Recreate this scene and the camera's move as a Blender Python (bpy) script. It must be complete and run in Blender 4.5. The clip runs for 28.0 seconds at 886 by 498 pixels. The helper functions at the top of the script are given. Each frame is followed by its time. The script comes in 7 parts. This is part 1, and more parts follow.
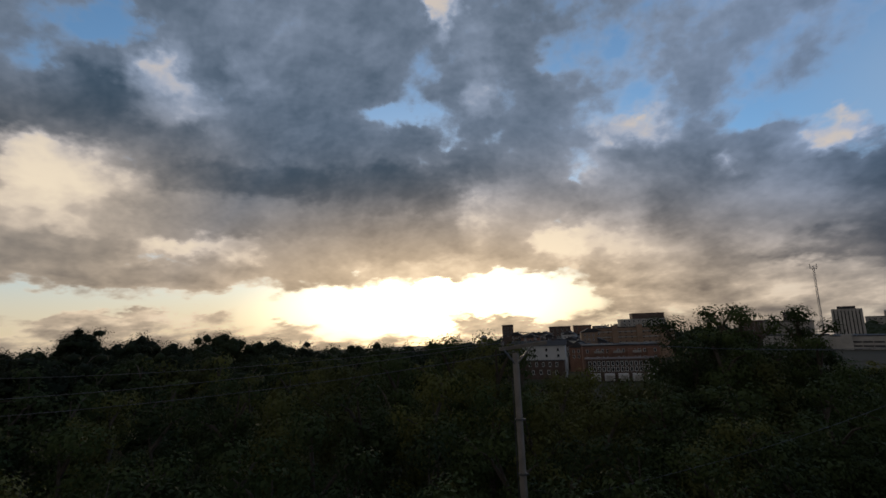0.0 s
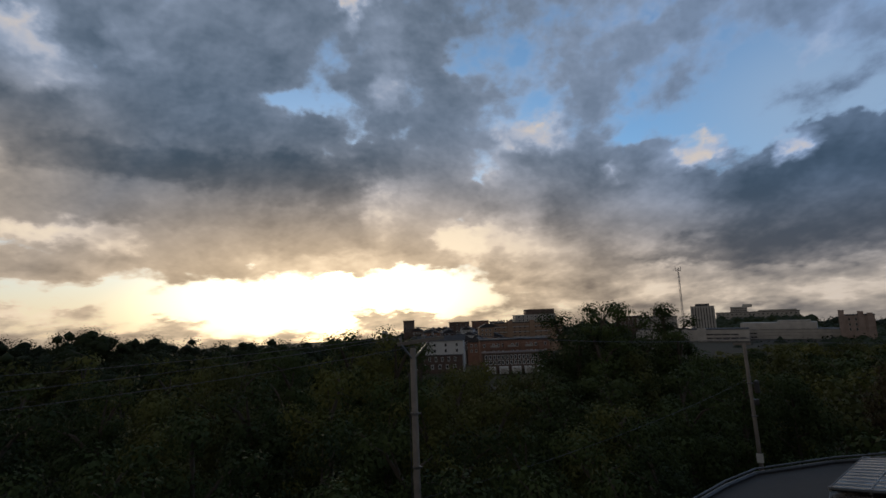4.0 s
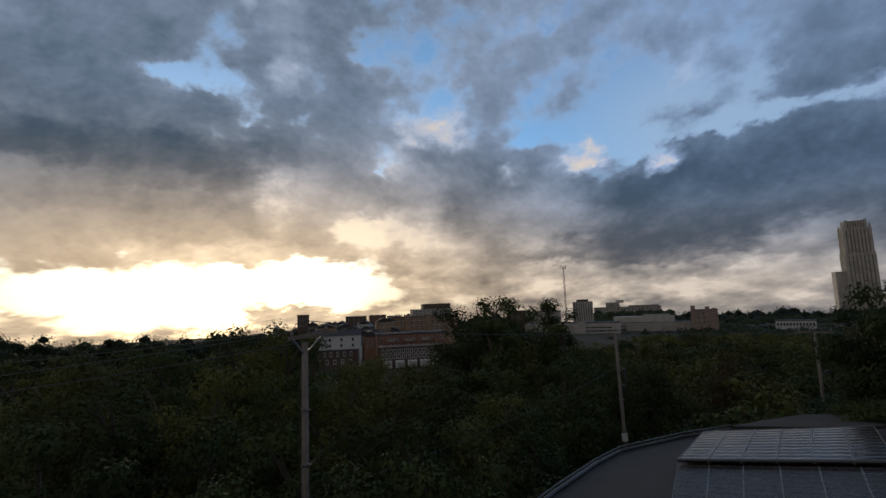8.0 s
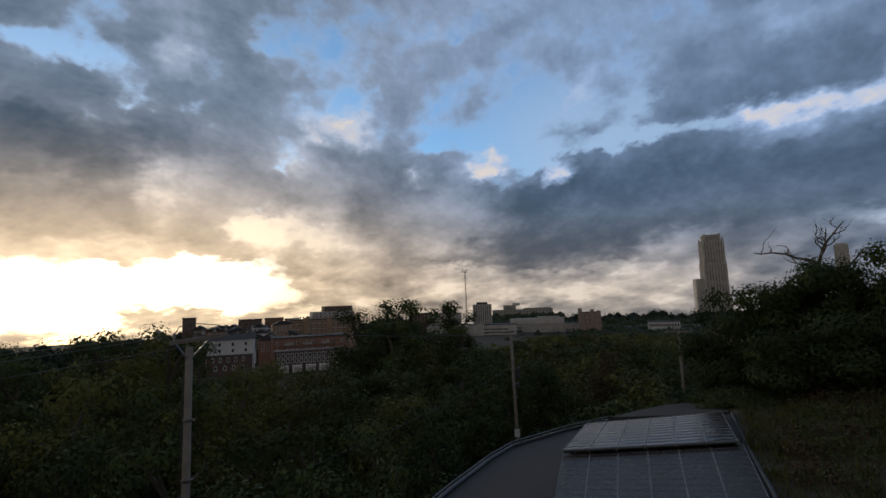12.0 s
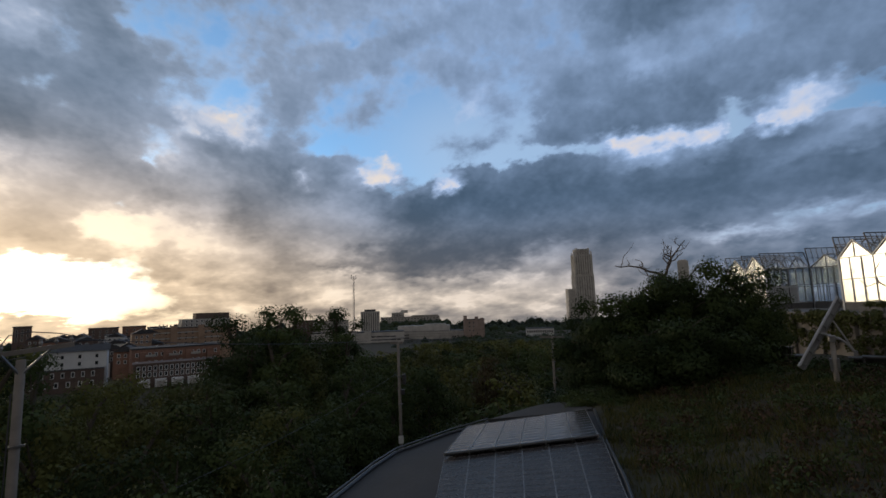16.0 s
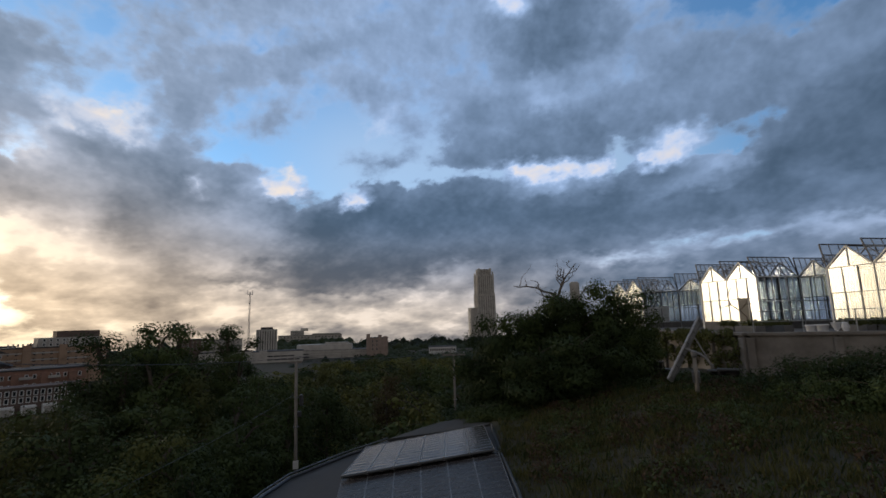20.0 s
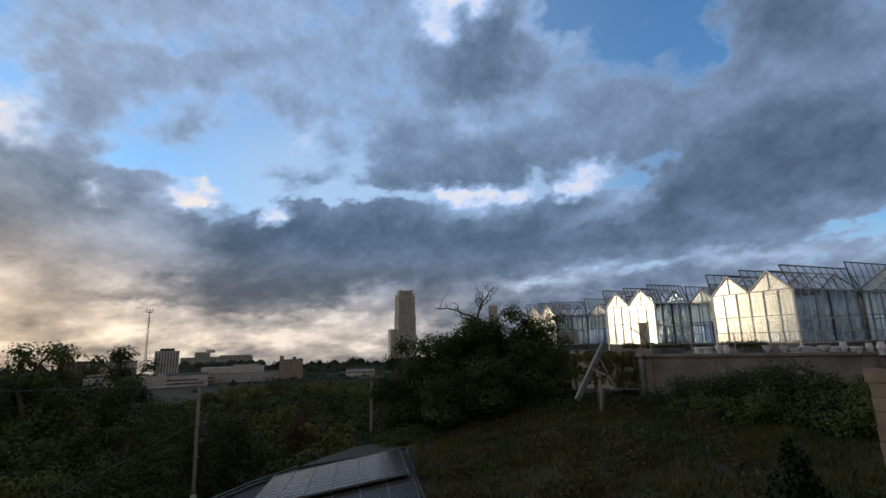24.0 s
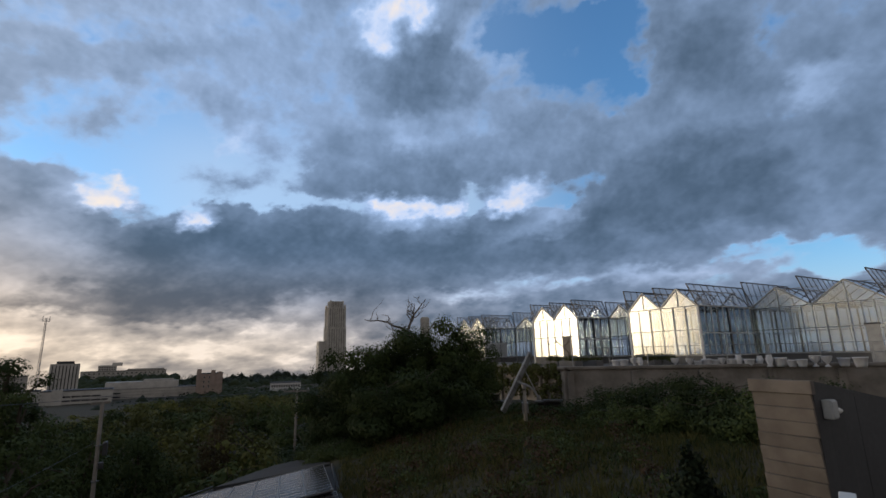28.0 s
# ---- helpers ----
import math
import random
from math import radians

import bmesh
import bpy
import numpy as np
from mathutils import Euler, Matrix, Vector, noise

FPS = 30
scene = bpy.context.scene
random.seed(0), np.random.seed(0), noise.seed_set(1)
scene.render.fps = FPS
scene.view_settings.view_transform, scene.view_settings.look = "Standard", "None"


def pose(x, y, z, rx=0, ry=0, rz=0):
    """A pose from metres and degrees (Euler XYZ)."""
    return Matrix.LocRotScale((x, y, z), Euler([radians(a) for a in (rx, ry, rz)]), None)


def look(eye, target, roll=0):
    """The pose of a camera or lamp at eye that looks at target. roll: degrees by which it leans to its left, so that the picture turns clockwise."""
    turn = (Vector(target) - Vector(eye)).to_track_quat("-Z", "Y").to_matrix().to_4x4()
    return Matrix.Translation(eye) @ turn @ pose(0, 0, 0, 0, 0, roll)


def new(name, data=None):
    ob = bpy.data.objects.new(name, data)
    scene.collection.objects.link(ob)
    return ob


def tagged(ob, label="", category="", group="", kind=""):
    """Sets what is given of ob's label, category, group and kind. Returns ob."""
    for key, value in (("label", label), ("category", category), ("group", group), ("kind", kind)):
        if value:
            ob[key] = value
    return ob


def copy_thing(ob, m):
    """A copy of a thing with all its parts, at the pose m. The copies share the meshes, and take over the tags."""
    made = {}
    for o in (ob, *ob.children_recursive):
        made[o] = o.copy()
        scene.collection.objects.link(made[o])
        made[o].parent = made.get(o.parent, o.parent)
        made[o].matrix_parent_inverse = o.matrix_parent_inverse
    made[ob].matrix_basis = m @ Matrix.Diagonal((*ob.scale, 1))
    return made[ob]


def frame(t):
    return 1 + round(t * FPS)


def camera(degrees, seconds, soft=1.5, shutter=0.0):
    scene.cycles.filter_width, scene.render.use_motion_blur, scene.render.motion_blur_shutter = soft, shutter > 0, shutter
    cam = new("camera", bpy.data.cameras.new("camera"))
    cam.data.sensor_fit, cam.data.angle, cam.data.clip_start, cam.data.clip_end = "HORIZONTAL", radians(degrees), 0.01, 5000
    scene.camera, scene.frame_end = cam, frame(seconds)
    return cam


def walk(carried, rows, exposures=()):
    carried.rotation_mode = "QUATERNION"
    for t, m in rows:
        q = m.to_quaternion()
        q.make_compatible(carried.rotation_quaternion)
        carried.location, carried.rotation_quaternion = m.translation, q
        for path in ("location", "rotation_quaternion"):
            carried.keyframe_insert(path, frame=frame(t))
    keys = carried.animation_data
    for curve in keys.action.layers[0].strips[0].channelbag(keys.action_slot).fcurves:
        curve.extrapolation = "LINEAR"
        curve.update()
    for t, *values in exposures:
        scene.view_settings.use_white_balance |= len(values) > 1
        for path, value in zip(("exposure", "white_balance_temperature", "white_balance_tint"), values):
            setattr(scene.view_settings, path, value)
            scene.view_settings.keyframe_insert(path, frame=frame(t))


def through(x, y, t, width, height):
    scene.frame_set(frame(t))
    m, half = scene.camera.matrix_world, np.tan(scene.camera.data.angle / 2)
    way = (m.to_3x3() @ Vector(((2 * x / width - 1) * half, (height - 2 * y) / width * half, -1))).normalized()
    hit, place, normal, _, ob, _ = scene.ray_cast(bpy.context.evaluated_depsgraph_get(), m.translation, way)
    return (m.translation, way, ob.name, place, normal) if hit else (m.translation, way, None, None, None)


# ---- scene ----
# ---- camera and its walk ----
cam = camera(85.86, 28.0, soft=1.6)
EYE = 12.0
# seconds, x, y, z from the first eye, yaw, pitch, roll
ROWS = [
    (0, 0.000, 0.000, 0.000, 0.36, 8.89, 2.30),
    (0.5, 0.017, 0.009, -0.001, -0.45, 8.67, 2.29),
    (1, 0.034, 0.018, -0.003, -1.49, 8.69, 2.32),
    (1.5, 0.050, 0.026, -0.005, -2.71, 8.64, 2.41),
    (2, 0.065, 0.033, -0.007, -4.10, 8.57, 2.33),
    (2.5, 0.079, 0.040, -0.010, -5.66, 8.34, 2.37),
    (3, 0.093, 0.046, -0.012, -7.41, 8.26, 2.33),
    (3.5, 0.106, 0.052, -0.015, -9.27, 8.05, 2.34),
    (4, 0.118, 0.057, -0.018, -11.31, 7.91, 2.31),
    (4.5, 0.130, 0.061, -0.022, -13.21, 7.83, 2.30),
    (6.5, 0.169, 0.075, -0.036, -20.35, 7.50, 2.25),
    (7, 0.177, 0.077, -0.040, -21.57, 7.35, 2.22),
    (7.5, 0.185, 0.078, -0.044, -22.58, 6.93, 2.18),
    (8, 0.191, 0.079, -0.048, -23.46, 6.77, 2.15),
    (8.5, 0.198, 0.080, -0.052, -24.31, 6.49, 2.10),
    (9, 0.203, 0.080, -0.057, -25.60, 6.29, 2.06),
    (9.5, 0.208, 0.080, -0.061, -27.17, 6.38, 2.04),
    (10, 0.213, 0.079, -0.066, -28.70, 6.36, 2.11),
    (10.5, 0.216, 0.078, -0.070, -30.20, 6.43, 2.05),
    (11, 0.219, 0.077, -0.074, -31.87, 6.50, 2.09),
    (11.5, 0.222, 0.075, -0.079, -33.52, 6.66, 2.06),
    (12, 0.224, 0.073, -0.084, -35.04, 6.64, 2.02),
    (12.5, 0.225, 0.070, -0.088, -36.49, 6.82, 2.06),
    (14.5, 0.226, 0.056, -0.106, -42.28, 7.14, 2.01),
    (15, 0.224, 0.051, -0.110, -44.19, 7.13, 1.92),
    (15.5, 0.222, 0.047, -0.114, -46.21, 7.04, 1.88),
    (16, 0.220, 0.041, -0.118, -48.32, 7.06, 1.80),
    (16.5, 0.217, 0.036, -0.122, -50.48, 7.20, 1.69),
    (17, 0.214, 0.030, -0.126, -52.28, 7.39, 1.66),
    (17.5, 0.210, 0.024, -0.130, -53.74, 7.73, 1.65),
    (18, 0.206, 0.018, -0.134, -55.07, 8.23, 1.67),
    (18.5, 0.201, 0.012, -0.137, -56.36, 8.52, 1.64),
    (19, 0.196, 0.005, -0.141, -57.57, 8.63, 1.58),
    (19.5, 0.190, -0.002, -0.144, -58.66, 8.76, 1.58),
    (20, 0.184, -0.010, -0.147, -59.72, 8.87, 1.56),
    (20.5, 0.177, -0.017, -0.150, -60.87, 9.19, 1.49),
    (21, 0.170, -0.025, -0.152, -62.30, 9.58, 1.53),
    (21.5, 0.163, -0.033, -0.155, -63.96, 9.95, 1.53),
    (22, 0.155, -0.041, -0.157, -65.29, 10.20, 1.49),
    (22.5, 0.146, -0.050, -0.159, -66.40, 10.42, 1.42),
    (24.5, 0.109, -0.085, -0.164, -70.25, 11.43, 1.34),
    (25, 0.099, -0.094, -0.164, -71.47, 11.64, 1.37),
    (25.5, 0.088, -0.104, -0.164, -72.69, 11.78, 1.29),
    (26, 0.077, -0.113, -0.164, -73.79, 11.92, 1.28),
    (26.5, 0.066, -0.123, -0.164, -74.71, 12.18, 1.24),
    (27, 0.054, -0.133, -0.163, -75.54, 12.31, 1.26),
    (27.5, 0.042, -0.142, -0.162, -76.41, 12.29, 1.20),
    (28, 0.030, -0.152, -0.160, -77.31, 12.44, 1.25),
]
walk(cam, [(t, pose(x, y, EYE + z, 90 + pitch, roll, yaw)) for t, x, y, z, yaw, pitch, roll in ROWS],
     exposures=((0, -0.42), (7, -0.25), (12, -0.09), (18, 0.09), (22, 0.22), (28, 0.26)))

# ---- sky and sun ----
world = bpy.data.worlds.new("evening_sky")
scene.world = world
world.use_nodes = True
WT = world.node_tree
WT.nodes.clear()


class Net:
    """Short hand for chains of shader nodes in one tree."""

    def __init__(self, tree):
        self.tree = tree

    def node(self, kind, **props):
        n = self.tree.nodes.new(kind)
        for k, v in props.items():
            setattr(n, k, v)
        return n

    def put(self, socket, value):
        if isinstance(value, bpy.types.NodeSocket):
            self.tree.links.new(value, socket)
        else:
            socket.default_value = value

    def math(self, op, a, b=0.0, c=0.0, clamp=False):
        n = self.node("ShaderNodeMath", operation=op, use_clamp=clamp)
        for s, v in zip(n.inputs, (a, b, c)):
            self.put(s, v)
        return n.outputs[0]

    def vec(self, op, a, b=(0, 0, 0)):
        n = self.node("ShaderNodeVectorMath", operation=op)
        self.put(n.inputs[0], a)
        self.put(n.inputs[1], b)
        return n.outputs["Value"] if op in ("LENGTH", "DOT_PRODUCT") else n.outputs["Vector"]

    def scale(self, a, k):
        n = self.node("ShaderNodeVectorMath", operation="SCALE")
        self.put(n.inputs[0], a)
        self.put(n.inputs["Scale"], k)
        return n.outputs["Vector"]

    def step(self, x, lo, hi, a=0.0, b=1.0):
        n = self.node("ShaderNodeMapRange", interpolation_type="SMOOTHSTEP")
        for s, v in zip(n.inputs, (x, lo, hi, a, b)):
            self.put(s, v)
        return n.outputs[0]

    def mix(self, f, a, b, blend="MIX"):
        n = self.node("ShaderNodeMix", data_type="RGBA", blend_type=blend, clamp_factor=True)
        self.put(n.inputs[0], f)
        self.put(n.inputs[6], a if isinstance(a, bpy.types.NodeSocket) else (*a, 1))
        self.put(n.inputs[7], b if isinstance(b, bpy.types.NodeSocket) else (*b, 1))
        return n.outputs[2]

    def noise(self, v, scale, detail=6, rough=0.55, distortion=0.0, colour=False):
        n = self.node("ShaderNodeTexNoise", noise_dimensions="3D")
        if v is not None:
            self.put(n.inputs["Vector"], v)
        for k, x in (("Scale", scale), ("Detail", detail), ("Roughness", rough), ("Distortion", distortion)):
            n.inputs[k].default_value = x
        return n.outputs["Color" if colour else "Fac"]


W = Net(WT)
DIRECTION = W.node("ShaderNodeTexCoord").outputs["Generated"]
SEP = W.node("ShaderNodeSeparateXYZ")
W.put(SEP.inputs[0], DIRECTION)
DX, DY, DZ = SEP.outputs
AZ = W.math("MULTIPLY", W.math("ARCTAN2", DX, DY), 57.29578)
EL = W.math("MULTIPLY", W.math("ARCSINE", DZ), 57.29578)
# the cloud deck, seen flat from below: detail shrinks towards the horizon
LIFT = W.math("ADD", W.math("MAXIMUM", DZ, -0.03), 0.30)
DECK = W.node("ShaderNodeCombineXYZ")
W.put(DECK.inputs[0], W.math("DIVIDE", DX, LIFT))
W.put(DECK.inputs[1], W.math("DIVIDE", DY, LIFT))
PLANE = DECK.outputs[0]
FLAT = W.node("ShaderNodeCombineXYZ")
W.put(FLAT.inputs[0], AZ)
W.put(FLAT.inputs[1], EL)
# seen from below, clouds flatten towards the horizon
RISE = W.math("MULTIPLY_ADD", W.math("SUBTRACT", 1.0, W.math("POWER", 2.718, W.math("MULTIPLY", W.math("MAXIMUM", EL, -3.0), -0.125))), 9.0, EL)
STRETCH = W.node("ShaderNodeCombineXYZ")
W.put(STRETCH.inputs[0], AZ)
W.put(STRETCH.inputs[1], W.math("MULTIPLY_ADD", W.math("MAXIMUM", AZ, 30.0), -0.10, RISE))
PUFF0 = W.vec("MULTIPLY", STRETCH.outputs[0], (0.040, 0.052, 0.0))
# shapes of the clouds are warped twice, broad and fine
WARP = W.vec("SUBTRACT", W.noise(PLANE, 1.6, 2, 0.5, colour=True), (0.5, 0.5, 0.5))
WARP2 = W.vec("SUBTRACT", W.noise(PUFF0, 7.0, 4, 0.48, colour=True), (0.5, 0.5, 0.5))
SHAPE = W.vec("ADD", FLAT.outputs[0], W.vec("ADD", W.vec("MULTIPLY", WARP, (3.0, 1.6, 0)), W.vec("MULTIPLY", WARP2, (5.5, 3.6, 0))))
WARP3 = W.vec("SUBTRACT", W.noise(PUFF0, 21.0, 3, 0.5, colour=True), (0.5, 0.5, 0.5))
SHAPE = W.vec("ADD", SHAPE, W.vec("MULTIPLY", WARP3, (2.0, 1.5, 0)))
PUFF = W.vec("ADD", PUFF0, W.vec("ADD", W.scale(WARP, 0.08), W.scale(WARP2, 0.018)))
FBM = W.math("SUBTRACT", W.noise(PUFF, 4.6, 8, 0.54), 0.5)
PUFF_SUN = W.vec("ADD", PUFF, W.scale(W.vec("NORMALIZE", W.vec("SUBTRACT", (-1.0, 9.0, 0.0), FLAT.outputs[0])), 0.016))
FORM, FORM_SUN = W.noise(PUFF, 5.0, 3, 0.5), W.noise(PUFF_SUN, 5.0, 3, 0.5)
# the weather map over bearings (AZ0 to AZ1) and elevations: how much cloud there is and how brightly it is lit
AZ0, AZ1, STEPS_AZ = -60.0, 128.0, 129
LEVELS = np.array((-2, -0.6, 0.6, 1.8, 3, 4.2, 5.4, 6.8, 8.2, 9.6, 11, 12.6, 14.2, 15.8, 17.6, 19.4, 21.2, 23, 25, 27, 29, 31, 33.5, 36, 39, 43), float)
MAP_AZ, MAP_EL = np.meshgrid(np.linspace(AZ0, AZ1, STEPS_AZ), LEVELS)
COVER_MAP, LIGHT_MAP = np.full_like(MAP_AZ, 0.7), np.full_like(MAP_AZ, 0.42)


def cloud(az, el, wide, high, turn, cover, light, much):
    """A soft oval of weather laid over what is there: where it hangs, its half sizes in degrees and its slant,
    how much cloud it holds (0 clear, 1 closed), how bright that is (0 a dark base, 1 sunlit) and how fully it replaces the rest."""
    c, s = math.cos(radians(turn)), math.sin(radians(turn))
    x, y = MAP_AZ - az, MAP_EL - el
    d = np.sqrt(((x * c + y * s) / wide) ** 2 + ((y * c - x * s) / high) ** 2)
    a = much * np.exp(-0.69 * d ** 3)
    COVER_MAP[:] += (cover - COVER_MAP) * a
    LIGHT_MAP[:] += (light - LIGHT_MAP) * a


# round the low sun
cloud(0.6, 21.6, 71.3, 27.1, -2, 0.70, 0.42, 1.00)
cloud(-36.5, 29.9, 4.6, 1.9, 18, 0.12, 0.50, 0.90)
cloud(-42.4, 24.8, 2.9, 1.6, 89, 0.30, 0.50, 0.80)
cloud(-43.8, 26.7, 2.8, 1.9, 82, 0.55, 0.45, 0.70)
cloud(-37.5, 24.1, 4.3, 2.0, 16, 1.00, 0.14, 0.95)
cloud(-42.0, 20.2, 5.4, 1.9, 15, 1.00, 0.17, 0.90)
cloud(-36.3, 20.4, 7.2, 1.5, 11, 1.00, 0.12, 0.90)
cloud(-32.7, 27.0, 2.6, 1.5, 48, 1.00, 1.05, 0.90)
cloud(-28.4, 24.0, 4.0, 1.1, -42, 1.00, 0.95, 0.90)
cloud(-31.4, 22.9, 2.2, 1.6, 19, 1.00, 0.60, 0.80)
cloud(-25.4, 27.9, 7.2, 1.9, -30, 1.00, 0.20, 0.90)
cloud(-29.6, 31.1, 4.6, 2.0, 14, 0.90, 0.38, 0.80)
cloud(-17.8, 31.4, 8.1, 4.4, 9, 0.90, 0.50, 0.80)
cloud(-22.9, 28.0, 2.1, 1.8, -4, 0.90, 0.75, 0.70)
cloud(-12.3, 27.8, 7.0, 3.6, 4, 1.00, 0.32, 0.80)
cloud(-15.1, 21.5, 13.4, 2.8, 3, 1.00, 0.32, 0.80)
cloud(-9.4, 33.2, 7.2, 2.8, 3, 0.85, 0.45, 0.80)
cloud(-12.4, 17.0, 20.2, 2.0, 1, 1.00, 0.08, 0.95)
cloud(5.0, 17.5, 8.4, 2.0, 4, 1.00, 0.05, 0.95)
cloud(7.9, 23.4, 5.0, 4.6, -89, 1.00, 0.10, 0.90)
cloud(12.0, 27.0, 3.0, 2.4, 89, 1.00, 0.12, 0.80)
cloud(-5.6, 15.1, 10.4, 1.5, -1, 1.00, 0.12, 0.90)
cloud(-3.9, 24.6, 4.3, 1.5, -0, 0.06, 0.60, 0.95)
cloud(1.0, 21.8, 1.6, 1.2, -2, 0.20, 0.60, 0.90)
cloud(-2.9, 21.9, 3.6, 0.9, -1, 1.00, 0.12, 0.80)
cloud(-2.4, 27.4, 4.3, 1.5, -1, 0.55, 0.40, 0.70)
cloud(5.6, 26.7, 2.6, 1.9, 87, 0.95, 0.85, 0.80)
cloud(6.7, 32.3, 2.9, 2.3, -6, 0.90, 0.65, 0.70)
cloud(1.4, 35.8, 1.8, 1.5, 84, 1.00, 1.73, 1.00)
cloud(11.8, 32.3, 3.6, 3.3, -21, 0.95, 0.25, 0.80)
cloud(16.7, 32.7, 4.8, 2.7, -11, 0.51, 0.40, 0.80)
cloud(15.6, 28.9, 3.1, 1.6, -10, 0.21, 0.50, 0.90)
cloud(16.9, 24.2, 3.0, 2.4, -14, 0.85, 0.20, 0.90)
cloud(21.1, 26.8, 2.9, 2.5, -80, 0.13, 0.50, 0.90)
cloud(23.1, 30.3, 3.8, 2.7, -18, 0.42, 0.40, 0.70)
cloud(29.4, 25.2, 3.4, 2.9, -76, 1.00, 0.08, 1.00)
cloud(27.9, 29.2, 3.4, 3.0, -50, 0.64, 0.28, 0.80)
cloud(31.7, 29.7, 4.5, 2.0, -19, 0.59, 0.32, 0.80)
cloud(24.6, 24.3, 2.9, 2.2, -18, 0.07, 0.50, 0.90)
cloud(35.5, 24.3, 3.3, 2.8, -62, 0.13, 0.50, 0.90)
cloud(40.9, 23.2, 4.5, 2.8, -28, 0.05, 0.50, 0.90)
cloud(39.3, 27.3, 5.7, 1.6, -22, 0.30, 0.50, 0.80)
cloud(43.8, 18.9, 1.1, 0.9, -22, 0.42, 0.30, 0.70)
cloud(30.2, 16.4, 8.0, 3.5, -13, 1.00, 0.27, 0.90)
cloud(34.1, 18.2, 3.0, 1.9, -18, 1.00, 0.17, 0.80)
cloud(24.6, 16.8, 3.5, 1.8, -11, 1.00, 0.16, 0.80)
cloud(32.1, 9.9, 13.0, 3.5, -9, 1.00, 0.22, 0.90)
cloud(40.0, 7.5, 4.9, 2.6, -10, 1.00, 0.10, 0.90)
cloud(29.8, 12.9, 8.0, 2.6, -10, 1.00, 0.28, 0.70)
cloud(39.3, 11.4, 4.3, 2.4, -14, 1.00, 0.20, 0.80)
cloud(38.0, 5.0, 5.5, 0.8, -7, 1.00, 0.12, 0.80)
cloud(24.8, 21.3, 2.2, 1.2, -13, 1.00, 1.62, 1.00)
cloud(20.1, 20.3, 1.6, 1.2, -10, 1.00, 1.51, 1.00)
cloud(41.3, 16.7, 1.6, 1.2, -20, 1.00, 1.73, 1.00)
cloud(38.2, 18.5, 1.6, 1.2, -21, 1.00, 1.40, 1.00)
cloud(38.1, 15.5, 1.3, 1.1, -83, 0.50, 0.90, 0.70)
cloud(12.7, 18.8, 2.7, 1.9, -8, 0.80, 0.95, 0.85)
cloud(17.2, 17.0, 2.6, 2.5, -39, 0.85, 0.95, 0.80)
cloud(16.5, 15.4, 1.1, 0.9, -9, 0.15, 0.80, 0.90)
cloud(20.8, 14.3, 3.1, 2.5, -12, 1.00, 0.62, 0.70)
cloud(8.2, 12.2, 5.6, 4.8, -5, 1.00, 0.68, 0.95)
cloud(4.2, 12.1, 3.7, 1.4, 87, 1.00, 1.00, 0.80)
cloud(6.5, 6.9, 5.7, 1.6, -3, 1.00, 0.48, 0.85)
cloud(14.6, 8.7, 3.2, 1.6, -5, 1.00, 1.62, 1.00)
cloud(19.9, 8.9, 3.7, 2.6, -6, 1.00, 1.00, 0.90)
cloud(23.7, 7.3, 4.6, 2.5, -6, 1.00, 0.75, 0.80)
cloud(20.3, 3.0, 5.9, 1.1, -4, 1.00, 0.62, 0.90)
cloud(28.7, 3.2, 6.8, 1.5, -4, 1.00, 0.48, 0.90)
cloud(36.0, 3.0, 4.4, 1.0, -5, 1.00, 0.68, 0.85)
cloud(40.3, 3.4, 3.6, 0.7, -6, 1.00, 0.88, 0.85)
cloud(40.0, 1.6, 3.2, 0.7, -4, 1.00, 0.56, 0.80)
cloud(31.0, 0.4, 7.4, 0.7, -3, 0.90, 0.64, 0.80)
cloud(-40.8, 14.8, 4.6, 3.1, 13, 1.00, 1.20, 0.95)
cloud(-42.2, 17.3, 2.4, 1.0, 13, 1.00, 1.15, 0.80)
cloud(-35.2, 14.3, 2.9, 2.2, 12, 1.00, 1.00, 0.80)
cloud(-39.7, 11.3, 5.0, 1.5, 6, 1.00, 0.80, 0.80)
cloud(-30.4, 12.7, 5.2, 2.3, 5, 1.00, 0.60, 0.80)
cloud(-23.7, 12.7, 8.8, 1.7, 3, 1.00, 0.40, 0.80)
cloud(-12.5, 11.6, 13.2, 2.0, 0, 1.00, 0.35, 0.85)
cloud(-9.2, 8.4, 14.7, 2.1, -1, 1.00, 0.52, 0.90)
cloud(-2.3, 10.3, 5.5, 2.4, -2, 1.00, 0.45, 0.70)
cloud(-1.7, 6.4, 11.6, 1.4, -2, 1.00, 0.80, 0.80)
cloud(-41.1, 8.3, 3.6, 1.2, 4, 1.00, 0.36, 0.90)
cloud(-32.6, 6.4, 10.3, 1.1, -3, 1.00, 0.48, 0.90)
cloud(-37.3, 7.3, 4.4, 0.8, 3, 1.00, 0.40, 0.80)
cloud(-28.7, 9.6, 4.8, 0.8, 3, 1.00, 1.05, 0.90)
cloud(-31.5, 8.3, 2.3, 0.7, 2, 0.45, 0.80, 0.80)
cloud(-23.1, 8.4, 1.8, 1.3, 1, 0.90, 1.00, 0.80)
cloud(-25.8, 4.7, 6.1, 0.7, -0, 1.00, 0.60, 0.80)
cloud(-40.8, 3.2, 5.1, 1.7, -1, 0.06, 0.80, 0.95)
cloud(-27.4, 2.7, 16.1, 1.2, -1, 0.10, 0.80, 0.90)
cloud(-5.9, 1.9, 20.1, 2.9, -2, 0.00, 0.90, 1.00)
cloud(9.6, 3.0, 7.2, 2.4, -3, 0.00, 0.90, 1.00)
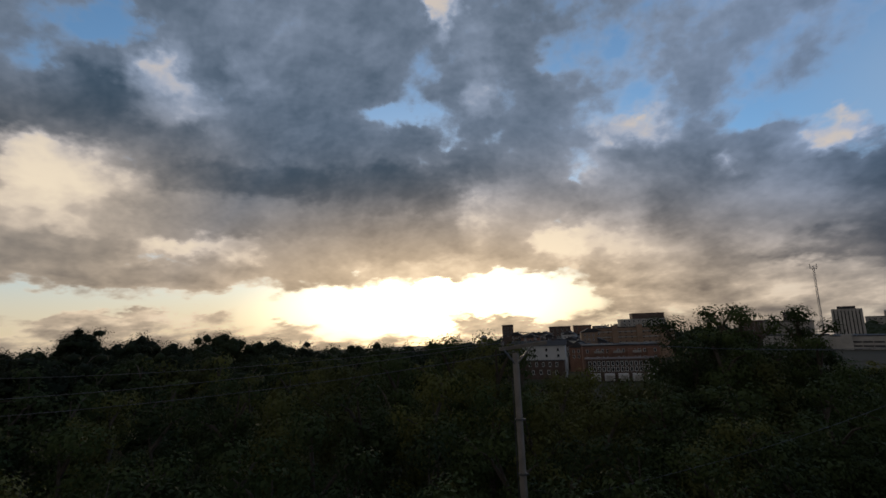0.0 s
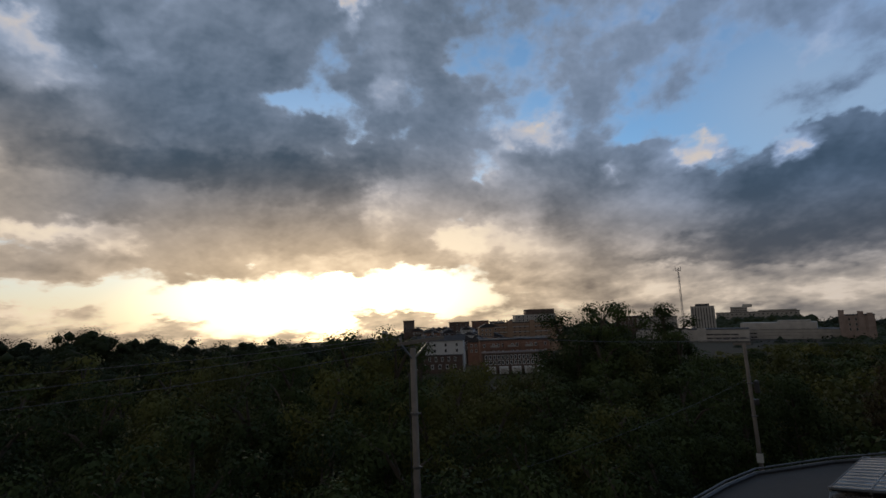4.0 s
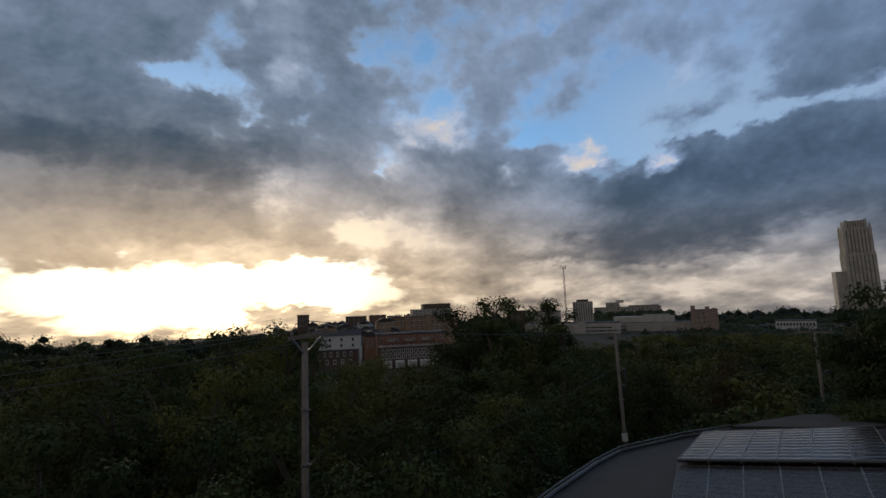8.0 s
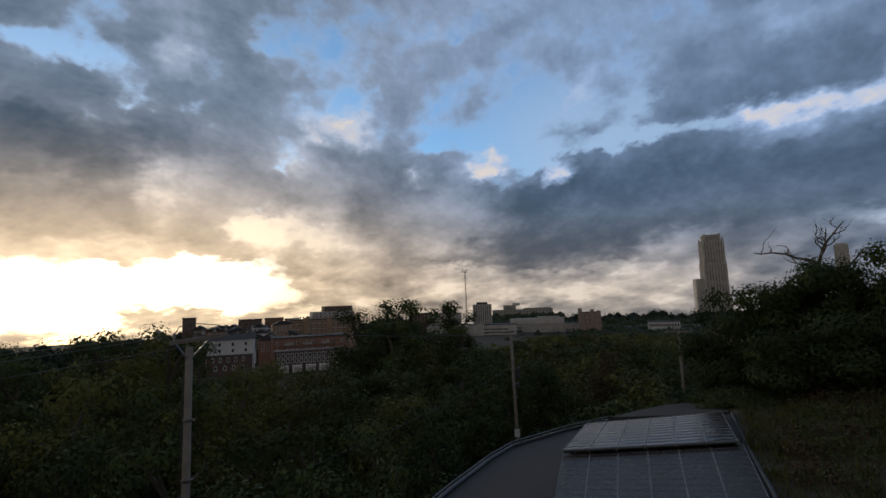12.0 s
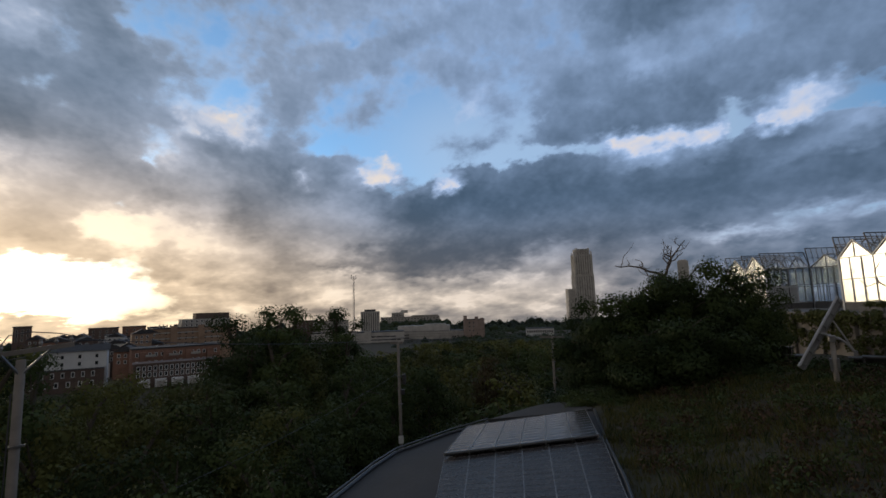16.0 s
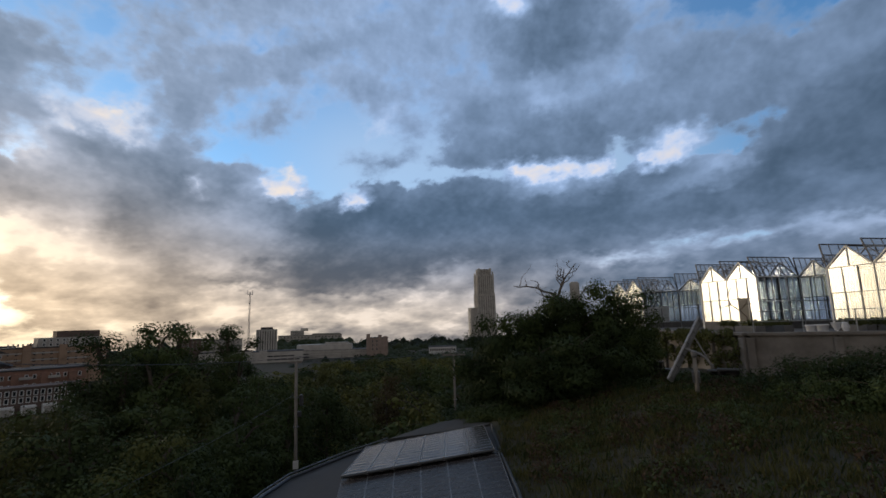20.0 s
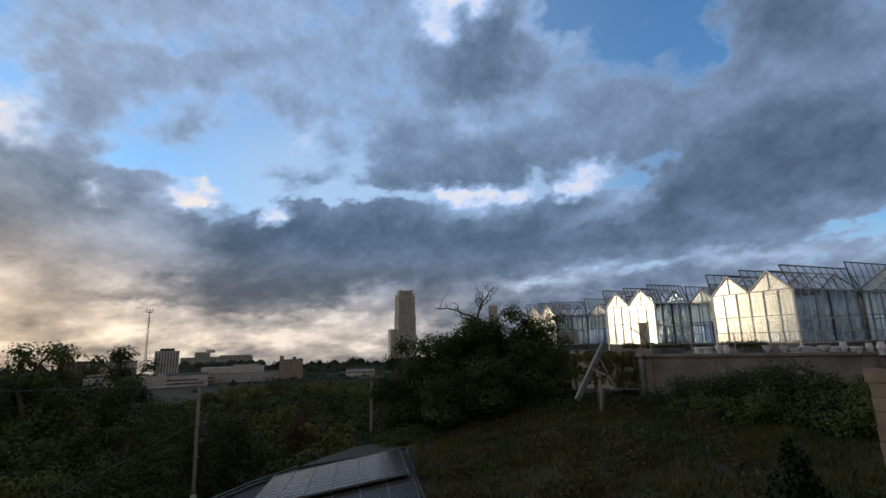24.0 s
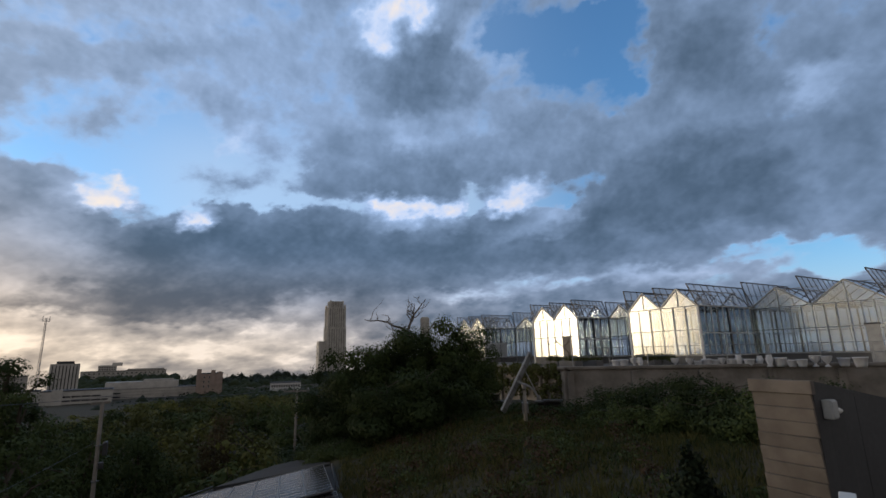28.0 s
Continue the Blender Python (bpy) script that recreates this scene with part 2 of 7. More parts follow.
cloud(-34.8, 1.7, 5.5, 0.7, -2, 0.85, 0.78, 0.90)
cloud(-27.3, 2.0, 3.7, 0.7, -2, 0.80, 0.80, 0.70)
cloud(-16.9, 0.1, 3.4, 0.7, -2, 0.85, 0.62, 0.85)
cloud(4.0, -0.5, 2.8, 1.3, -2, 1.00, 0.50, 0.95)
cloud(11.2, -1.1, 4.5, 0.7, -2, 0.95, 0.60, 0.90)
# over the town
cloud(53.3, 11.4, 9.9, 2.7, 5, 1.00, 0.10, 0.95)
cloud(63.1, 13.2, 6.3, 3.2, 13, 1.00, 0.20, 0.95)
cloud(64.6, 7.9, 5.2, 1.8, -10, 1.00, 0.20, 0.90)
cloud(49.2, 7.7, 10.7, 2.5, -6, 1.00, 0.13, 0.95)
cloud(47.3, 5.3, 8.6, 1.4, -5, 1.00, 0.08, 0.90)
cloud(60.2, 6.4, 5.4, 1.0, 11, 1.00, 0.35, 0.80)
cloud(66.3, 23.1, 6.3, 2.7, -24, 0.85, 0.36, 0.90)
cloud(54.9, 26.4, 5.5, 3.0, -20, 0.60, 0.50, 0.80)
cloud(51.9, 25.0, 2.3, 1.1, -16, 0.70, 0.75, 0.70)
cloud(46.0, 18.9, 7.3, 2.2, -10, 0.05, 0.50, 0.95)
cloud(59.1, 18.7, 3.8, 1.2, -4, 0.22, 0.50, 0.80)
cloud(63.7, 19.0, 3.3, 0.9, 7, 0.30, 0.50, 0.80)
cloud(49.0, 15.1, 1.6, 1.2, -10, 1.00, 1.51, 1.00)
cloud(41.2, 16.5, 1.6, 1.2, -8, 1.00, 1.73, 1.00)
cloud(47.7, 20.8, 1.3, 0.9, -12, 0.60, 0.35, 0.70)
cloud(36.0, 2.8, 2.1, 0.8, -3, 1.00, 0.77, 0.90)
cloud(44.1, 2.7, 9.0, 0.7, 2, 1.00, 0.61, 0.85)
cloud(55.2, 4.0, 6.0, 1.0, 7, 1.00, 0.51, 0.85)
cloud(60.9, 4.6, 2.7, 1.0, 13, 1.00, 0.61, 0.85)
cloud(49.7, 0.3, 10.9, 0.7, -3, 1.00, 0.38, 0.85)
cloud(57.3, 0.4, 5.1, 0.7, -3, 1.00, 0.40, 0.85)
cloud(59.7, 1.9, 4.5, 0.8, 6, 1.00, 0.42, 0.80)
cloud(55.0, 1.4, 5.0, 0.7, 4, 1.00, 0.51, 0.70)
cloud(61.2, -1.0, 3.0, 0.7, -2, 0.04, 0.51, 0.95)
# the long bank over the campus
cloud(28.4, 26.2, 26.2, 8.3, 9, 0.45, 0.72, 0.60)
cloud(30.3, 25.6, 3.6, 2.8, 82, 1.00, 0.18, 0.95)
cloud(11.8, 21.2, 6.5, 4.2, 86, 0.85, 0.38, 0.80)
cloud(16.8, 20.8, 3.3, 2.8, 68, 0.63, 0.56, 0.60)
cloud(41.5, 27.5, 10.4, 3.5, 4, 0.65, 0.52, 0.90)
cloud(51.6, 32.3, 10.9, 2.2, -1, 0.72, 0.45, 0.90)
cloud(52.8, 24.6, 2.3, 0.9, -2, 0.81, 0.90, 0.80)
cloud(43.5, 23.0, 7.0, 2.2, 2, 0.23, 0.56, 0.90)
cloud(37.4, 19.9, 4.0, 2.5, 5, 0.08, 0.50, 0.90)
cloud(54.1, 21.4, 6.4, 1.8, 7, 0.28, 0.50, 0.80)
cloud(48.4, 20.1, 2.1, 0.9, 0, 0.75, 0.38, 0.70)
cloud(73.5, 26.1, 3.8, 1.6, -11, 0.85, 0.66, 0.85)
cloud(75.0, 29.2, 9.5, 2.4, -12, 0.75, 0.40, 0.80)
cloud(86.2, 26.4, 7.8, 3.0, -18, 0.82, 0.42, 0.90)
cloud(93.1, 24.2, 5.3, 2.8, -24, 0.85, 0.40, 0.90)
cloud(80.3, 21.2, 11.6, 1.0, 4, 0.90, 0.26, 0.90)
cloud(71.2, 21.0, 9.5, 1.7, 3, 0.85, 0.32, 0.85)
cloud(90.7, 22.4, 4.8, 1.0, 5, 0.90, 0.32, 0.80)
cloud(57.3, 14.4, 11.1, 2.7, 5, 1.00, 0.16, 0.95)
cloud(46.8, 10.3, 9.6, 3.0, -1, 1.00, 0.13, 0.95)
cloud(41.4, 7.0, 7.9, 2.0, -0, 1.00, 0.13, 0.90)
cloud(60.5, 8.5, 10.8, 2.3, 2, 1.00, 0.13, 0.90)
cloud(73.7, 13.2, 12.1, 2.4, 2, 1.00, 0.16, 0.95)
cloud(89.7, 13.4, 7.1, 2.2, 6, 1.00, 0.20, 0.95)
cloud(95.1, 16.5, 3.1, 1.5, 2, 1.00, 0.20, 0.90)
cloud(84.7, 11.2, 10.5, 1.6, 3, 1.00, 0.24, 0.90)
cloud(78.9, 5.6, 11.6, 1.5, 4, 1.00, 0.20, 0.90)
cloud(73.4, 9.6, 6.6, 1.3, -5, 1.00, 0.18, 0.90)
cloud(60.9, 18.1, 6.2, 1.0, 7, 0.04, 0.50, 0.95)
cloud(82.7, 17.8, 3.6, 0.9, 16, 0.02, 0.50, 0.95)
cloud(93.0, 19.7, 4.5, 0.9, 7, 0.08, 0.50, 0.90)
cloud(72.8, 17.7, 3.7, 0.9, -8, 1.00, 1.19, 0.95)
cloud(78.5, 17.6, 1.3, 0.9, -11, 1.00, 1.24, 0.95)
cloud(86.9, 18.9, 2.2, 0.9, -4, 1.00, 1.28, 0.95)
cloud(84.0, 17.7, 1.3, 0.9, 28, 1.00, 1.17, 0.90)
cloud(92.1, 15.3, 2.1, 0.9, 4, 1.00, 0.90, 0.80)
cloud(41.4, 16.1, 1.5, 0.9, 2, 1.00, 1.28, 0.95)
cloud(49.3, 15.0, 1.1, 0.9, -1, 1.00, 1.21, 0.90)
cloud(86.7, 7.5, 4.7, 0.7, 5, 0.66, 0.55, 0.85)
cloud(79.0, 7.4, 3.3, 0.7, 0, 0.66, 0.55, 0.80)
cloud(94.9, 7.8, 1.7, 0.7, 11, 0.62, 0.60, 0.85)
cloud(60.3, 5.1, 4.0, 1.2, 18, 1.00, 0.80, 0.90)
cloud(53.4, 2.7, 7.5, 0.7, -2, 1.00, 0.80, 0.90)
cloud(46.7, 2.2, 10.1, 0.7, -1, 1.00, 0.76, 0.90)
cloud(37.5, 3.0, 3.2, 0.8, -1, 1.00, 0.76, 0.90)
cloud(53.4, 0.3, 8.8, 0.7, -2, 1.00, 0.47, 0.90)
cloud(46.7, 4.2, 6.7, 0.7, -1, 1.00, 0.34, 0.80)
cloud(58.9, 3.2, 4.0, 0.7, 10, 1.00, 0.47, 0.80)
# above the greenhouses
cloud(43.5, 29.0, 21.3, 7.4, 15, 0.55, 0.73, 0.70)
cloud(43.3, 30.5, 8.5, 1.6, 15, 0.77, 0.44, 0.85)
cloud(33.9, 26.2, 4.5, 1.4, 19, 0.75, 0.51, 0.80)
cloud(55.4, 35.2, 7.6, 3.3, 10, 0.63, 0.56, 0.85)
cloud(46.7, 25.7, 11.6, 2.0, 11, 0.70, 0.51, 0.80)
cloud(52.9, 23.8, 2.8, 0.9, 8, 0.79, 0.95, 0.80)
cloud(44.4, 21.1, 7.0, 2.5, 11, 0.11, 0.61, 0.90)
cloud(41.5, 22.8, 7.8, 1.3, 12, 0.31, 0.61, 0.70)
cloud(58.1, 23.6, 4.0, 1.9, 6, 0.48, 0.61, 0.70)
cloud(62.7, 29.1, 7.1, 3.0, 5, 0.66, 0.56, 0.80)
cloud(48.9, 34.8, 2.5, 1.0, 14, 0.70, 0.85, 0.70)
cloud(85.2, 35.0, 4.5, 2.3, -6, 0.28, 0.50, 0.85)
cloud(89.4, 32.2, 5.8, 1.6, -7, 0.60, 0.56, 0.80)
cloud(89.1, 36.8, 6.7, 2.2, -8, 0.10, 0.50, 0.90)
cloud(95.6, 30.6, 7.5, 3.5, -11, 0.06, 0.50, 0.95)
cloud(99.5, 34.9, 6.0, 2.1, -13, 0.12, 0.50, 0.90)
cloud(74.6, 33.8, 6.1, 3.5, -0, 0.97, 0.20, 0.95)
cloud(71.5, 30.0, 4.5, 1.5, 1, 1.00, 0.25, 0.85)
cloud(70.0, 37.2, 3.2, 2.0, 3, 1.00, 1.22, 0.95)
cloud(73.1, 39.2, 3.5, 0.9, 0, 1.00, 1.19, 0.90)
cloud(72.9, 25.8, 1.8, 0.9, 0, 0.95, 0.85, 0.80)
cloud(81.1, 27.7, 3.7, 0.9, -3, 0.65, 0.70, 0.70)
cloud(89.1, 28.0, 1.1, 0.9, -8, 0.90, 0.85, 0.70)
cloud(109.1, 29.7, 4.5, 3.5, -5, 1.00, 0.15, 0.95)
cloud(105.8, 26.4, 2.9, 1.7, -17, 0.95, 0.30, 0.85)
cloud(116.6, 28.2, 2.9, 1.8, 86, 0.30, 0.50, 0.85)
cloud(119.8, 26.4, 3.5, 2.3, -32, 0.95, 0.36, 0.85)
cloud(115.0, 24.5, 5.1, 1.5, -8, 0.92, 0.30, 0.85)
cloud(118.6, 24.3, 1.3, 0.9, -32, 1.00, 0.90, 0.80)
cloud(104.3, 24.4, 8.5, 1.4, 2, 0.92, 0.36, 0.85)
cloud(70.0, 20.4, 9.3, 1.6, 5, 1.00, 0.25, 0.90)
cloud(80.7, 20.4, 5.0, 1.3, -3, 1.00, 0.26, 0.85)
cloud(91.4, 23.2, 10.0, 1.5, 12, 0.85, 0.36, 0.85)
cloud(47.6, 15.7, 6.2, 1.1, 23, 0.20, 0.50, 0.80)
cloud(63.1, 16.9, 7.4, 0.9, 2, 0.22, 0.50, 0.85)
cloud(91.1, 18.8, 7.3, 0.9, 4, 0.08, 0.50, 0.90)
cloud(109.1, 19.0, 13.3, 2.7, 0, 1.00, 0.15, 0.95)
cloud(100.2, 15.0, 12.4, 2.4, 1, 1.00, 0.12, 0.95)
cloud(113.3, 14.6, 7.3, 2.4, -13, 1.00, 0.12, 0.95)
cloud(118.3, 18.1, 3.3, 2.0, -21, 1.00, 0.36, 0.80)
cloud(119.0, 13.1, 1.8, 1.7, -73, 1.00, 0.46, 0.80)
cloud(83.9, 12.6, 14.4, 2.4, -3, 1.00, 0.15, 0.95)
cloud(63.2, 11.7, 13.9, 2.7, 1, 1.00, 0.13, 0.95)
cloud(50.8, 11.8, 9.2, 2.5, 4, 1.00, 0.13, 0.95)
cloud(43.3, 6.0, 7.8, 1.7, 2, 1.00, 0.13, 0.95)
cloud(54.2, 3.8, 7.6, 0.9, 0, 1.00, 0.13, 0.90)
cloud(76.8, 9.0, 10.3, 1.6, -1, 1.00, 0.20, 0.90)
cloud(96.8, 11.1, 9.7, 1.3, -6, 1.00, 0.20, 0.90)
cloud(107.8, 9.9, 6.5, 0.9, 2, 1.00, 0.24, 0.90)
cloud(72.8, 17.2, 4.4, 1.0, -0, 1.00, 1.19, 0.95)
cloud(78.5, 17.0, 1.1, 0.9, -2, 1.00, 1.24, 0.95)
cloud(86.3, 18.3, 2.9, 0.9, 10, 1.00, 1.28, 0.95)
cloud(88.1, 15.2, 4.0, 0.9, 5, 1.00, 0.85, 0.80)
cloud(42.3, 15.9, 1.1, 0.9, 9, 1.00, 1.21, 0.95)
cloud(49.4, 14.6, 1.3, 0.9, 6, 1.00, 1.17, 0.90)
cloud(32.8, 16.1, 1.1, 0.9, 14, 1.00, 1.14, 0.90)
cloud(36.5, 16.9, 1.1, 0.9, 14, 1.00, 1.14, 0.90)
cloud(76.7, 5.2, 15.6, 1.9, -1, 1.00, 0.20, 0.85)
cloud(81.5, 6.8, 5.7, 0.7, 8, 0.60, 0.60, 0.85)
cloud(102.3, 8.7, 4.7, 0.7, 5, 0.66, 0.60, 0.85)
cloud(95.3, 8.3, 3.7, 0.7, 1, 0.66, 0.55, 0.80)
cloud(113.8, 9.0, 4.8, 0.8, -6, 0.00, 0.80, 0.95)
cloud(117.9, 8.8, 2.3, 0.8, -3, 0.05, 0.80, 0.90)
cloud(112.3, 7.6, 2.7, 0.7, -1, 0.70, 0.65, 0.80)
cloud(114.0, 7.0, 1.1, 0.7, -7, 0.85, 0.30, 0.70)
cloud(118.2, 6.8, 1.1, 0.9, -5, 0.15, 0.70, 0.85)
cloud(57.2, 1.9, 7.2, 1.4, 12, 1.00, 0.81, 0.90)
cloud(48.8, 0.6, 8.5, 0.7, -1, 1.00, 0.81, 0.90)
cloud(41.2, 3.0, 4.6, 0.8, 0, 1.00, 0.51, 0.85)
cloud(36.8, 4.0, 3.3, 0.9, 1, 1.00, 0.82, 0.85)
cloud(35.5, 1.5, 3.1, 0.9, -1, 1.00, 0.85, 0.85)
cloud(54.4, -0.5, 6.3, 0.7, -2, 1.00, 0.56, 0.85)
cloud(70.0, 4.2, 4.0, 1.6, -1, 1.00, 0.30, 0.85)
cloud(61.0, -0.7, 1.9, 0.9, -2, 1.00, 0.89, 0.80)
cloud(35.0, 11.3, 4.9, 3.1, 8, 1.00, 0.56, 0.90)
cloud(33.8, 14.8, 2.4, 1.3, 12, 1.00, 0.36, 0.80)
cloud(38.3, 8.9, 3.5, 1.5, 5, 1.00, 0.52, 0.85)
cloud(34.4, 7.0, 3.1, 1.3, 4, 1.00, 0.72, 0.85)
# small heads and veils
cloud(39.6, 24.3, 9.2, 3.1, 16, 0.45, 0.62, 0.60)
cloud(47.5, 23.6, 6.2, 2.3, 11, 0.25, 0.60, 0.60)
cloud(52.8, 23.9, 2.5, 1.1, 9, 0.80, 0.95, 0.50)
cloud(61.7, 28.4, 8.3, 3.0, 6, 0.60, 0.58, 0.50)
cloud(84.0, 35.1, 4.3, 1.3, -26, 0.60, 0.85, 0.70)
cloud(89.6, 30.7, 5.1, 2.4, -7, 0.45, 0.62, 0.60)
cloud(94.4, 28.6, 6.1, 1.8, -0, 0.50, 0.50, 0.60)
cloud(98.6, 34.6, 5.5, 3.3, -13, 0.05, 0.50, 0.80)
cloud(82.9, 29.4, 4.4, 1.9, -3, 0.75, 0.42, 0.70)
cloud(74.8, 32.1, 5.7, 4.2, 2, 1.00, 0.20, 0.60)
cloud(109.3, 30.3, 4.3, 3.3, 2, 1.00, 0.22, 0.60)
cloud(119.0, 23.9, 2.6, 0.8, 22, 1.00, 0.85, 0.70)
cloud(118.4, 13.5, 4.5, 1.5, -3, 1.00, 0.42, 0.60)
cloud(115.9, 19.3, 6.4, 0.9, -6, 1.00, 0.38, 0.50)
cloud(73.2, 19.6, 7.8, 0.9, 3, 1.00, 0.22, 0.80)
cloud(64.8, 17.5, 3.1, 1.1, 3, 0.35, 0.50, 0.70)
cloud(81.3, 17.8, 1.6, 1.4, 88, 0.05, 0.50, 0.95)
cloud(80.7, 19.5, 4.3, 0.8, 2, 0.30, 0.40, 0.70)
cloud(72.1, 16.9, 3.7, 1.1, -3, 1.00, 1.01, 0.85)
cloud(69.7, 17.4, 1.1, 0.8, 2, 1.00, 1.07, 0.81)
cloud(78.1, 17.0, 1.6, 0.8, -1, 1.00, 1.06, 0.81)
cloud(86.3, 18.1, 2.8, 1.0, 7, 1.00, 1.07, 0.85)
cloud(91.0, 17.4, 2.7, 0.8, 9, 0.05, 0.50, 0.90)
cloud(91.2, 15.0, 3.0, 0.8, 0, 1.00, 0.80, 0.70)
cloud(71.8, 14.6, 8.3, 0.8, 0, 1.00, 0.20, 0.80)
cloud(85.8, 15.4, 4.1, 0.8, 4, 1.00, 0.20, 0.80)
cloud(83.3, 7.3, 7.4, 0.7, 2, 0.40, 0.80, 0.75)
cloud(92.7, 8.5, 4.5, 0.7, 1, 0.40, 0.75, 0.70)
cloud(103.5, 8.0, 5.0, 0.7, 4, 0.95, 0.80, 0.70)
cloud(95.7, 7.0, 3.7, 0.7, 3, 1.00, 0.30, 0.60)
cloud(83.9, 5.9, 5.4, 0.7, -2, 1.00, 0.28, 0.60)
cloud(113.0, 9.7, 3.3, 0.7, -2, 0.35, 0.75, 0.70)
cloud(36.8, 17.8, 2.6, 1.5, 15, 1.00, 0.30, 0.60)
cloud(42.1, 15.8, 1.0, 0.8, 12, 1.00, 1.05, 0.81)
cloud(49.2, 14.5, 1.2, 0.8, 6, 1.00, 1.02, 0.72)
cloud(51.1, 15.8, 1.1, 0.8, 7, 1.00, 0.25, 0.70)
cloud(46.5, 17.0, 3.2, 0.9, 8, 0.12, 0.50, 0.80)
cloud(-33.6, 26.7, 1.5, 0.8, -43, 1.00, 1.02, 0.77)
cloud(-30.8, 24.4, 2.8, 0.8, -39, 1.00, 0.95, 0.70)
cloud(1.7, 35.2, 1.4, 0.9, 86, 1.00, 1.08, 0.81)
cloud(23.0, 21.2, 1.3, 0.8, 9, 1.00, 1.00, 0.58)
cloud(25.4, 19.3, 1.0, 0.8, -11, 1.00, 1.05, 0.58)
cloud(41.0, 16.6, 1.0, 0.8, -17, 1.00, 1.06, 0.61)
cloud(15.1, 9.1, 1.6, 1.1, -4, 1.00, 1.02, 0.72)
cloud(7.9, 13.9, 2.8, 0.8, 26, 0.90, 0.80, 0.60)
SXY = W.node("ShaderNodeSeparateXYZ")
W.put(SXY.inputs[0], SHAPE)
ACROSS = W.math("MULTIPLY_ADD", SXY.outputs[0], 1 / (AZ1 - AZ0), -AZ0 / (AZ1 - AZ0), clamp=True)


def level_curve(values, reach):
    """A curve over bearings for one level, its values scaled into 0 to 1."""
    n = W.node("ShaderNodeFloatCurve")
    pts = n.mapping.curves[0].points
    ys = values / reach
    pts[0].location, pts[1].location = (0.0, ys[0]), (1.0, ys[-1])
    for k in range(1, len(ys) - 1):
        pts.new(k / (len(ys) - 1), ys[k])
    for p in pts:
        p.handle_type = "VECTOR"
    n.mapping.extend = "HORIZONTAL"
    n.mapping.update()
    W.put(n.inputs["Value"], ACROSS)
    return n.outputs[0]


RISES = [W.step(SXY.outputs[1], float(a), float(b)) for a, b in zip(LEVELS, LEVELS[1:])]


def weather(grid):
    """The map as one value: each level fades into the next above it."""
    reach, total = float(grid.max()) + 0.01, None
    for k, row in enumerate(grid):
        v = level_curve(row, reach)
        share = RISES[k - 1] if k else 1.0
        if k < len(RISES):
            share = W.math("SUBTRACT", share, RISES[k])
        total = W.math("MULTIPLY", v, share) if total is None else W.math("MULTIPLY_ADD", v, share, total)
    return W.math("MULTIPLY", total, reach)


BEHIND = W.math("MAXIMUM", W.step(AZ, 124, 150), W.step(AZ, -52, -75))
HIGH = W.step(EL, 42, 60)
OVERHEAD = W.math("MAXIMUM", BEHIND, HIGH)
CLOUDY = W.math("MULTIPLY_ADD", OVERHEAD, 0.4, weather(COVER_MAP))
TEXTURE = W.math("MULTIPLY", FBM, 2.0)
COVER = W.step(W.math("MULTIPLY_ADD", TEXTURE, 0.62, CLOUDY), 0.28, 0.66)
RELIEF = W.math("SUBTRACT", FORM, FORM_SUN)
LIGHT = W.math("MULTIPLY_ADD", OVERHEAD, -0.14, weather(LIGHT_MAP))
LIGHT = W.math("ADD", LIGHT, W.math("MULTIPLY_ADD", TEXTURE, W.step(EL, 9, 2, -0.26, -0.75), W.math("MULTIPLY", RELIEF, 0.55)))
# rounded heads stand out where the cloud is lit
HEADS = W.math("ABSOLUTE", W.math("SUBTRACT", W.noise(PUFF, 8.0, 4, 0.45), 0.5))
LIGHT = W.math("MULTIPLY_ADD", W.math("SUBTRACT", 0.075, HEADS), W.step(LIGHT, 0.45, 1.1, 0.0, 1.1), LIGHT)
LIGHT = W.math("MULTIPLY_ADD", W.math("SUBTRACT", LIGHT, 0.42), W.step(AZ, 20, 60, 1.25, 1.08), 0.44)
# thin cloud lets the light through
LIGHT = W.math("MULTIPLY_ADD", W.math("SUBTRACT", 1.0, COVER), 0.22, LIGHT)

SUN_AZ, SUN_EL = -1.0, 4.0


def near_sun(wide, high, lo, hi):
    m = W.node("ShaderNodeMapping", vector_type="TEXTURE")
    W.put(m.inputs["Vector"], FLAT.outputs[0])
    m.inputs["Location"].default_value = (SUN_AZ - 1.0, 1.5, 0)
    m.inputs["Scale"].default_value = (wide, high, 1)
    return W.step(W.vec("LENGTH", m.outputs[0]), lo, hi, 1.0, 0.0)


WARM = W.math("MAXIMUM", near_sun(50, 17.5, 0.1, 1.3), W.math("MULTIPLY", W.step(AZ, -12, -36, 0.0, 0.75), W.step(EL, 26, 13)))
GLOW = near_sun(19, 5.4, 0.25, 1.3)
HALO = near_sun(42, 15, 0.0, 1.2)
LOW = W.step(EL, 0, 13, 1.0, 0.0)
NISHITA = W.node("ShaderNodeTexSky", sky_type="NISHITA", sun_disc=False)
NISHITA.sun_elevation, NISHITA.sun_rotation = radians(SUN_EL), radians(SUN_AZ)
NISHITA.air_density, NISHITA.dust_density, NISHITA.ozone_density = 1.0, 0.6, 2.0
SKYVEC = W.vec("ADD", DIRECTION, (0, 0, 0.07))
W.put(NISHITA.inputs[0], SKYVEC)
EAST = W.step(AZ, 10, 62)
CLEAR = W.vec("MULTIPLY", W.scale(NISHITA.outputs[0], 0.34), W.mix(EAST, (0.82, 1.0, 1.18), (0.70, 1.0, 1.32)))
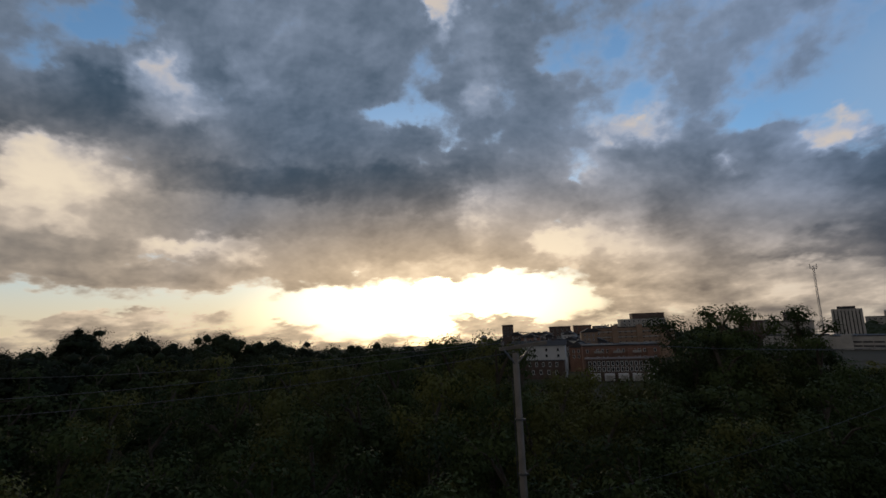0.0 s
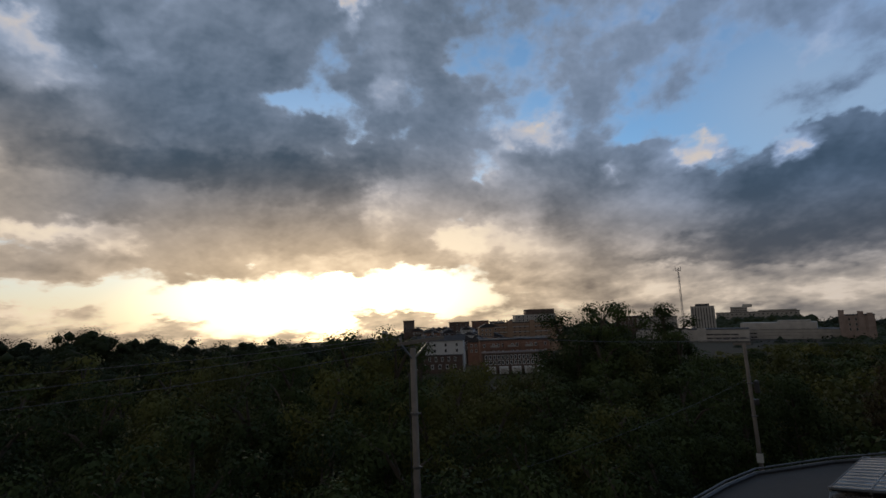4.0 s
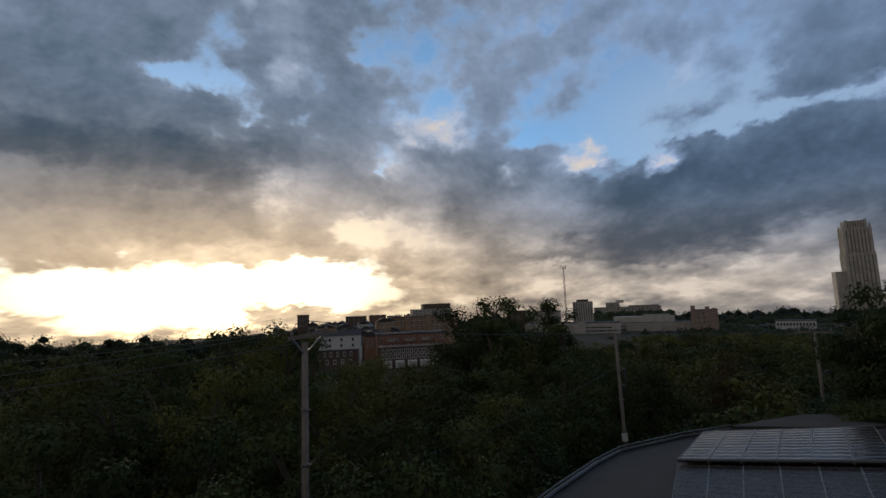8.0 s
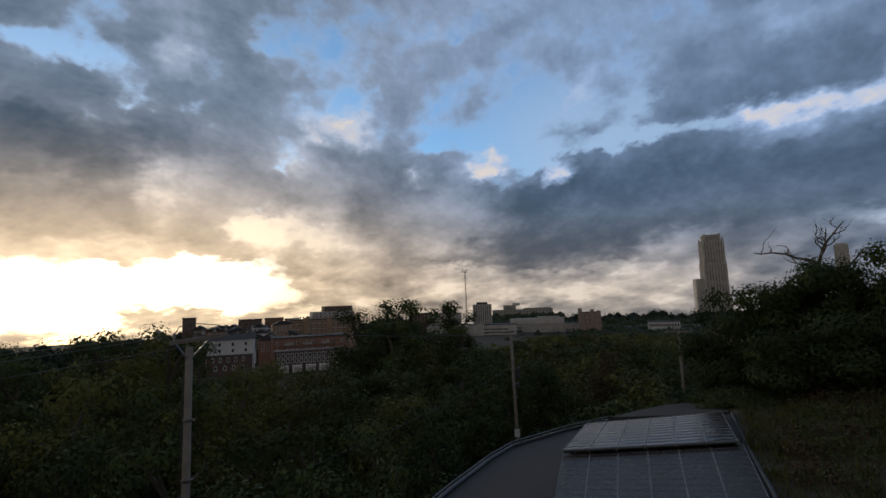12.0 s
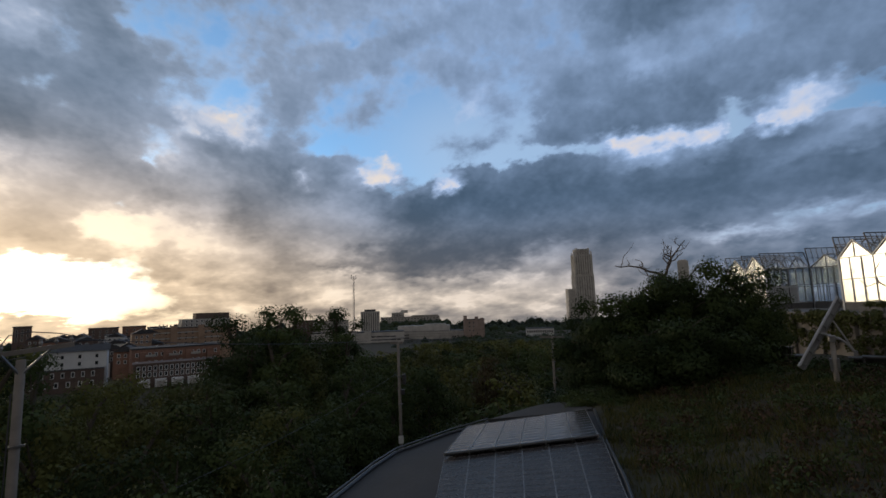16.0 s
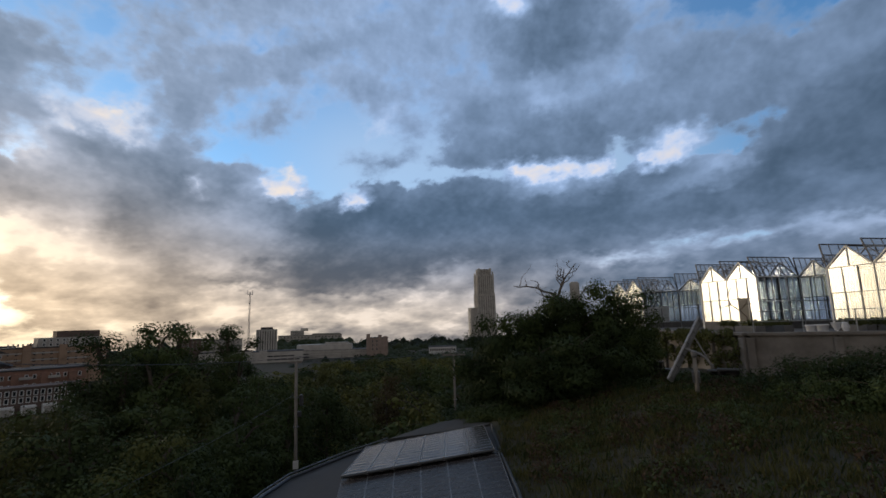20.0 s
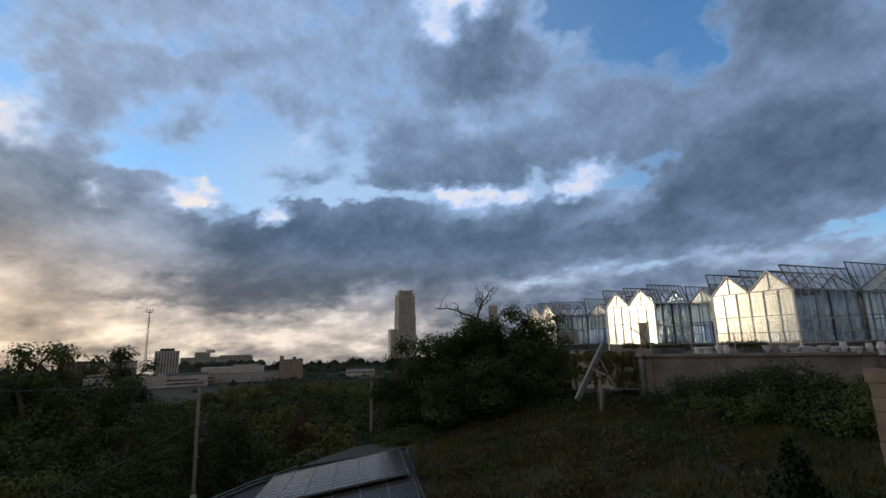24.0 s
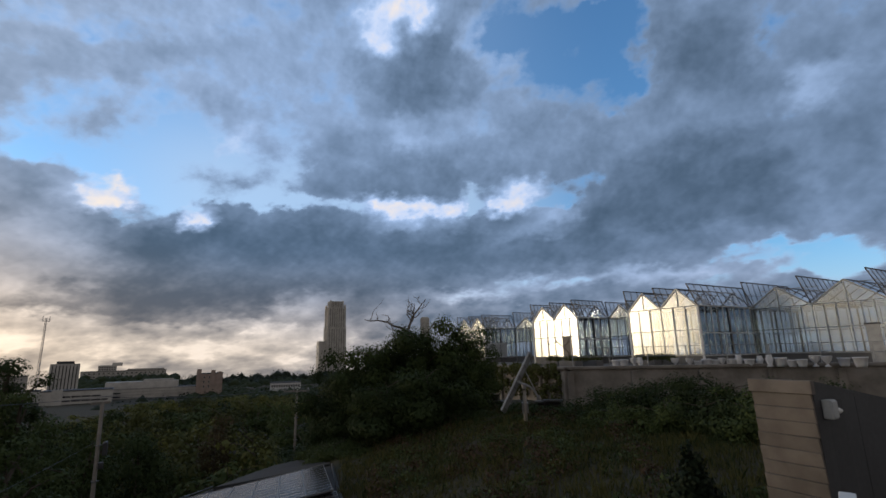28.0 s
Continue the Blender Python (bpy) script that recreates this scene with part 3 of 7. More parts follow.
# a thin pale veil over the blue away from the sun
CLEAR = W.mix(W.math("MULTIPLY", W.math("MULTIPLY", W.step(AZ, 32, 52), W.step(AZ, 100, 78)), W.step(EL, 31, 19, 0.12, 0.6)), CLEAR, (0.46, 0.58, 0.74))
CLEAR = W.mix(W.math("MULTIPLY", W.step(EL, -1, 12, 1.0, 0.0), 0.9), CLEAR, W.mix(W.math("MAXIMUM", WARM, W.math("MAXIMUM", W.step(AZ, 8, -22), W.step(AZ, 86, 66, 0.0, 0.72))), (0.46, 0.57, 0.70), (0.92, 0.71, 0.47)))
BODY_DARK = W.mix(WARM, W.mix(EAST, (0.056, 0.097, 0.148), (0.060, 0.101, 0.162)), (0.122, 0.116, 0.112))
BODY_DARK = W.mix(W.math("MAXIMUM", BEHIND, W.math("MULTIPLY", HIGH, 0.8)), BODY_DARK, (0.135, 0.142, 0.156))
BODY_DARK = W.mix(W.math("MULTIPLY", LOW, W.step(AZ, 85, 60, 0.0, 0.7)), BODY_DARK, (0.125, 0.112, 0.108))
BODY_LIT = W.mix(W.math("MULTIPLY", LOW, W.step(AZ, 55, 95, 1.0, 0.35)), W.mix(EAST, (0.44, 0.53, 0.70), (0.40, 0.56, 0.86)), (0.78, 0.67, 0.57))
BODY_LIT = W.mix(W.math("MAXIMUM", WARM, W.math("MULTIPLY", BEHIND, 0.45)), BODY_LIT, (0.98, 0.77, 0.54))
BODY = W.mix(W.math("POWER", W.math("MAXIMUM", LIGHT, 0.0, clamp=True), 1.35), BODY_DARK, BODY_LIT)
# heaped tops that catch the sun
BODY = W.mix(W.step(LIGHT, 0.75, 1.5), BODY, W.mix(WARM, (0.80, 0.71, 0.64), (1.25, 1.05, 0.76)))
SKYCOL = W.mix(COVER, CLEAR, BODY)
GLARE = W.math("MULTIPLY", GLOW, W.math("SUBTRACT", 1.1, COVER))
SKYCOL = W.vec("ADD", SKYCOL, W.scale((1.0, 0.84, 0.58), W.math("MULTIPLY", GLARE, 1.6)))
SKYCOL = W.vec("ADD", SKYCOL, W.scale((0.34, 0.21, 0.085), W.math("MULTIPLY", HALO, 0.8)))
SKYCOL = W.scale(SKYCOL, W.step(AZ, 62, 118, 1.0, 0.90))
BACK = W.node("ShaderNodeBackground")
W.put(BACK.inputs["Color"], SKYCOL)
BACK.inputs["Strength"].default_value = 1.0
WOUT = W.node("ShaderNodeOutputWorld")
WT.links.new(BACK.outputs[0], WOUT.inputs["Surface"])

sun = new("evening_sun", bpy.data.lights.new("evening_sun", "SUN"))
sun.data.energy, sun.data.angle, sun.data.color = 0.5, radians(12), (1.0, 0.80, 0.56)
sun_from = Vector((math.sin(radians(SUN_AZ)) * math.cos(radians(SUN_EL)), math.cos(radians(SUN_AZ)) * math.cos(radians(SUN_EL)), math.sin(radians(SUN_EL))))
sun.matrix_world = look(sun_from * 60 + Vector((0, 0, 12)), (0, 0, 12))

# ---- materials ----
def material(name, colour, rough=0.7, metal=0.0, second=None, scale=4.0, fine=30.0, bump=0.15, vary=0.0, stain=0.35, coords="Object"):
    """A surface with stains and grain at two scales; vary: how far alike pieces differ."""
    m = bpy.data.materials.new(name)
    m.use_nodes = True
    n = Net(m.node_tree)
    b = m.node_tree.nodes["Principled BSDF"]
    v = n.node("ShaderNodeTexCoord").outputs[coords]
    big, small = n.noise(v, scale, 5, 0.6), n.noise(v, fine, 4, 0.6)
    second = second or tuple(c * 0.55 for c in colour)
    c = n.mix(n.math("MULTIPLY", n.step(big, 0.35, 0.72), stain * 2, clamp=True), colour, second)
    c = n.mix(n.math("MULTIPLY", small, 0.35), c, tuple(x * 0.7 for x in colour))
    if vary:
        r = n.node("ShaderNodeObjectInfo").outputs["Random"]
        c = n.mix(n.math("MULTIPLY", r, vary), c, tuple(x * 0.45 for x in colour))
    n.put(b.inputs["Base Color"], c)
    n.put(b.inputs["Roughness"], n.math("ADD", rough - 0.1, n.math("MULTIPLY", small, 0.2)))
    b.inputs["Metallic"].default_value = metal
    if bump:
        p = n.node("ShaderNodeBump")
        p.inputs["Strength"].default_value = bump
        p.inputs["Distance"].default_value = 0.02
        n.put(p.inputs["Height"], n.math("ADD", small, big))
        n.put(b.inputs["Normal"], p.outputs[0])
    return m


def leaf_material(name, colour, other, through=0.14):
    m = bpy.data.materials.new(name)
    m.use_nodes = True
    n = Net(m.node_tree)
    t = m.node_tree
    b = t.nodes["Principled BSDF"]
    r = n.node("ShaderNodeNewGeometry").outputs["Random Per Island"]
    o = n.node("ShaderNodeObjectInfo").outputs["Random"]
    c = n.mix(r, colour, other)
    c = n.mix(n.math("MULTIPLY", n.math("POWER", o, 1.5), 0.9), c, tuple(x * k for x, k in zip(colour, (1.75, 1.55, 1.2))))
    c = n.mix(n.math("MULTIPLY", n.math("POWER", n.math("SUBTRACT", 1.0, o), 1.5), 0.6), c, tuple(x * 0.5 for x in colour))
    n.put(b.inputs["Base Color"], c)
    b.inputs["Roughness"].default_value = 0.65
    b.inputs["Specular IOR Level"].default_value = 0.12
    tr = n.node("ShaderNodeBsdfTranslucent")
    n.put(tr.inputs["Color"], c)
    mx = n.node("ShaderNodeMixShader")
    mx.inputs[0].default_value = through
    t.links.new(b.outputs[0], mx.inputs[1])
    t.links.new(tr.outputs[0], mx.inputs[2])
    t.links.new(mx.outputs[0], t.nodes["Material Output"].inputs["Surface"])
    return m


LEAF = leaf_material("leaf_green", (0.082, 0.094, 0.032), (0.114, 0.122, 0.044))
LEAF_DARK = leaf_material("leaf_deep_green", (0.042, 0.063, 0.026), (0.063, 0.088, 0.034))
LEAF_BANK = leaf_material("leaf_bank_green", (0.031, 0.049, 0.019), (0.050, 0.074, 0.028))
LEAF_FAR = leaf_material("leaf_far_green", (0.024, 0.035, 0.018), (0.036, 0.048, 0.022))
LEAF_RUST = leaf_material("leaf_rust", (0.080, 0.060, 0.034), (0.070, 0.062, 0.032))
BARK = material("bark", (0.10, 0.08, 0.06), 0.9, scale=3, fine=25, bump=0.6)
DEADWOOD = material("dead_wood", (0.16, 0.13, 0.11), 0.85, scale=3, fine=25, bump=0.4)
SOIL = material("weedy_ground", (0.035, 0.034, 0.016), 0.95, second=(0.045, 0.031, 0.018), scale=0.35, fine=6, bump=0.8, stain=0.5)

# ---- helpers for building ----
def polar(az, dist, z=None):
    """A place by its bearing (degrees, clockwise from y), its distance and its height."""
    x, y = dist * math.sin(radians(az)), dist * math.cos(radians(az))
    return Vector((x, y, land(x, y) if z is None else z))


def smooth(a, b, x):
    t = min(1.0, max(0.0, (x - a) / (b - a)))
    return t * t * (3 - 2 * t)


def land(x, y):
    """The height of the ground: a grassy shelf, a wooded slope down to the hollow, a plain beyond that falls away."""
    d = math.hypot(x, y)
    r = 0.375 * x - 0.927 * y
    shelf = 10.4 - 2.85 * smooth(2, 9, d) - 19.5 * smooth(31, 85, d)
    if r > 0:
        z = shelf + min(1.35, 0.21 * r) * smooth(2, 9, d)
    else:
        z = shelf - (shelf + 13.0) * (1 - math.exp(r / 21.0)) * smooth(0, 4, -r)
    z += 0.10 * noise.noise((x * 0.35, y * 0.35, 0)) * smooth(3, 8, d) + 1.5 * noise.noise((x * 0.02, y * 0.02, 3)) * smooth(40, 90, d)
    out = smooth(120, 420, d)
    z = z * (1 - out) + (-13.0 - 2.0 * out) * out
    if d > 500:
        z -= (d - 500) * 0.035
    if d > 1200:
        z -= (d - 1200) * 0.03
    return z


def mesh_object(name, verts, faces, mat, parent=None, shade=False):
    me = bpy.data.meshes.new(name)
    me.from_pydata([tuple(v) for v in verts], [], faces)
    if shade:
        me.polygons.foreach_set("use_smooth", [True] * len(me.polygons))
    me.materials.append(mat)
    ob = new(name, me)
    if parent:
        ob.parent = parent
    return ob


def part(name, bm, mat, parent=None, label="", shade=False):
    """Links a bmesh as one mesh object, under a thing or a part."""
    me = bpy.data.meshes.new(name)
    bm.normal_update()
    bm.to_mesh(me)
    bm.free()
    if shade:
        me.polygons.foreach_set("use_smooth", [True] * len(me.polygons))
    me.materials.append(mat)
    ob = new(name, me)
    if parent:
        ob.parent = parent
    if label:
        ob["label"] = label
    return ob


def thing(name, m, label, category, group="", kind=""):
    ob = new(name)
    ob.empty_display_size = 0.3
    ob.matrix_basis = m
    return tagged(ob, label, category, group, kind)


def add_box(bm, cx, cy, cz, sx, sy, sz, m=None, bevel=0.0):
    """A box by its centre and full sizes."""
    made = bmesh.ops.create_cube(bm, size=1.0)["verts"]
    bmesh.ops.scale(bm, vec=(sx, sy, sz), verts=made)
    bmesh.ops.translate(bm, vec=(cx, cy, cz), verts=made)
    if bevel:
        edges = list({e for v in made for e in v.link_edges})
        made = [v for v in bmesh.ops.bevel(bm, geom=edges, offset=bevel, segments=1, affect="EDGES")["verts"]]
    if m is not None:
        bmesh.ops.transform(bm, matrix=m, verts=made)
    return made


def box(cx, cy, cz, sx, sy, sz, m=None, bevel=0.0):
    bm = bmesh.new()
    add_box(bm, cx, cy, cz, sx, sy, sz, m, bevel)
    return bm


def add_tube(bm, points, radii, sides=7, cap=True):
    """A tube through points, with a radius at each."""
    rings = []
    points = [Vector(p) for p in points]
    for i, p in enumerate(points):
        a = (points[min(i + 1, len(points) - 1)] - points[max(i - 1, 0)]).normalized()
        side = a.cross(Vector((0, 0, 1)))
        side = side.normalized() if side.length > 1e-3 else Vector((1, 0, 0))
        other = a.cross(side)
        rings.append([bm.verts.new(p + (side * math.cos(k * math.tau / sides) + other * math.sin(k * math.tau / sides)) * radii[i]) for k in range(sides)])
    for a, b in zip(rings, rings[1:]):
        for k in range(sides):
            bm.faces.new((a[k], a[(k + 1) % sides], b[(k + 1) % sides], b[k]))
    if cap:
        bm.faces.new(rings[0][::-1])
        bm.faces.new(rings[-1])


def tube(points, radii, sides=7):
    bm = bmesh.new()
    add_tube(bm, points, radii, sides)
    return bm


# ---- ground ----
def ground_sheet():
    rings, turns = 110, 220
    radii = [0.0] + [0.8 * (4800 / 0.8) ** (i / (rings - 1)) for i in range(rings)]
    verts, faces = [(0, 0, land(0, 0))], []
    for r in radii[1:]:
        for k in range(turns):
            a = k * math.tau / turns
            x, y = r * math.cos(a), r * math.sin(a)
            verts.append((x, y, land(x, y)))
    for k in range(turns):
        faces.append((0, 1 + k, 1 + (k + 1) % turns))
    for i in range(rings - 1):
        a, b = 1 + i * turns, 1 + (i + 1) * turns
        for k in range(turns):
            q = (k + 1) % turns
            faces.append((a + k, b + k, b + q, a + q))
    return tagged(mesh_object("ground", verts, faces, SOIL, shade=True), "weedy dark ground falling to a wooded hollow", "ground", kind="structure")


ground_sheet()

# ---- trees ----
def leaf_cloud(rng, clumps, count, size, droop=0.05, inner=0.62, rough=0.5, outer=1.14):
    """Leaves over the shells of round clumps (x, y, z, rx, ry, rz); each leaf is a bent lozenge of its own."""
    c = np.array(clumps, float)
    weight = (c[:, 3] * c[:, 4] + c[:, 4] * c[:, 5] + c[:, 3] * c[:, 5])
    pick = rng.choice(len(c), size=count, p=weight / weight.sum())
    d = rng.normal(size=(count, 3))
    d /= np.linalg.norm(d, axis=1, keepdims=True)
    r = rng.uniform(inner, outer, (count, 1))
    pos = c[pick, :3] + d * c[pick, 3:6] * r
    n = d * 1.4 + rng.normal(size=(count, 3)) * rough + (0, 0, 0.35)
    n /= np.linalg.norm(n, axis=1, keepdims=True)
    a = np.cross(n, rng.normal(size=(count, 3)))
    a /= np.linalg.norm(a, axis=1, keepdims=True) + 1e-9
    b = np.cross(n, a)
    s = size * rng.uniform(0.6, 1.35, (count, 1))
    tip = pos + a * s - np.array((0, 0, 1)) * s * droop
    verts = np.stack([pos - a * s * 0.8, pos + b * s * 0.55 + n * s * 0.12, tip, pos - b * s * 0.55 + n * s * 0.12], 1).reshape(-1, 3)
    faces = np.arange(count * 4).reshape(-1, 4)
    return verts, faces


def unit_ball():
    bm = bmesh.new()
    bmesh.ops.create_icosphere(bm, subdivisions=1, radius=1.0)
    v = np.array([p.co for p in bm.verts])
    f = np.array([[q.index for q in t.verts] for t in bm.faces])
    bm.free()
    return v, f


BALL_V, BALL_F = unit_ball()


def inner_masses(rng, clumps, fill=0.86):
    """The shaded inside of a crown: an uneven mass within each clump, behind its leaves."""
    verts, faces = [], []
    for k, (x, y, z, a, b, c) in enumerate(clumps):
        ripple = 1 + 0.22 * np.sin(BALL_V @ rng.normal(size=(3, 3)) * 3.2 + rng.uniform(0, 6, 3)).mean(axis=1, keepdims=True) + rng.normal(size=(len(BALL_V), 1)) * 0.13
        verts.append(BALL_V * ripple * np.array((a, b, c)) * fill + (x, y, z))
        faces.append(BALL_F + k * len(BALL_V))
    return np.vstack(verts), np.vstack(faces)


def leaf_mesh(name, verts, faces, mat, masses=None):
    """Leaves as quads, with the inner masses as triangles, in one mesh."""
    me = bpy.data.meshes.new(name)
    tri = np.zeros((0, 3), int)
    if masses:
        tri = masses[1] + len(verts)
        verts = np.vstack([verts, masses[0]])
    me.vertices.add(len(verts))
    me.vertices.foreach_set("co", verts.astype(np.float32).ravel())
    loops = np.concatenate([faces.ravel(), tri.ravel()]).astype(np.int32)
    me.loops.add(len(loops))
    me.loops.foreach_set("vertex_index", loops)
    me.polygons.add(len(faces) + len(tri))
    me.polygons.foreach_set("loop_start", np.concatenate([np.arange(0, faces.size, 4), faces.size + np.arange(0, tri.size, 3)]).astype(np.int32))
    me.update(calc_edges=True)
    me.materials.append(mat)
    return me


NOMINAL, SPEC, VARIANTS = {}, {}, {}


def make_tree(seed, height, width, count, leaf, mat, airy=0.0, low=0.25, label="", limbs=7, clumps=16, lump=1.0, name="tree", fill=0.0):
    """A tree of that height and crown width; airy: gaps between the clumps; low: where the crown begins."""
    rng = np.random.default_rng(seed)
    t = thing(name, Matrix(), label, name)
    SPEC[t.name] = dict(seed=seed, height=height, width=width, count=count, leaf=leaf, mat=mat, airy=airy, low=low, label=label, limbs=limbs, clumps=clumps, lump=lump, name=name, fill=fill)
    bm = bmesh.new()
    sway = [Vector((rng.normal() * 0.03 * height * k, rng.normal() * 0.03 * height * k, height * k)) for k in (0, 0.2, 0.45, 0.7, 0.92)]
    r0 = 0.022 * height
    add_tube(bm, sway, [r0 * k for k in (1.25, 0.9, 0.65, 0.4, 0.12)], 7)
    ends = []
    for i in range(limbs):
        k = low + (0.88 - low) * (i + rng.uniform(0, 0.8)) / limbs
        j = min(3, int(k / 0.24))
        start = sway[j].lerp(sway[j + 1], min(1, max(0, (k - (0, 0.2, 0.45, 0.7)[j]) / 0.25)))
        a = i * 2.4 + rng.uniform(0, 1.2)
        reach = width * 0.5 * math.sin(math.pi * min(1, 0.28 + 0.62 * (k - low) / (1 - low))) * rng.uniform(0.7, 1.05)
        end = start + Vector((math.cos(a) * reach, math.sin(a) * reach, height * rng.uniform(0.06, 0.17)))
        mid = start.lerp(end, 0.5) + Vector((0, 0, height * 0.03))
        add_tube(bm, [start, mid, end], [r0 * 0.42, r0 * 0.26, r0 * 0.08], 5)
        ends.append(end)
    part("trunk", bm, BARK, t, "grey-brown bark")
    cl = []
    for e in ends:
        s = width * rng.uniform(0.13, 0.22)
        cl.append((e.x, e.y, e.z, s, s, s * rng.uniform(0.6, 0.85)))
    mid, rise = height * (low + 1) / 2, height * (1 - low) / 2
    while len(cl) < clumps:
        d = rng.normal(size=3)
        d /= np.linalg.norm(d)
        k = rng.uniform(0.25, 0.86) ** 0.6
        if fill and rng.uniform() < 0.75:
            d[2], k = abs(d[2]), rng.uniform(0.7, 0.97)
        s = width * rng.uniform(0.13, 0.22) * (1 - 0.45 * airy) * lump
        cl.append((d[0] * k * (width / 2 - s * 0.6), d[1] * k * (width / 2 - s * 0.6), mid + d[2] * k * (rise - s * 0.6), s, s, s * rng.uniform(0.6, 0.9)))
    s = width * 0.2 * (1 - 0.4 * airy)
    cl.append((0, 0, height - s * (1.5 if fill else 0.8), s, s, s * 0.8))
    top = max(c[2] + c[5] for c in cl)
    cl = [(x, y, z * height / top, a, b, c) for x, y, z, a, b, c in cl]
    v, f = leaf_cloud(rng, cl, count, leaf, inner=0.68, rough=0.28)
    v2, f2 = leaf_cloud(rng, cl, int(count * 0.24), leaf * 1.6, inner=0.3, outer=0.78, rough=0.25)
    v, f = np.vstack([v, v2]), np.vstack([f, f2 + len(v)])
    crown = new("crown", leaf_mesh("crown", v, f, mat, inner_masses(rng, cl, fill) if fill else None))
    crown.parent = t
    NOMINAL[crown.data] = (height, width)
    return t


BROAD = [make_tree(s, 13, 8, 8500, 0.135, m, low=0.10, clumps=46, lump=0.95, label="broad leafy tree on the wooded slope") for s, m in ((1, LEAF), (2, LEAF_DARK), (3, LEAF), (4, LEAF_DARK))]
LACY = [make_tree(s, 22, 6.5, 12500, 0.13, LEAF_DARK, airy=0.2, low=0.12, clumps=66, limbs=13, lump=1.15, label="tall airy locust tree with a lacy crown") for s in (11, 12)]
FAR = [make_tree(s, 9.5, 9.5, 1500, 0.31, m, low=0.05, clumps=26, lump=1.1, limbs=5, label="leafy tree in the far wood") for s, m in ((21, LEAF_DARK), (22, LEAF), (23, LEAF_DARK), (24, LEAF))]
BACKROW = [make_tree(s, 22, 15, 4600, 0.30, LEAF_FAR, low=0.08, clumps=76, lump=1.15, limbs=5, fill=0.52, label="round dark tree on the skyline") for s in (61, 62, 63)]
RUST = make_tree(31, 9.5, 9.5, 1900, 0.28, LEAF_RUST, low=0.05, clumps=26, lump=1.1, limbs=5, label="reddish-leaved tree in the hollow")
BUSHY = [make_tree(s, 6, 5, 13000, 0.078, m, low=0.02, clumps=50, lump=0.9, limbs=9, label="dense dark green tree on the grassy bank") for s, m in ((41, LEAF_BANK), (42, LEAF_BANK))]
SHRUB = [make_tree(s, 4, 5, 4300, 0.088, m, low=0.0, clumps=28, lump=1.0, limbs=8, name="shrub", label="low leafy green shrub on the slope") for s, m in ((51, LEAF_DARK), (52, LEAF_BANK))]
USED = set()


def proportioned(kind, slender):
    """The same kind of tree grown slender or squat, so that its leaves and clumps keep their shape."""
    near = min((0.7, 1.0, 1.4, 1.9, 2.6, 3.6), key=lambda k: abs(math.log(k / slender)))
    if near == 1.0:
        return kind
    key = (kind.name, near)
    if key not in VARIANTS:
        spec = dict(SPEC[kind.name])
        spec["height"] *= near
        spec["clumps"] = int(spec["clumps"] * near ** 0.7)
        spec["count"] = int(spec["count"] * near ** 0.45)
        VARIANTS[key] = make_tree(**spec)
    return VARIANTS[key]


def plant(kind, az, dist, top, width, spin=None, label="", group="trees of the hollow", deep=0.3):
    """Sets a tree with its top at an elevation of top degrees from the first eye and a crown that wide."""
    p = polar(az, dist)
    tall = EYE + dist * math.tan(radians(top)) - p.z + deep
    spin = random.uniform(0, 360) if spin is None else spin
    if tall < 0.4:
        return None
    high, wide = next(NOMINAL[o.data] for o in kind.children if o.data in NOMINAL)
    kind = proportioned(kind, (tall / high) / (width / wide))
    high, wide = next(NOMINAL[o.data] for o in kind.children if o.data in NOMINAL)
    m = Matrix.Translation(p - Vector((0, 0, deep))) @ pose(0, 0, 0, 0, 0, spin) @ Matrix.Diagonal((width / wide, width / wide, tall / high, 1))
    t = kind
    if kind.name in USED:
        t = copy_thing(kind, Matrix())
    USED.add(kind.name)
    t.matrix_basis = m
    return tagged(t, label, group=group)


def ramp(x, *pairs):
    """A value along bearings, straight between the given (bearing, value) pairs."""
    for (a, p), (b, q) in zip(pairs, pairs[1:]):
        if x <= b:
            return p + (q - p) * max(0.0, (x - a) / (b - a))
    return pairs[-1][1]


random.seed(5)
# back row against the bright sky
for az, top, width in ((-56, 0.4, 15), (-51.5, 0.2, 15), (-47, 0.1, 14), (-43.2, 0.3, 10), (-40, -0.1, 10), (-37.2, 1.6, 8), (-34.6, 0.2, 9), (-32.3, 0.9, 9), (-29.2, 0.0, 8), (-26.6, 0.4, 8),
                       (-24.4, 0.8, 9), (-21.4, -0.5, 8), (-19.2, -0.2, 8), (-16.6, -0.7, 9), (-13.5, -1.3, 9), (-10.6, -1.1, 8), (-7.6, -1.5, 9), (-4.4, -1.5, 9), (-1.6, -1.3, 9), (1.8, -1.4, 9), (5.5, -1.6, 9)):
    plant(BACKROW[random.randrange(3)], az, random.uniform(150, 175), top - 0.45, width * 1.9)
for i in range(16):
    plant(BACKROW[i % 3], -56 + i * 3.9, random.uniform(128, 145), ramp(i, (0, -0.9), (6, -1.1), (10, -2.0), (15, -2.4)) + random.uniform(-0.3, 0.2), random.uniform(15, 19))
for i in range(22):
    az = -55 + i * 2.8 + random.uniform(-0.8, 0.8)
    plant(FAR[random.randrange(4)], az, random.uniform(105, 135), ramp(az, (-55, -2), (-20, -2.3), (0, -3), (10, -4)) + random.uniform(-0.7, 0.5), random.uniform(9, 13))
for i in range(20):
    az = -54 + i * 3.2 + random.uniform(-1, 1)
    plant(FAR[random.randrange(4)] if i % 3 else BROAD[random.randrange(4)], az, random.uniform(68, 92), ramp(az, (-55, -4.5), (-25, -4.6), (-6, -4.0), (10, -5.4)) + random.uniform(-0.8, 0.6), random.uniform(8, 11))
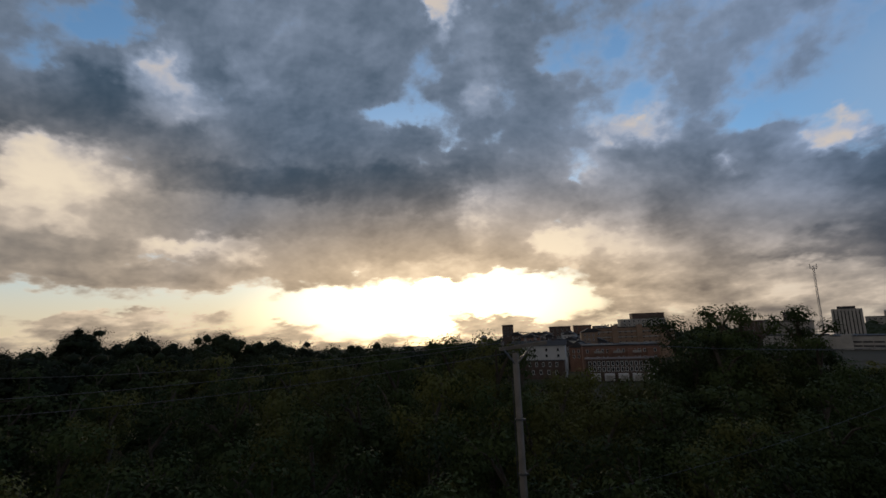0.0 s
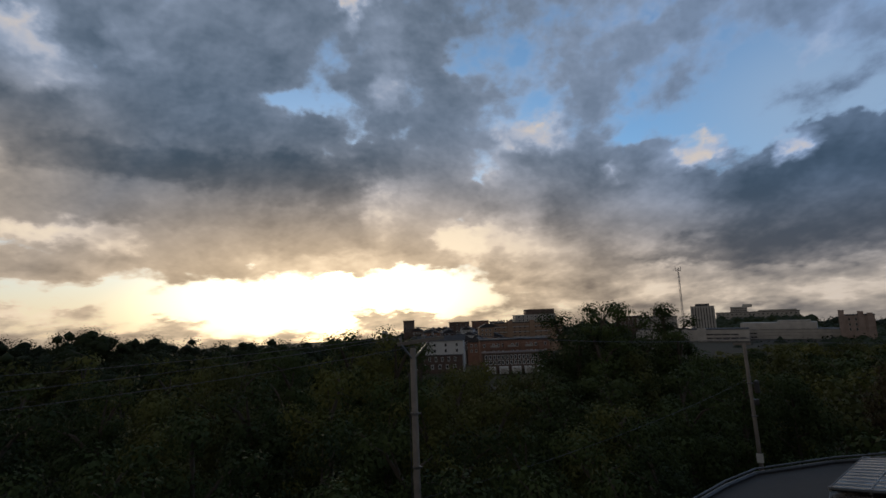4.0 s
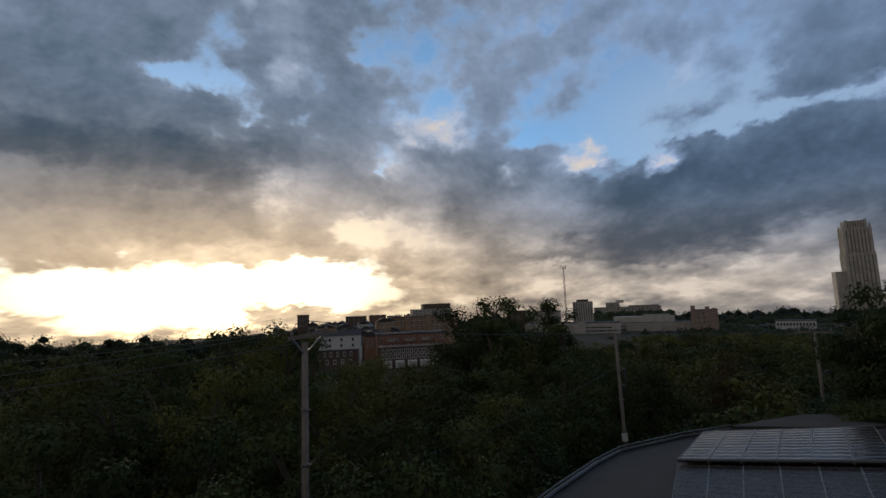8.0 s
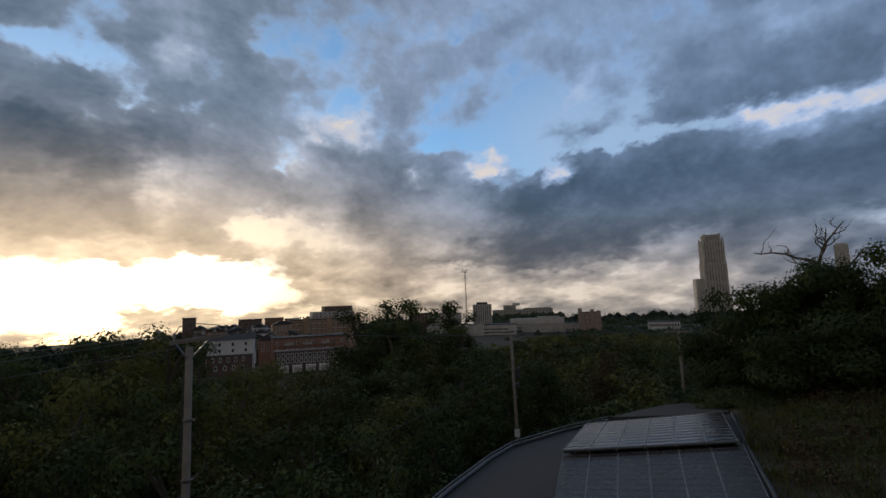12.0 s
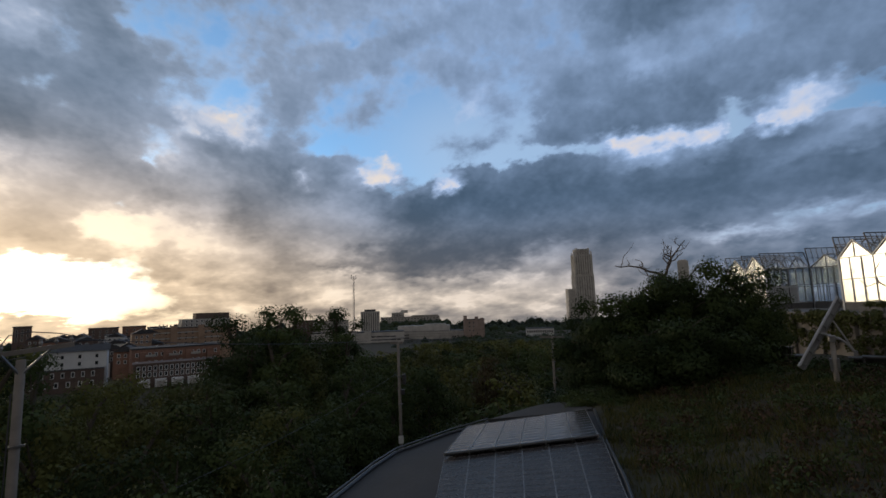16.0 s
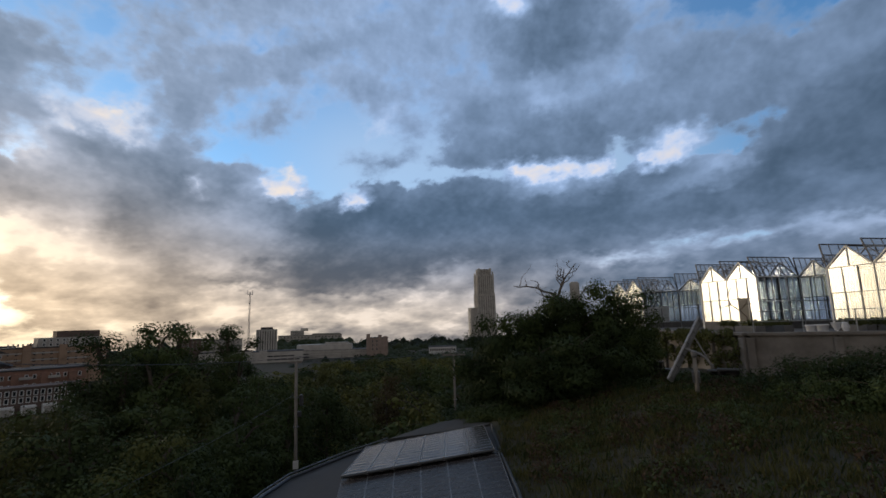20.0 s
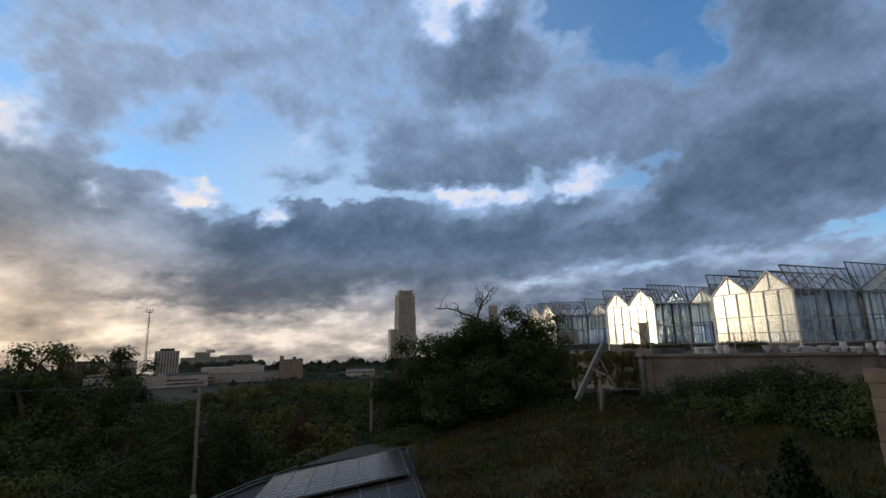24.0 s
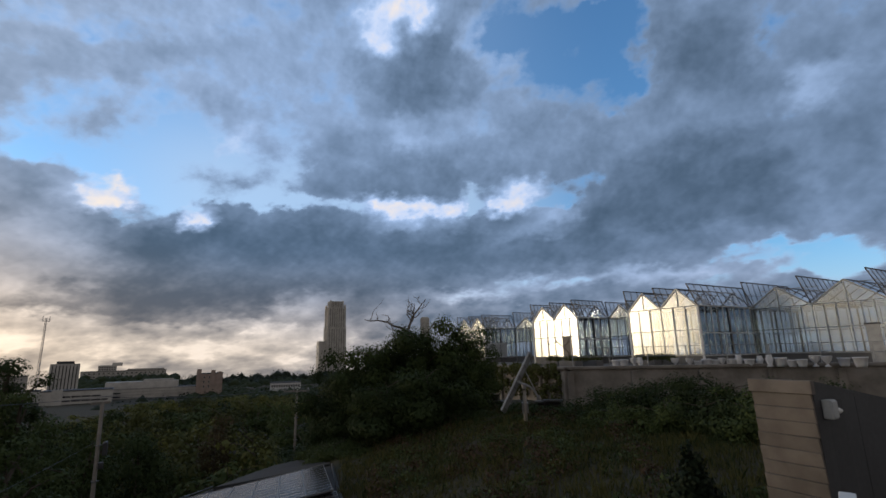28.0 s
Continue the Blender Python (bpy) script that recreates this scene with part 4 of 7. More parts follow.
# nearer crowns on the slope
for az, dist, top, width in ((-13, 42, -3.2, 8), (-24, 44, -4.4, 6.5), (-19, 36, -6.2, 7), (-31, 40, -6.4, 8), (-38, 38, -7.4, 8), (-45, 42, -6.5, 9), (-6, 46, -2.6, 8.5), (0.5, 48, -1.0, 8), (4.5, 46, -0.9, 7.5),
                             (8.5, 44, -2.6, 6), (-52, 40, -7, 9), (-9.5, 34, -5.4, 6.5), (-2, 33, -5.2, 7), (12.5, 40, -5.6, 6), (16, 44, -5.2, 6), (19.5, 42, -6.4, 6.5), (22.5, 48, -5.2, 6),
                             (4, 30, -6.6, 6.5), (10.5, 30, -8.2, 6), (17, 31, -8.8, 6.5), (24, 33, -7.4, 7), (-15.5, 28, -8.8, 6.5), (-24, 27, -10.5, 6.5), (-33, 27, -11.5, 6.5), (-42, 28, -11, 7),
                             (31, 34, -6.8, 7), (37, 38, -6.2, 6.5), (42, 44, -6.0, 6), (39, 52, -4.6, 6.5), (33, 50, -4.2, 7), (46.5, 50, -6.4, 7), (29, 29, -10.0, 5.5), (33, 29, -11.6, 5.5)):
    plant(BROAD[random.randrange(4)], az, dist, top, width)
for i in range(15):
    az = 3.5 + i * 1.6
    plant((BROAD if i % 2 else FAR)[random.randrange(4)], az, random.uniform(60, 105), -6.6 + random.uniform(-0.5, 0.4), random.uniform(8, 10))
# lacy locusts against the sky
for az, dist, top, width in ((25.4, 56, 0.1, 7.4), (28.6, 58, 0.9, 8.0), (31.4, 56, 0.6, 7.6), (36.2, 62, 0.5, 7.4), (30, 50, -1.6, 7), (26.5, 50, -2.0, 7), (36.4, 56, -2.4, 6), (33.4, 54, -2.6, 6)):
    plant(LACY[random.randrange(2)], az, dist, top, width)
# shrubs at the foot of the picture
for az, dist, top, width in ((-44, 15, -15.5, 5), (-36, 14, -17, 5), (-28, 15, -17, 5), (-19, 15, -17.5, 5), (-10, 15, -18, 5), (-1, 16, -17, 5), (14, 16, -17.5, 5), (22, 17, -16.5, 5), (30, 18, -16, 5), (-50, 18, -14, 6), (65.2, 26, -9.6, 3.4), (67.2, 24.5, -10.4, 3.0), (63.2, 31, -9.4, 4.5), (68.3, 22.5, -11.2, 2.4),
                             (-40, 21, -13.2, 5.5), (-30, 21, -13.5, 5.5), (-20, 21, -13, 5.5), (-11, 22, -12.5, 5.5), (-3, 23, -11.5, 5.5), (6, 23, -11.5, 5), (13, 23, -12.5, 5), (20, 23, -12.5, 5), (27, 24, -13, 5), (34, 24, -13.6, 4.5)):
    plant(SHRUB[random.randrange(2)], az, dist, top, width, group="shrubs on the slope")
for az, dist, top, width in ((58, 44, -11, 6), (60.5, 40, -11, 6), (63, 38, -10.8, 6), (66, 36, -10.2, 6), (61.5, 33, -12.2, 5), (64.5, 31.5, -11.6, 5), (56, 38, -12.6, 5), (52, 36, -13.2, 5), (48, 36, -12.8, 5), (68, 33, -9.6, 5), (69.5, 30, -9.5, 4)):
    plant(SHRUB[random.randrange(2)], az, dist, top, width, group="shrubs on the slope")
for az, dist, top, width in ((64.2, 24, -9.6, 2.4), (65.4, 23.5, -9.2, 2.4), (66.4, 24.5, -9.0, 2.6), (64.8, 27, -8.9, 3.0), (66.0, 27.5, -8.6, 3.0), (67.3, 23, -10.0, 2.2), (63.4, 26.5, -9.5, 2.6)):
    plant(SHRUB[0], az, dist, top, width, group="shrubs on the slope")
# wooded hollow to the right, row behind row
for k, (dist, top) in enumerate(((54, -10.0), (68, -8.2), (86, -6.9), (108, -5.9), (138, -5.0), (178, -4.3), (230, -3.7), (300, -3.25))):
    az = 38.0 + (k % 2)
    step = math.degrees(7.5 / dist)
    while az < 71:
        low = (0.55 if (41 < az < 62 and dist > 260) else 0.0) + (max(0.0, 46 - az) * 0.2 if dist > 120 else 0.0)
        plant(FAR[random.randrange(4)], az, dist * random.uniform(0.95, 1.06), top - low + random.uniform(-0.9, 0.5) * 70 / dist - 0.2 * (az < 44), random.uniform(7, 12) * (1 if dist < 150 else 1.35))
        az += max(step, 2.3) * random.uniform(0.8, 1.15)
plant(RUST, 53.2, 84, -5.5, 6)
# trees on the bank before the greenhouses
for i, (az, dist, top, width) in enumerate(((67.4, 27, 0.6, 5.0), (70.2, 27, 2.0, 5.2), (73.2, 27.5, 3.3, 5.2), (75.6, 27, 4.0, 4.2), (79.6, 27.5, 3.9, 4.2), (81.2, 27, 1.6, 3.0), (66.0, 28, -4.0, 4.5), (71.2, 24.5, -2.6, 4.6), (76, 24.5, -1.6, 4.6), (65.3, 27.5, -1.3, 3.4), (78.5, 26, -0.5, 4.0))):
    plant(BUSHY[i % 2], az, dist, top, width, group="trees on the bank")
# hedge under the terrace wall
for az, dist, top, width in ((95.2, 22.5, -4.2, 2.6), (98, 22, -3.5, 3.0), (101, 22, -3.0, 3.0), (104, 21.5, -2.8, 3.0), (107, 21, -3.0, 3.0), (110, 20.5, -3.2, 3.0), (113.5, 20, -3.4, 3.0), (97, 20.5, -5.6, 2.6), (101.5, 20, -5.2, 2.8), (105.5, 19.5, -5.0, 2.8), (109.5, 19, -5.0, 2.8)):
    plant(SHRUB[0], az, dist, top, width, label="dense dark green shrub below the terrace wall", group="hedge shrubs")

for name in SPEC:
    if name not in USED:
        spare = bpy.data.objects[name]
        for o in (*spare.children, spare):
            bpy.data.objects.remove(o)

# ---- town across the hollow ----
BRICK = material("red_brick", (0.32, 0.18, 0.13), 0.85, scale=0.4, fine=4, bump=0.1)
TAN_BRICK = material("tan_brick", (0.40, 0.27, 0.185), 0.85, scale=0.4, fine=4, bump=0.1)
BRICK_DARK = material("dark_brick", (0.15, 0.105, 0.088), 0.85, scale=0.4, fine=4, bump=0.1)
LIMESTONE = material("limestone", (0.60, 0.57, 0.53), 0.85, scale=0.15, fine=1.5, bump=0.1)
CONCRETE = material("concrete", (0.48, 0.45, 0.41), 0.85, scale=0.3, fine=6, bump=0.15)
WHITE_WALL = material("white_render", (0.74, 0.74, 0.73), 0.8, scale=0.3, fine=5, bump=0.05, stain=0.15)
ROOF_DARK = material("dark_roofing", (0.06, 0.06, 0.065), 0.8, scale=0.5, fine=8, bump=0.2)
TRIM_WHITE = material("white_trim", (0.72, 0.72, 0.70), 0.6, scale=2, fine=10, bump=0.0, stain=0.1)
MAST_STEEL = material("mast_steel", (0.30, 0.30, 0.31), 0.5, 0.6, bump=0.0)


def pane_material(name, colour, rough=0.08):
    m = material(name, colour, rough + 0.05, scale=0.5, fine=3, bump=0.0, vary=0.5)
    m.node_tree.nodes["Principled BSDF"].inputs["IOR"].default_value = 1.6
    return m


PANE = pane_material("window_glass", (0.035, 0.04, 0.045))
PANE_STONE = pane_material("deep_set_glass", (0.16, 0.15, 0.14), 0.3)
SHARED = {}


def shared_box(name, sx, sy, sz, mat):
    """One mesh for all alike pieces: a box standing on its base, its back on y = 0."""
    key = (name, round(sx, 2), round(sy, 2), round(sz, 2), mat.name)
    if key not in SHARED:
        bm = box(0, -sy / 2, sz / 2, sx, sy, sz)
        me = bpy.data.meshes.new(name)
        bm.to_mesh(me)
        bm.free()
        me.materials.append(mat)
        SHARED[key] = me
    return SHARED[key]


def piece(name, me, parent, x, y, z, spin=0.0):
    ob = new(name, me)
    ob.parent = parent
    ob.location, ob.rotation_euler = (x, y, z), (0, 0, spin)
    return ob


def window_grid(parent, x0, x1, z0, z1, cols, rows, w, h, y=0.0, trim=TRIM_WHITE, depth=0.12):
    """Windows over a front: a frame proud of the wall with a pane in it."""
    frame_me = shared_box("window", w, depth, h, trim)
    pane_me = shared_box("pane", w * 0.64, 0.05, h * 0.76, PANE)
    for i in range(cols):
        for k in range(rows):
            o = piece("window", frame_me, parent, x0 + (x1 - x0) * (i + 0.5) / cols, y, z0 + (z1 - z0) * (k + 0.5) / rows - h / 2)
            piece("pane", pane_me, o, 0, -depth, h * 0.12)


def building(name, az0, az1, dist, top, mat, label, depth=16, turn=0, base=None, parapet=0.5, roof=None, category="building"):
    """A block between two bearings, up to an elevation; returns it with its half width and height. Front at y = 0, x to the right."""
    mid = (az0 + az1) / 2
    half = dist * math.tan(radians((az1 - az0) / 2)) / max(0.5, math.cos(radians(turn)))
    p = polar(mid, dist)
    z0 = p.z - 1.5 if base is None else base
    tall = EYE + dist * math.tan(radians(top)) - z0
    t = thing(name, pose(p.x, p.y, z0, 0, 0, -mid + turn), label, category)
    part("wall", box(0, depth / 2, tall / 2, 2 * half, depth, tall), mat, t)
    if parapet:
        part("roof", box(0, depth / 2, tall + parapet / 2, 2 * half + 0.6, depth + 0.6, parapet), roof or ROOF_DARK, t)
    return t, half, tall


# white hall with a low gabled roof
hall, hw, ht = building("house", 7.5, 13.6, 215, -3.0, WHITE_WALL, "long white rendered house with a dark low gabled roof", 10, turn=-6, parapet=0)
bm = bmesh.new()
pts = [bm.verts.new(v) for v in ((-hw - 0.5, -0.6, ht), (hw + 0.5, -0.6, ht), (hw + 0.5, 10.6, ht), (-hw - 0.5, 10.6, ht), (-hw - 0.5, 5, ht + 2.1), (hw + 0.5, 5, ht + 2.1))]
for f in ((0, 1, 5, 4), (2, 3, 4, 5), (1, 2, 5), (3, 0, 4), (3, 2, 1, 0)):
    bm.faces.new([pts[i] for i in f])
part("roof", bm, ROOF_DARK, hall)
window_grid(hall, -hw * 0.75, hw * 0.95, ht - 5.6, ht - 0.6, 4, 2, 1.3, 1.6)
part("lower_wing", box(-hw * 0.1, -1.5, (ht - 6.2) / 2, hw * 2.1, 3.4, ht - 6.2), BRICK_DARK, hall, "dark brick lower wing")
part("wing_roof", box(-hw * 0.1, -1.5, ht - 6.1, hw * 2.14, 3.8, 0.2), ROOF_DARK, hall)
window_grid(hall, -hw * 0.9, hw * 0.8, ht - 9.0, ht - 6.4, 7, 1, 1.0, 1.9, y=-3.2)
window_grid(hall, -hw * 0.9, hw * 0.8, ht - 12.2, ht - 9.6, 6, 1, 1.2, 1.9, y=-3.2)
part("chimney", box(hw * 0.55, 5, ht + 2.2, 0.9, 0.9, 2.0), BRICK_DARK, hall)
# low brick apartments
low, hw, ht = building("apartment_block", 15.6, 23.6, 232, -3.2, BRICK, "red brick apartment block with rows of white windows", 14, turn=8)
window_grid(low, -hw * 0.95, hw * 0.95, ht - 13.5, ht - 0.6, 14, 4, 1.1, 1.6)
for i in range(3):
    for k in range(2):
        part("balcony", box(-hw * 0.6 + i * hw * 0.5, -1.6, ht - 2.6 - 3.2 * k, 3.6, 1.3, 0.9), CONCRETE, low, "pale balcony")
for i in range(4):
    part("bay", box(-hw * 0.75 + i * hw * 0.5, -0.7, ht / 2 - 0.6, 2.6, 1.4, ht - 1.2), BRICK, low)
rows_, hw, ht = building("row_house", 15.8, 23.4, 205, -4.75, BRICK_DARK, "row of dark brick houses with white-framed windows", 9, turn=4, roof=BRICK_DARK)
window_grid(rows_, -hw * 0.95, hw * 0.95, ht - 4.6, ht - 0.2, 15, 2, 1.15, 1.75)
for i in range(5):
    part("garage", box(-hw * 0.75 + i * hw * 0.38, -1.6, ht - 6.4, hw * 0.27, 3.2, 2.6), WHITE_WALL, rows_, "pale garage in front")
    part("garage_door", box(-hw * 0.75 + i * hw * 0.38, -3.24, ht - 6.6, hw * 0.2, 0.1, 2.0), CONCRETE, rows_)
# large brick block with a pale upper storey
big, hw, ht = building("apartment_block", 17.4, 25.2, 330, -1.25, TAN_BRICK, "large brown brick block with stepped pale upper storeys", 20, turn=10)
window_grid(big, -hw * 0.95, hw * 0.9, ht - 14, ht - 1, 12, 4, 1.2, 1.7, trim=BRICK_DARK)
for k in range(4):
    part("band", box(0, -0.15, ht - 2.4 - k * 3.4, hw * 1.98, 0.3, 0.7), CONCRETE, big, "pale concrete band")
for k in (-0.55, 0.1, 0.7):
    part("stair_shaft", box(hw * k, -0.7, ht / 2 + 0.8, 3.4, 1.4, ht + 1.6), TAN_BRICK, big)
part("upper_storey", box(hw * 0.25, 9, ht + 2.6, hw * 1.2, 13, 5.2), CONCRETE, big, "pale grey upper storeys")
part("penthouse", box(hw * 0.42, 10, ht + 6.9, hw * 0.85, 10, 3.6), BRICK_DARK, big)
window_grid(big, -hw * 0.3, hw * 0.8, ht + 0.4, ht + 5.0, 9, 2, 1.4, 1.5, y=2.5)
for i in range(7):
    part("vent_stack", box(-hw * 0.85 + i * 1.9, 4, ht + 1.4, 0.7, 0.7, 1.9), CONCRETE, big)
# flat blocks on the hill behind
for az0, az1, top, mat, d in ((6.6, 7.9, -0.55, BRICK_DARK, 380), (12.0, 14.4, -0.95, BRICK_DARK, 430), (14.7, 16.7, -0.9, BRICK, 440), (16.8, 18.4, -1.05, BRICK_DARK, 430), (12.8, 14.9, -2.15, CONCRETE, 385), (13.3, 14.3, -1.65, WHITE_WALL, 398), (10.2, 12.4, -2.1, CONCRETE, 375), (14.6, 16.4, -2.0, BRICK_DARK, 378), (8.6, 11.6, -1.9, BRICK_DARK, 400),
                              (33.2, 37.2, -1.15, CONCRETE, 460), (34.9, 35.9, -0.3, BRICK_DARK, 480), (31.2, 33.6, -1.0, BRICK_DARK, 480), (33.0, 38.2, -2.5, LIMESTONE, 440)):
    b, hw, ht = building("apartment_block", az0, az1, d, top, mat, "distant flat-roofed block on the hill", 14)
    window_grid(b, -hw * 0.9, hw * 0.9, ht - 9, ht - 1, max(3, int(hw / 2)), 3, 1.3, 1.7, trim=CONCRETE)
# small houses stepping up the hillside
rng = random.Random(44)
for i in range(46):
    az, d = 8.2 + i * 0.36 + rng.uniform(-0.15, 0.15), rng.uniform(300, 370)
    top = rng.uniform(-2.9, -1.55)
    if i >= 26:
        az, d, top = 13.0 + (i - 26) * 0.19, rng.uniform(238, 300), rng.uniform(-4.3, -2.9)
    w = math.degrees(math.atan2(rng.uniform(3.5, 6.0), d))
    h_, hw, ht = building("house", az - w, az + w, d, top, rng.choice((BRICK, BRICK_DARK, BRICK_DARK, WHITE_WALL, CONCRETE, TAN_BRICK)), "small house on the hillside across the hollow", 8, turn=rng.uniform(-15, 15), parapet=0)
    bm = bmesh.new()
    pts = [bm.verts.new(v) for v in ((-hw - 0.3, -0.4, ht), (hw + 0.3, -0.4, ht), (hw + 0.3, 8.4, ht), (-hw - 0.3, 8.4, ht), (0, -0.4, ht + 2.4), (0, 8.4, ht + 2.4))]
    for f in ((0, 1, 4), (1, 2, 5, 4), (2, 3, 5), (3, 0, 4, 5), (3, 2, 1, 0)):
        bm.faces.new([pts[j] for j in f])
    part("roof", bm, ROOF_DARK, h_)
    window_grid(h_, -hw * 0.8, hw * 0.8, ht - 5.4, ht - 0.4, 3, 2, 1.1, 1.5)
dome = thing("domed_roof", polar(4.4, 380) and Matrix.Translation(polar(4.4, 380)), "small pale domed tower above the trees", "tower")
bm = bmesh.new()
tall = EYE + 380 * math.tan(radians(-1.9)) - polar(4.4, 380).z
add_tube(bm, [(0, 0, 0), (0, 0, tall), (0, 0, tall + 1.2), (0, 0, tall + 2.0), (0, 0, tall + 2.3)], [2.6, 2.6, 2.2, 1.2, 0.2], 14)
part("tower", bm, CONCRETE, dome)
# ribbed tower block
mon, hw, ht = building("tower_block", 38.6, 40.8, 480, -0.15, CONCRETE, "grey concrete tower block with upright ribs", 17, parapet=0)
for i in range(9):
    part("rib", box(-hw + 0.6 + i * (2 * hw - 1.2) / 8, -0.5, ht / 2 - (0.8 if i in (0, 8) else 0), 1.35, 1.2, ht), LIMESTONE, mon)
    if i < 8:
        piece("pane", shared_box("pane", 0.7, 0.1, round(ht * 0.9, 1), PANE), mon, -hw + 1.5 + i * (2 * hw - 1.2) / 8, -0.05, ht * 0.04)
part("roof", box(0, 8, ht + 1.0, hw * 1.2, 10, 2.0), ROOF_DARK, mon, "dark plant room")
# parking decks below the tower: pale parapets, dark strips laid on as the decks' shade
decks, hw, ht = building("parking_garage", 38.2, 43.6, 405, -2.62, LIMESTONE, "pale concrete parking garage with dark strips for its shaded decks", 20, turn=-3)
for k in range(4):
    part("slot", box(hw * 0.12, -0.06, ht - 3.6 - k * 2.6, hw * (1.1, 1.5, 1.7, 1.75)[k], 0.12, 1.0), ROOF_DARK, decks, "dark strip for the shade inside a deck")
    for i in range(5):
        part("column", box(hw * (-0.45 + i * 0.28), -0.16, ht - 3.6 - k * 2.6, 0.5, 0.2, 1.0), LIMESTONE, decks)
part("stair_shaft", box(-hw * 0.55, -0.8, ht / 2 + 0.6, hw * 0.3, 1.6, ht + 1.2), LIMESTONE, decks)
# lattice mast
MAST_AT = polar(37.82, 600)
mast_tall = EYE + 600 * math.tan(radians(4.0)) - MAST_AT.z
mast = thing("radio_mast", Matrix.Translation(MAST_AT), "thin lattice steel radio mast on the hill", "mast")
for k in range(3):
    a = k * math.tau / 3
    part("leg", tube([(1.1 * math.cos(a), 1.1 * math.sin(a), 0), (0.7 * math.cos(a), 0.7 * math.sin(a), mast_tall)], [0.22, 0.18], 5), MAST_STEEL, mast)
bm = bmesh.new()
for i in range(30):
    a, b = i * math.tau / 3, (i + 1) * math.tau / 3
    z = mast_tall * i / 30
    add_tube(bm, [(math.cos(a), math.sin(a), z), (math.cos(b), math.sin(b), z + mast_tall / 30)], [0.13, 0.13], 4)
part("lattice", bm, MAST_STEEL, mast)
part("crossbar", box(0, 0, mast_tall - 3, 7, 0.5, 0.5), MAST_STEEL, mast)
for s in (-1, 1):
    part("aerial", box(s * 3.3, 0, mast_tall - 0.5, 0.4, 0.4, 5), MAST_STEEL, mast)
# terrace building on the hill
ter, hw, ht = building("office_building", 40.9, 47.9, 700, -0.95, CONCRETE, "pale stepped office building on the far hill", 20)
window_grid(ter, -hw * 0.97, hw * 0.97, ht - 8, ht - 0.5, 18, 2, 3.4, 1.6, trim=LIMESTONE)
# evening light on the upper storeys is put into the paler stone colour
part("upper_storey", box(-hw * 0.42, 10, ht + 3.5, hw * 0.42, 14, 7.0), LIMESTONE, ter, "upper storey in paler stone to look sunlit")
part("penthouse", box(-hw * 0.2, 10, ht + 8.0, hw * 0.24, 10, 4.0), LIMESTONE, ter)
window_grid(ter, -hw * 0.62, -hw * 0.22, ht + 1, ht + 6, 7, 2, 2.0, 1.6, y=3, trim=CONCRETE)
part("wing", box(hw * 0.5, 6, ht + 1.2, hw * 0.9, 10, 2.4), CONCRETE, ter)
# long limestone museum
mus, hw, ht = building("museum", 41.6, 51.2, 430, -2.75, LIMESTONE, "long pale limestone museum building", 24, turn=-4)
part("upper_storey", box(-hw * 0.1, 13, ht + 2.6, hw * 1.3, 14, 5.2), LIMESTONE, mus)
part("skylight", box(hw * 0.18, 13, ht + 5.9, hw * 0.55, 8, 1.4), CONCRETE, mus)
for k in range(3):
    part("ledge", box(-hw * 0.05, -0.25, ht * 0.5 + k * 2.1, hw * 1.85, 0.5, 0.5), CONCRETE, mus)
window_grid(mus, -hw * 0.95, -hw * 0.45, ht - 6.5, ht - 1, 8, 2, 3.2, 1.2, trim=CONCRETE)
# twin-turret stone gatehouse
GATE_STONE = material("rosy_stone", (0.40, 0.31, 0.27), 0.85, scale=0.3, fine=3, bump=0.1)
gate, hw, ht = building("stone_tower", 50.7, 53.2, 420, -1.5, GATE_STONE, "stone block with two square turrets", 12)
for x, extra in ((-hw * 0.82, 3.6), (hw * 0.25, 2.6), (hw * 0.75, 1.4)):
    part("turret", box(x, 1.4, (ht + extra) / 2, hw * 0.34, 4, ht + extra), GATE_STONE, gate)
window_grid(gate, -hw * 0.6, hw * 0.9, ht - 11, ht - 1, 4, 3, 1.2, 2.0, trim=CONCRETE)
white, hw, ht = building("low_building", 58.0, 61.2, 420, -2.75, WHITE_WALL, "low white building among the trees", 14)
window_grid(white, -hw * 0.95, hw * 0.95, ht - 4.2, ht - 0.4, 12, 1, 1.4, 2.2, trim=CONCRETE)

# the tall stone university tower, stepped towards its top
TD = 950.0
ta, tb = polar(64.75, TD), 0
tower = thing("university_tower", pose(ta.x, ta.y, ta.z - 4, 0, 0, -64.75 + 12), "tall stepped gothic stone tower above the trees", "tower")


def up_to(el, base=ta.z - 4):
    return EYE + TD * math.tan(radians(el)) - base


STEPS = ((18.2, 0, up_to(-0.4)), (17.2, up_to(-0.4), up_to(3.2)), (16.2, up_to(3.2), up_to(5.5)), (12.3, up_to(5.5), up_to(6.2)))
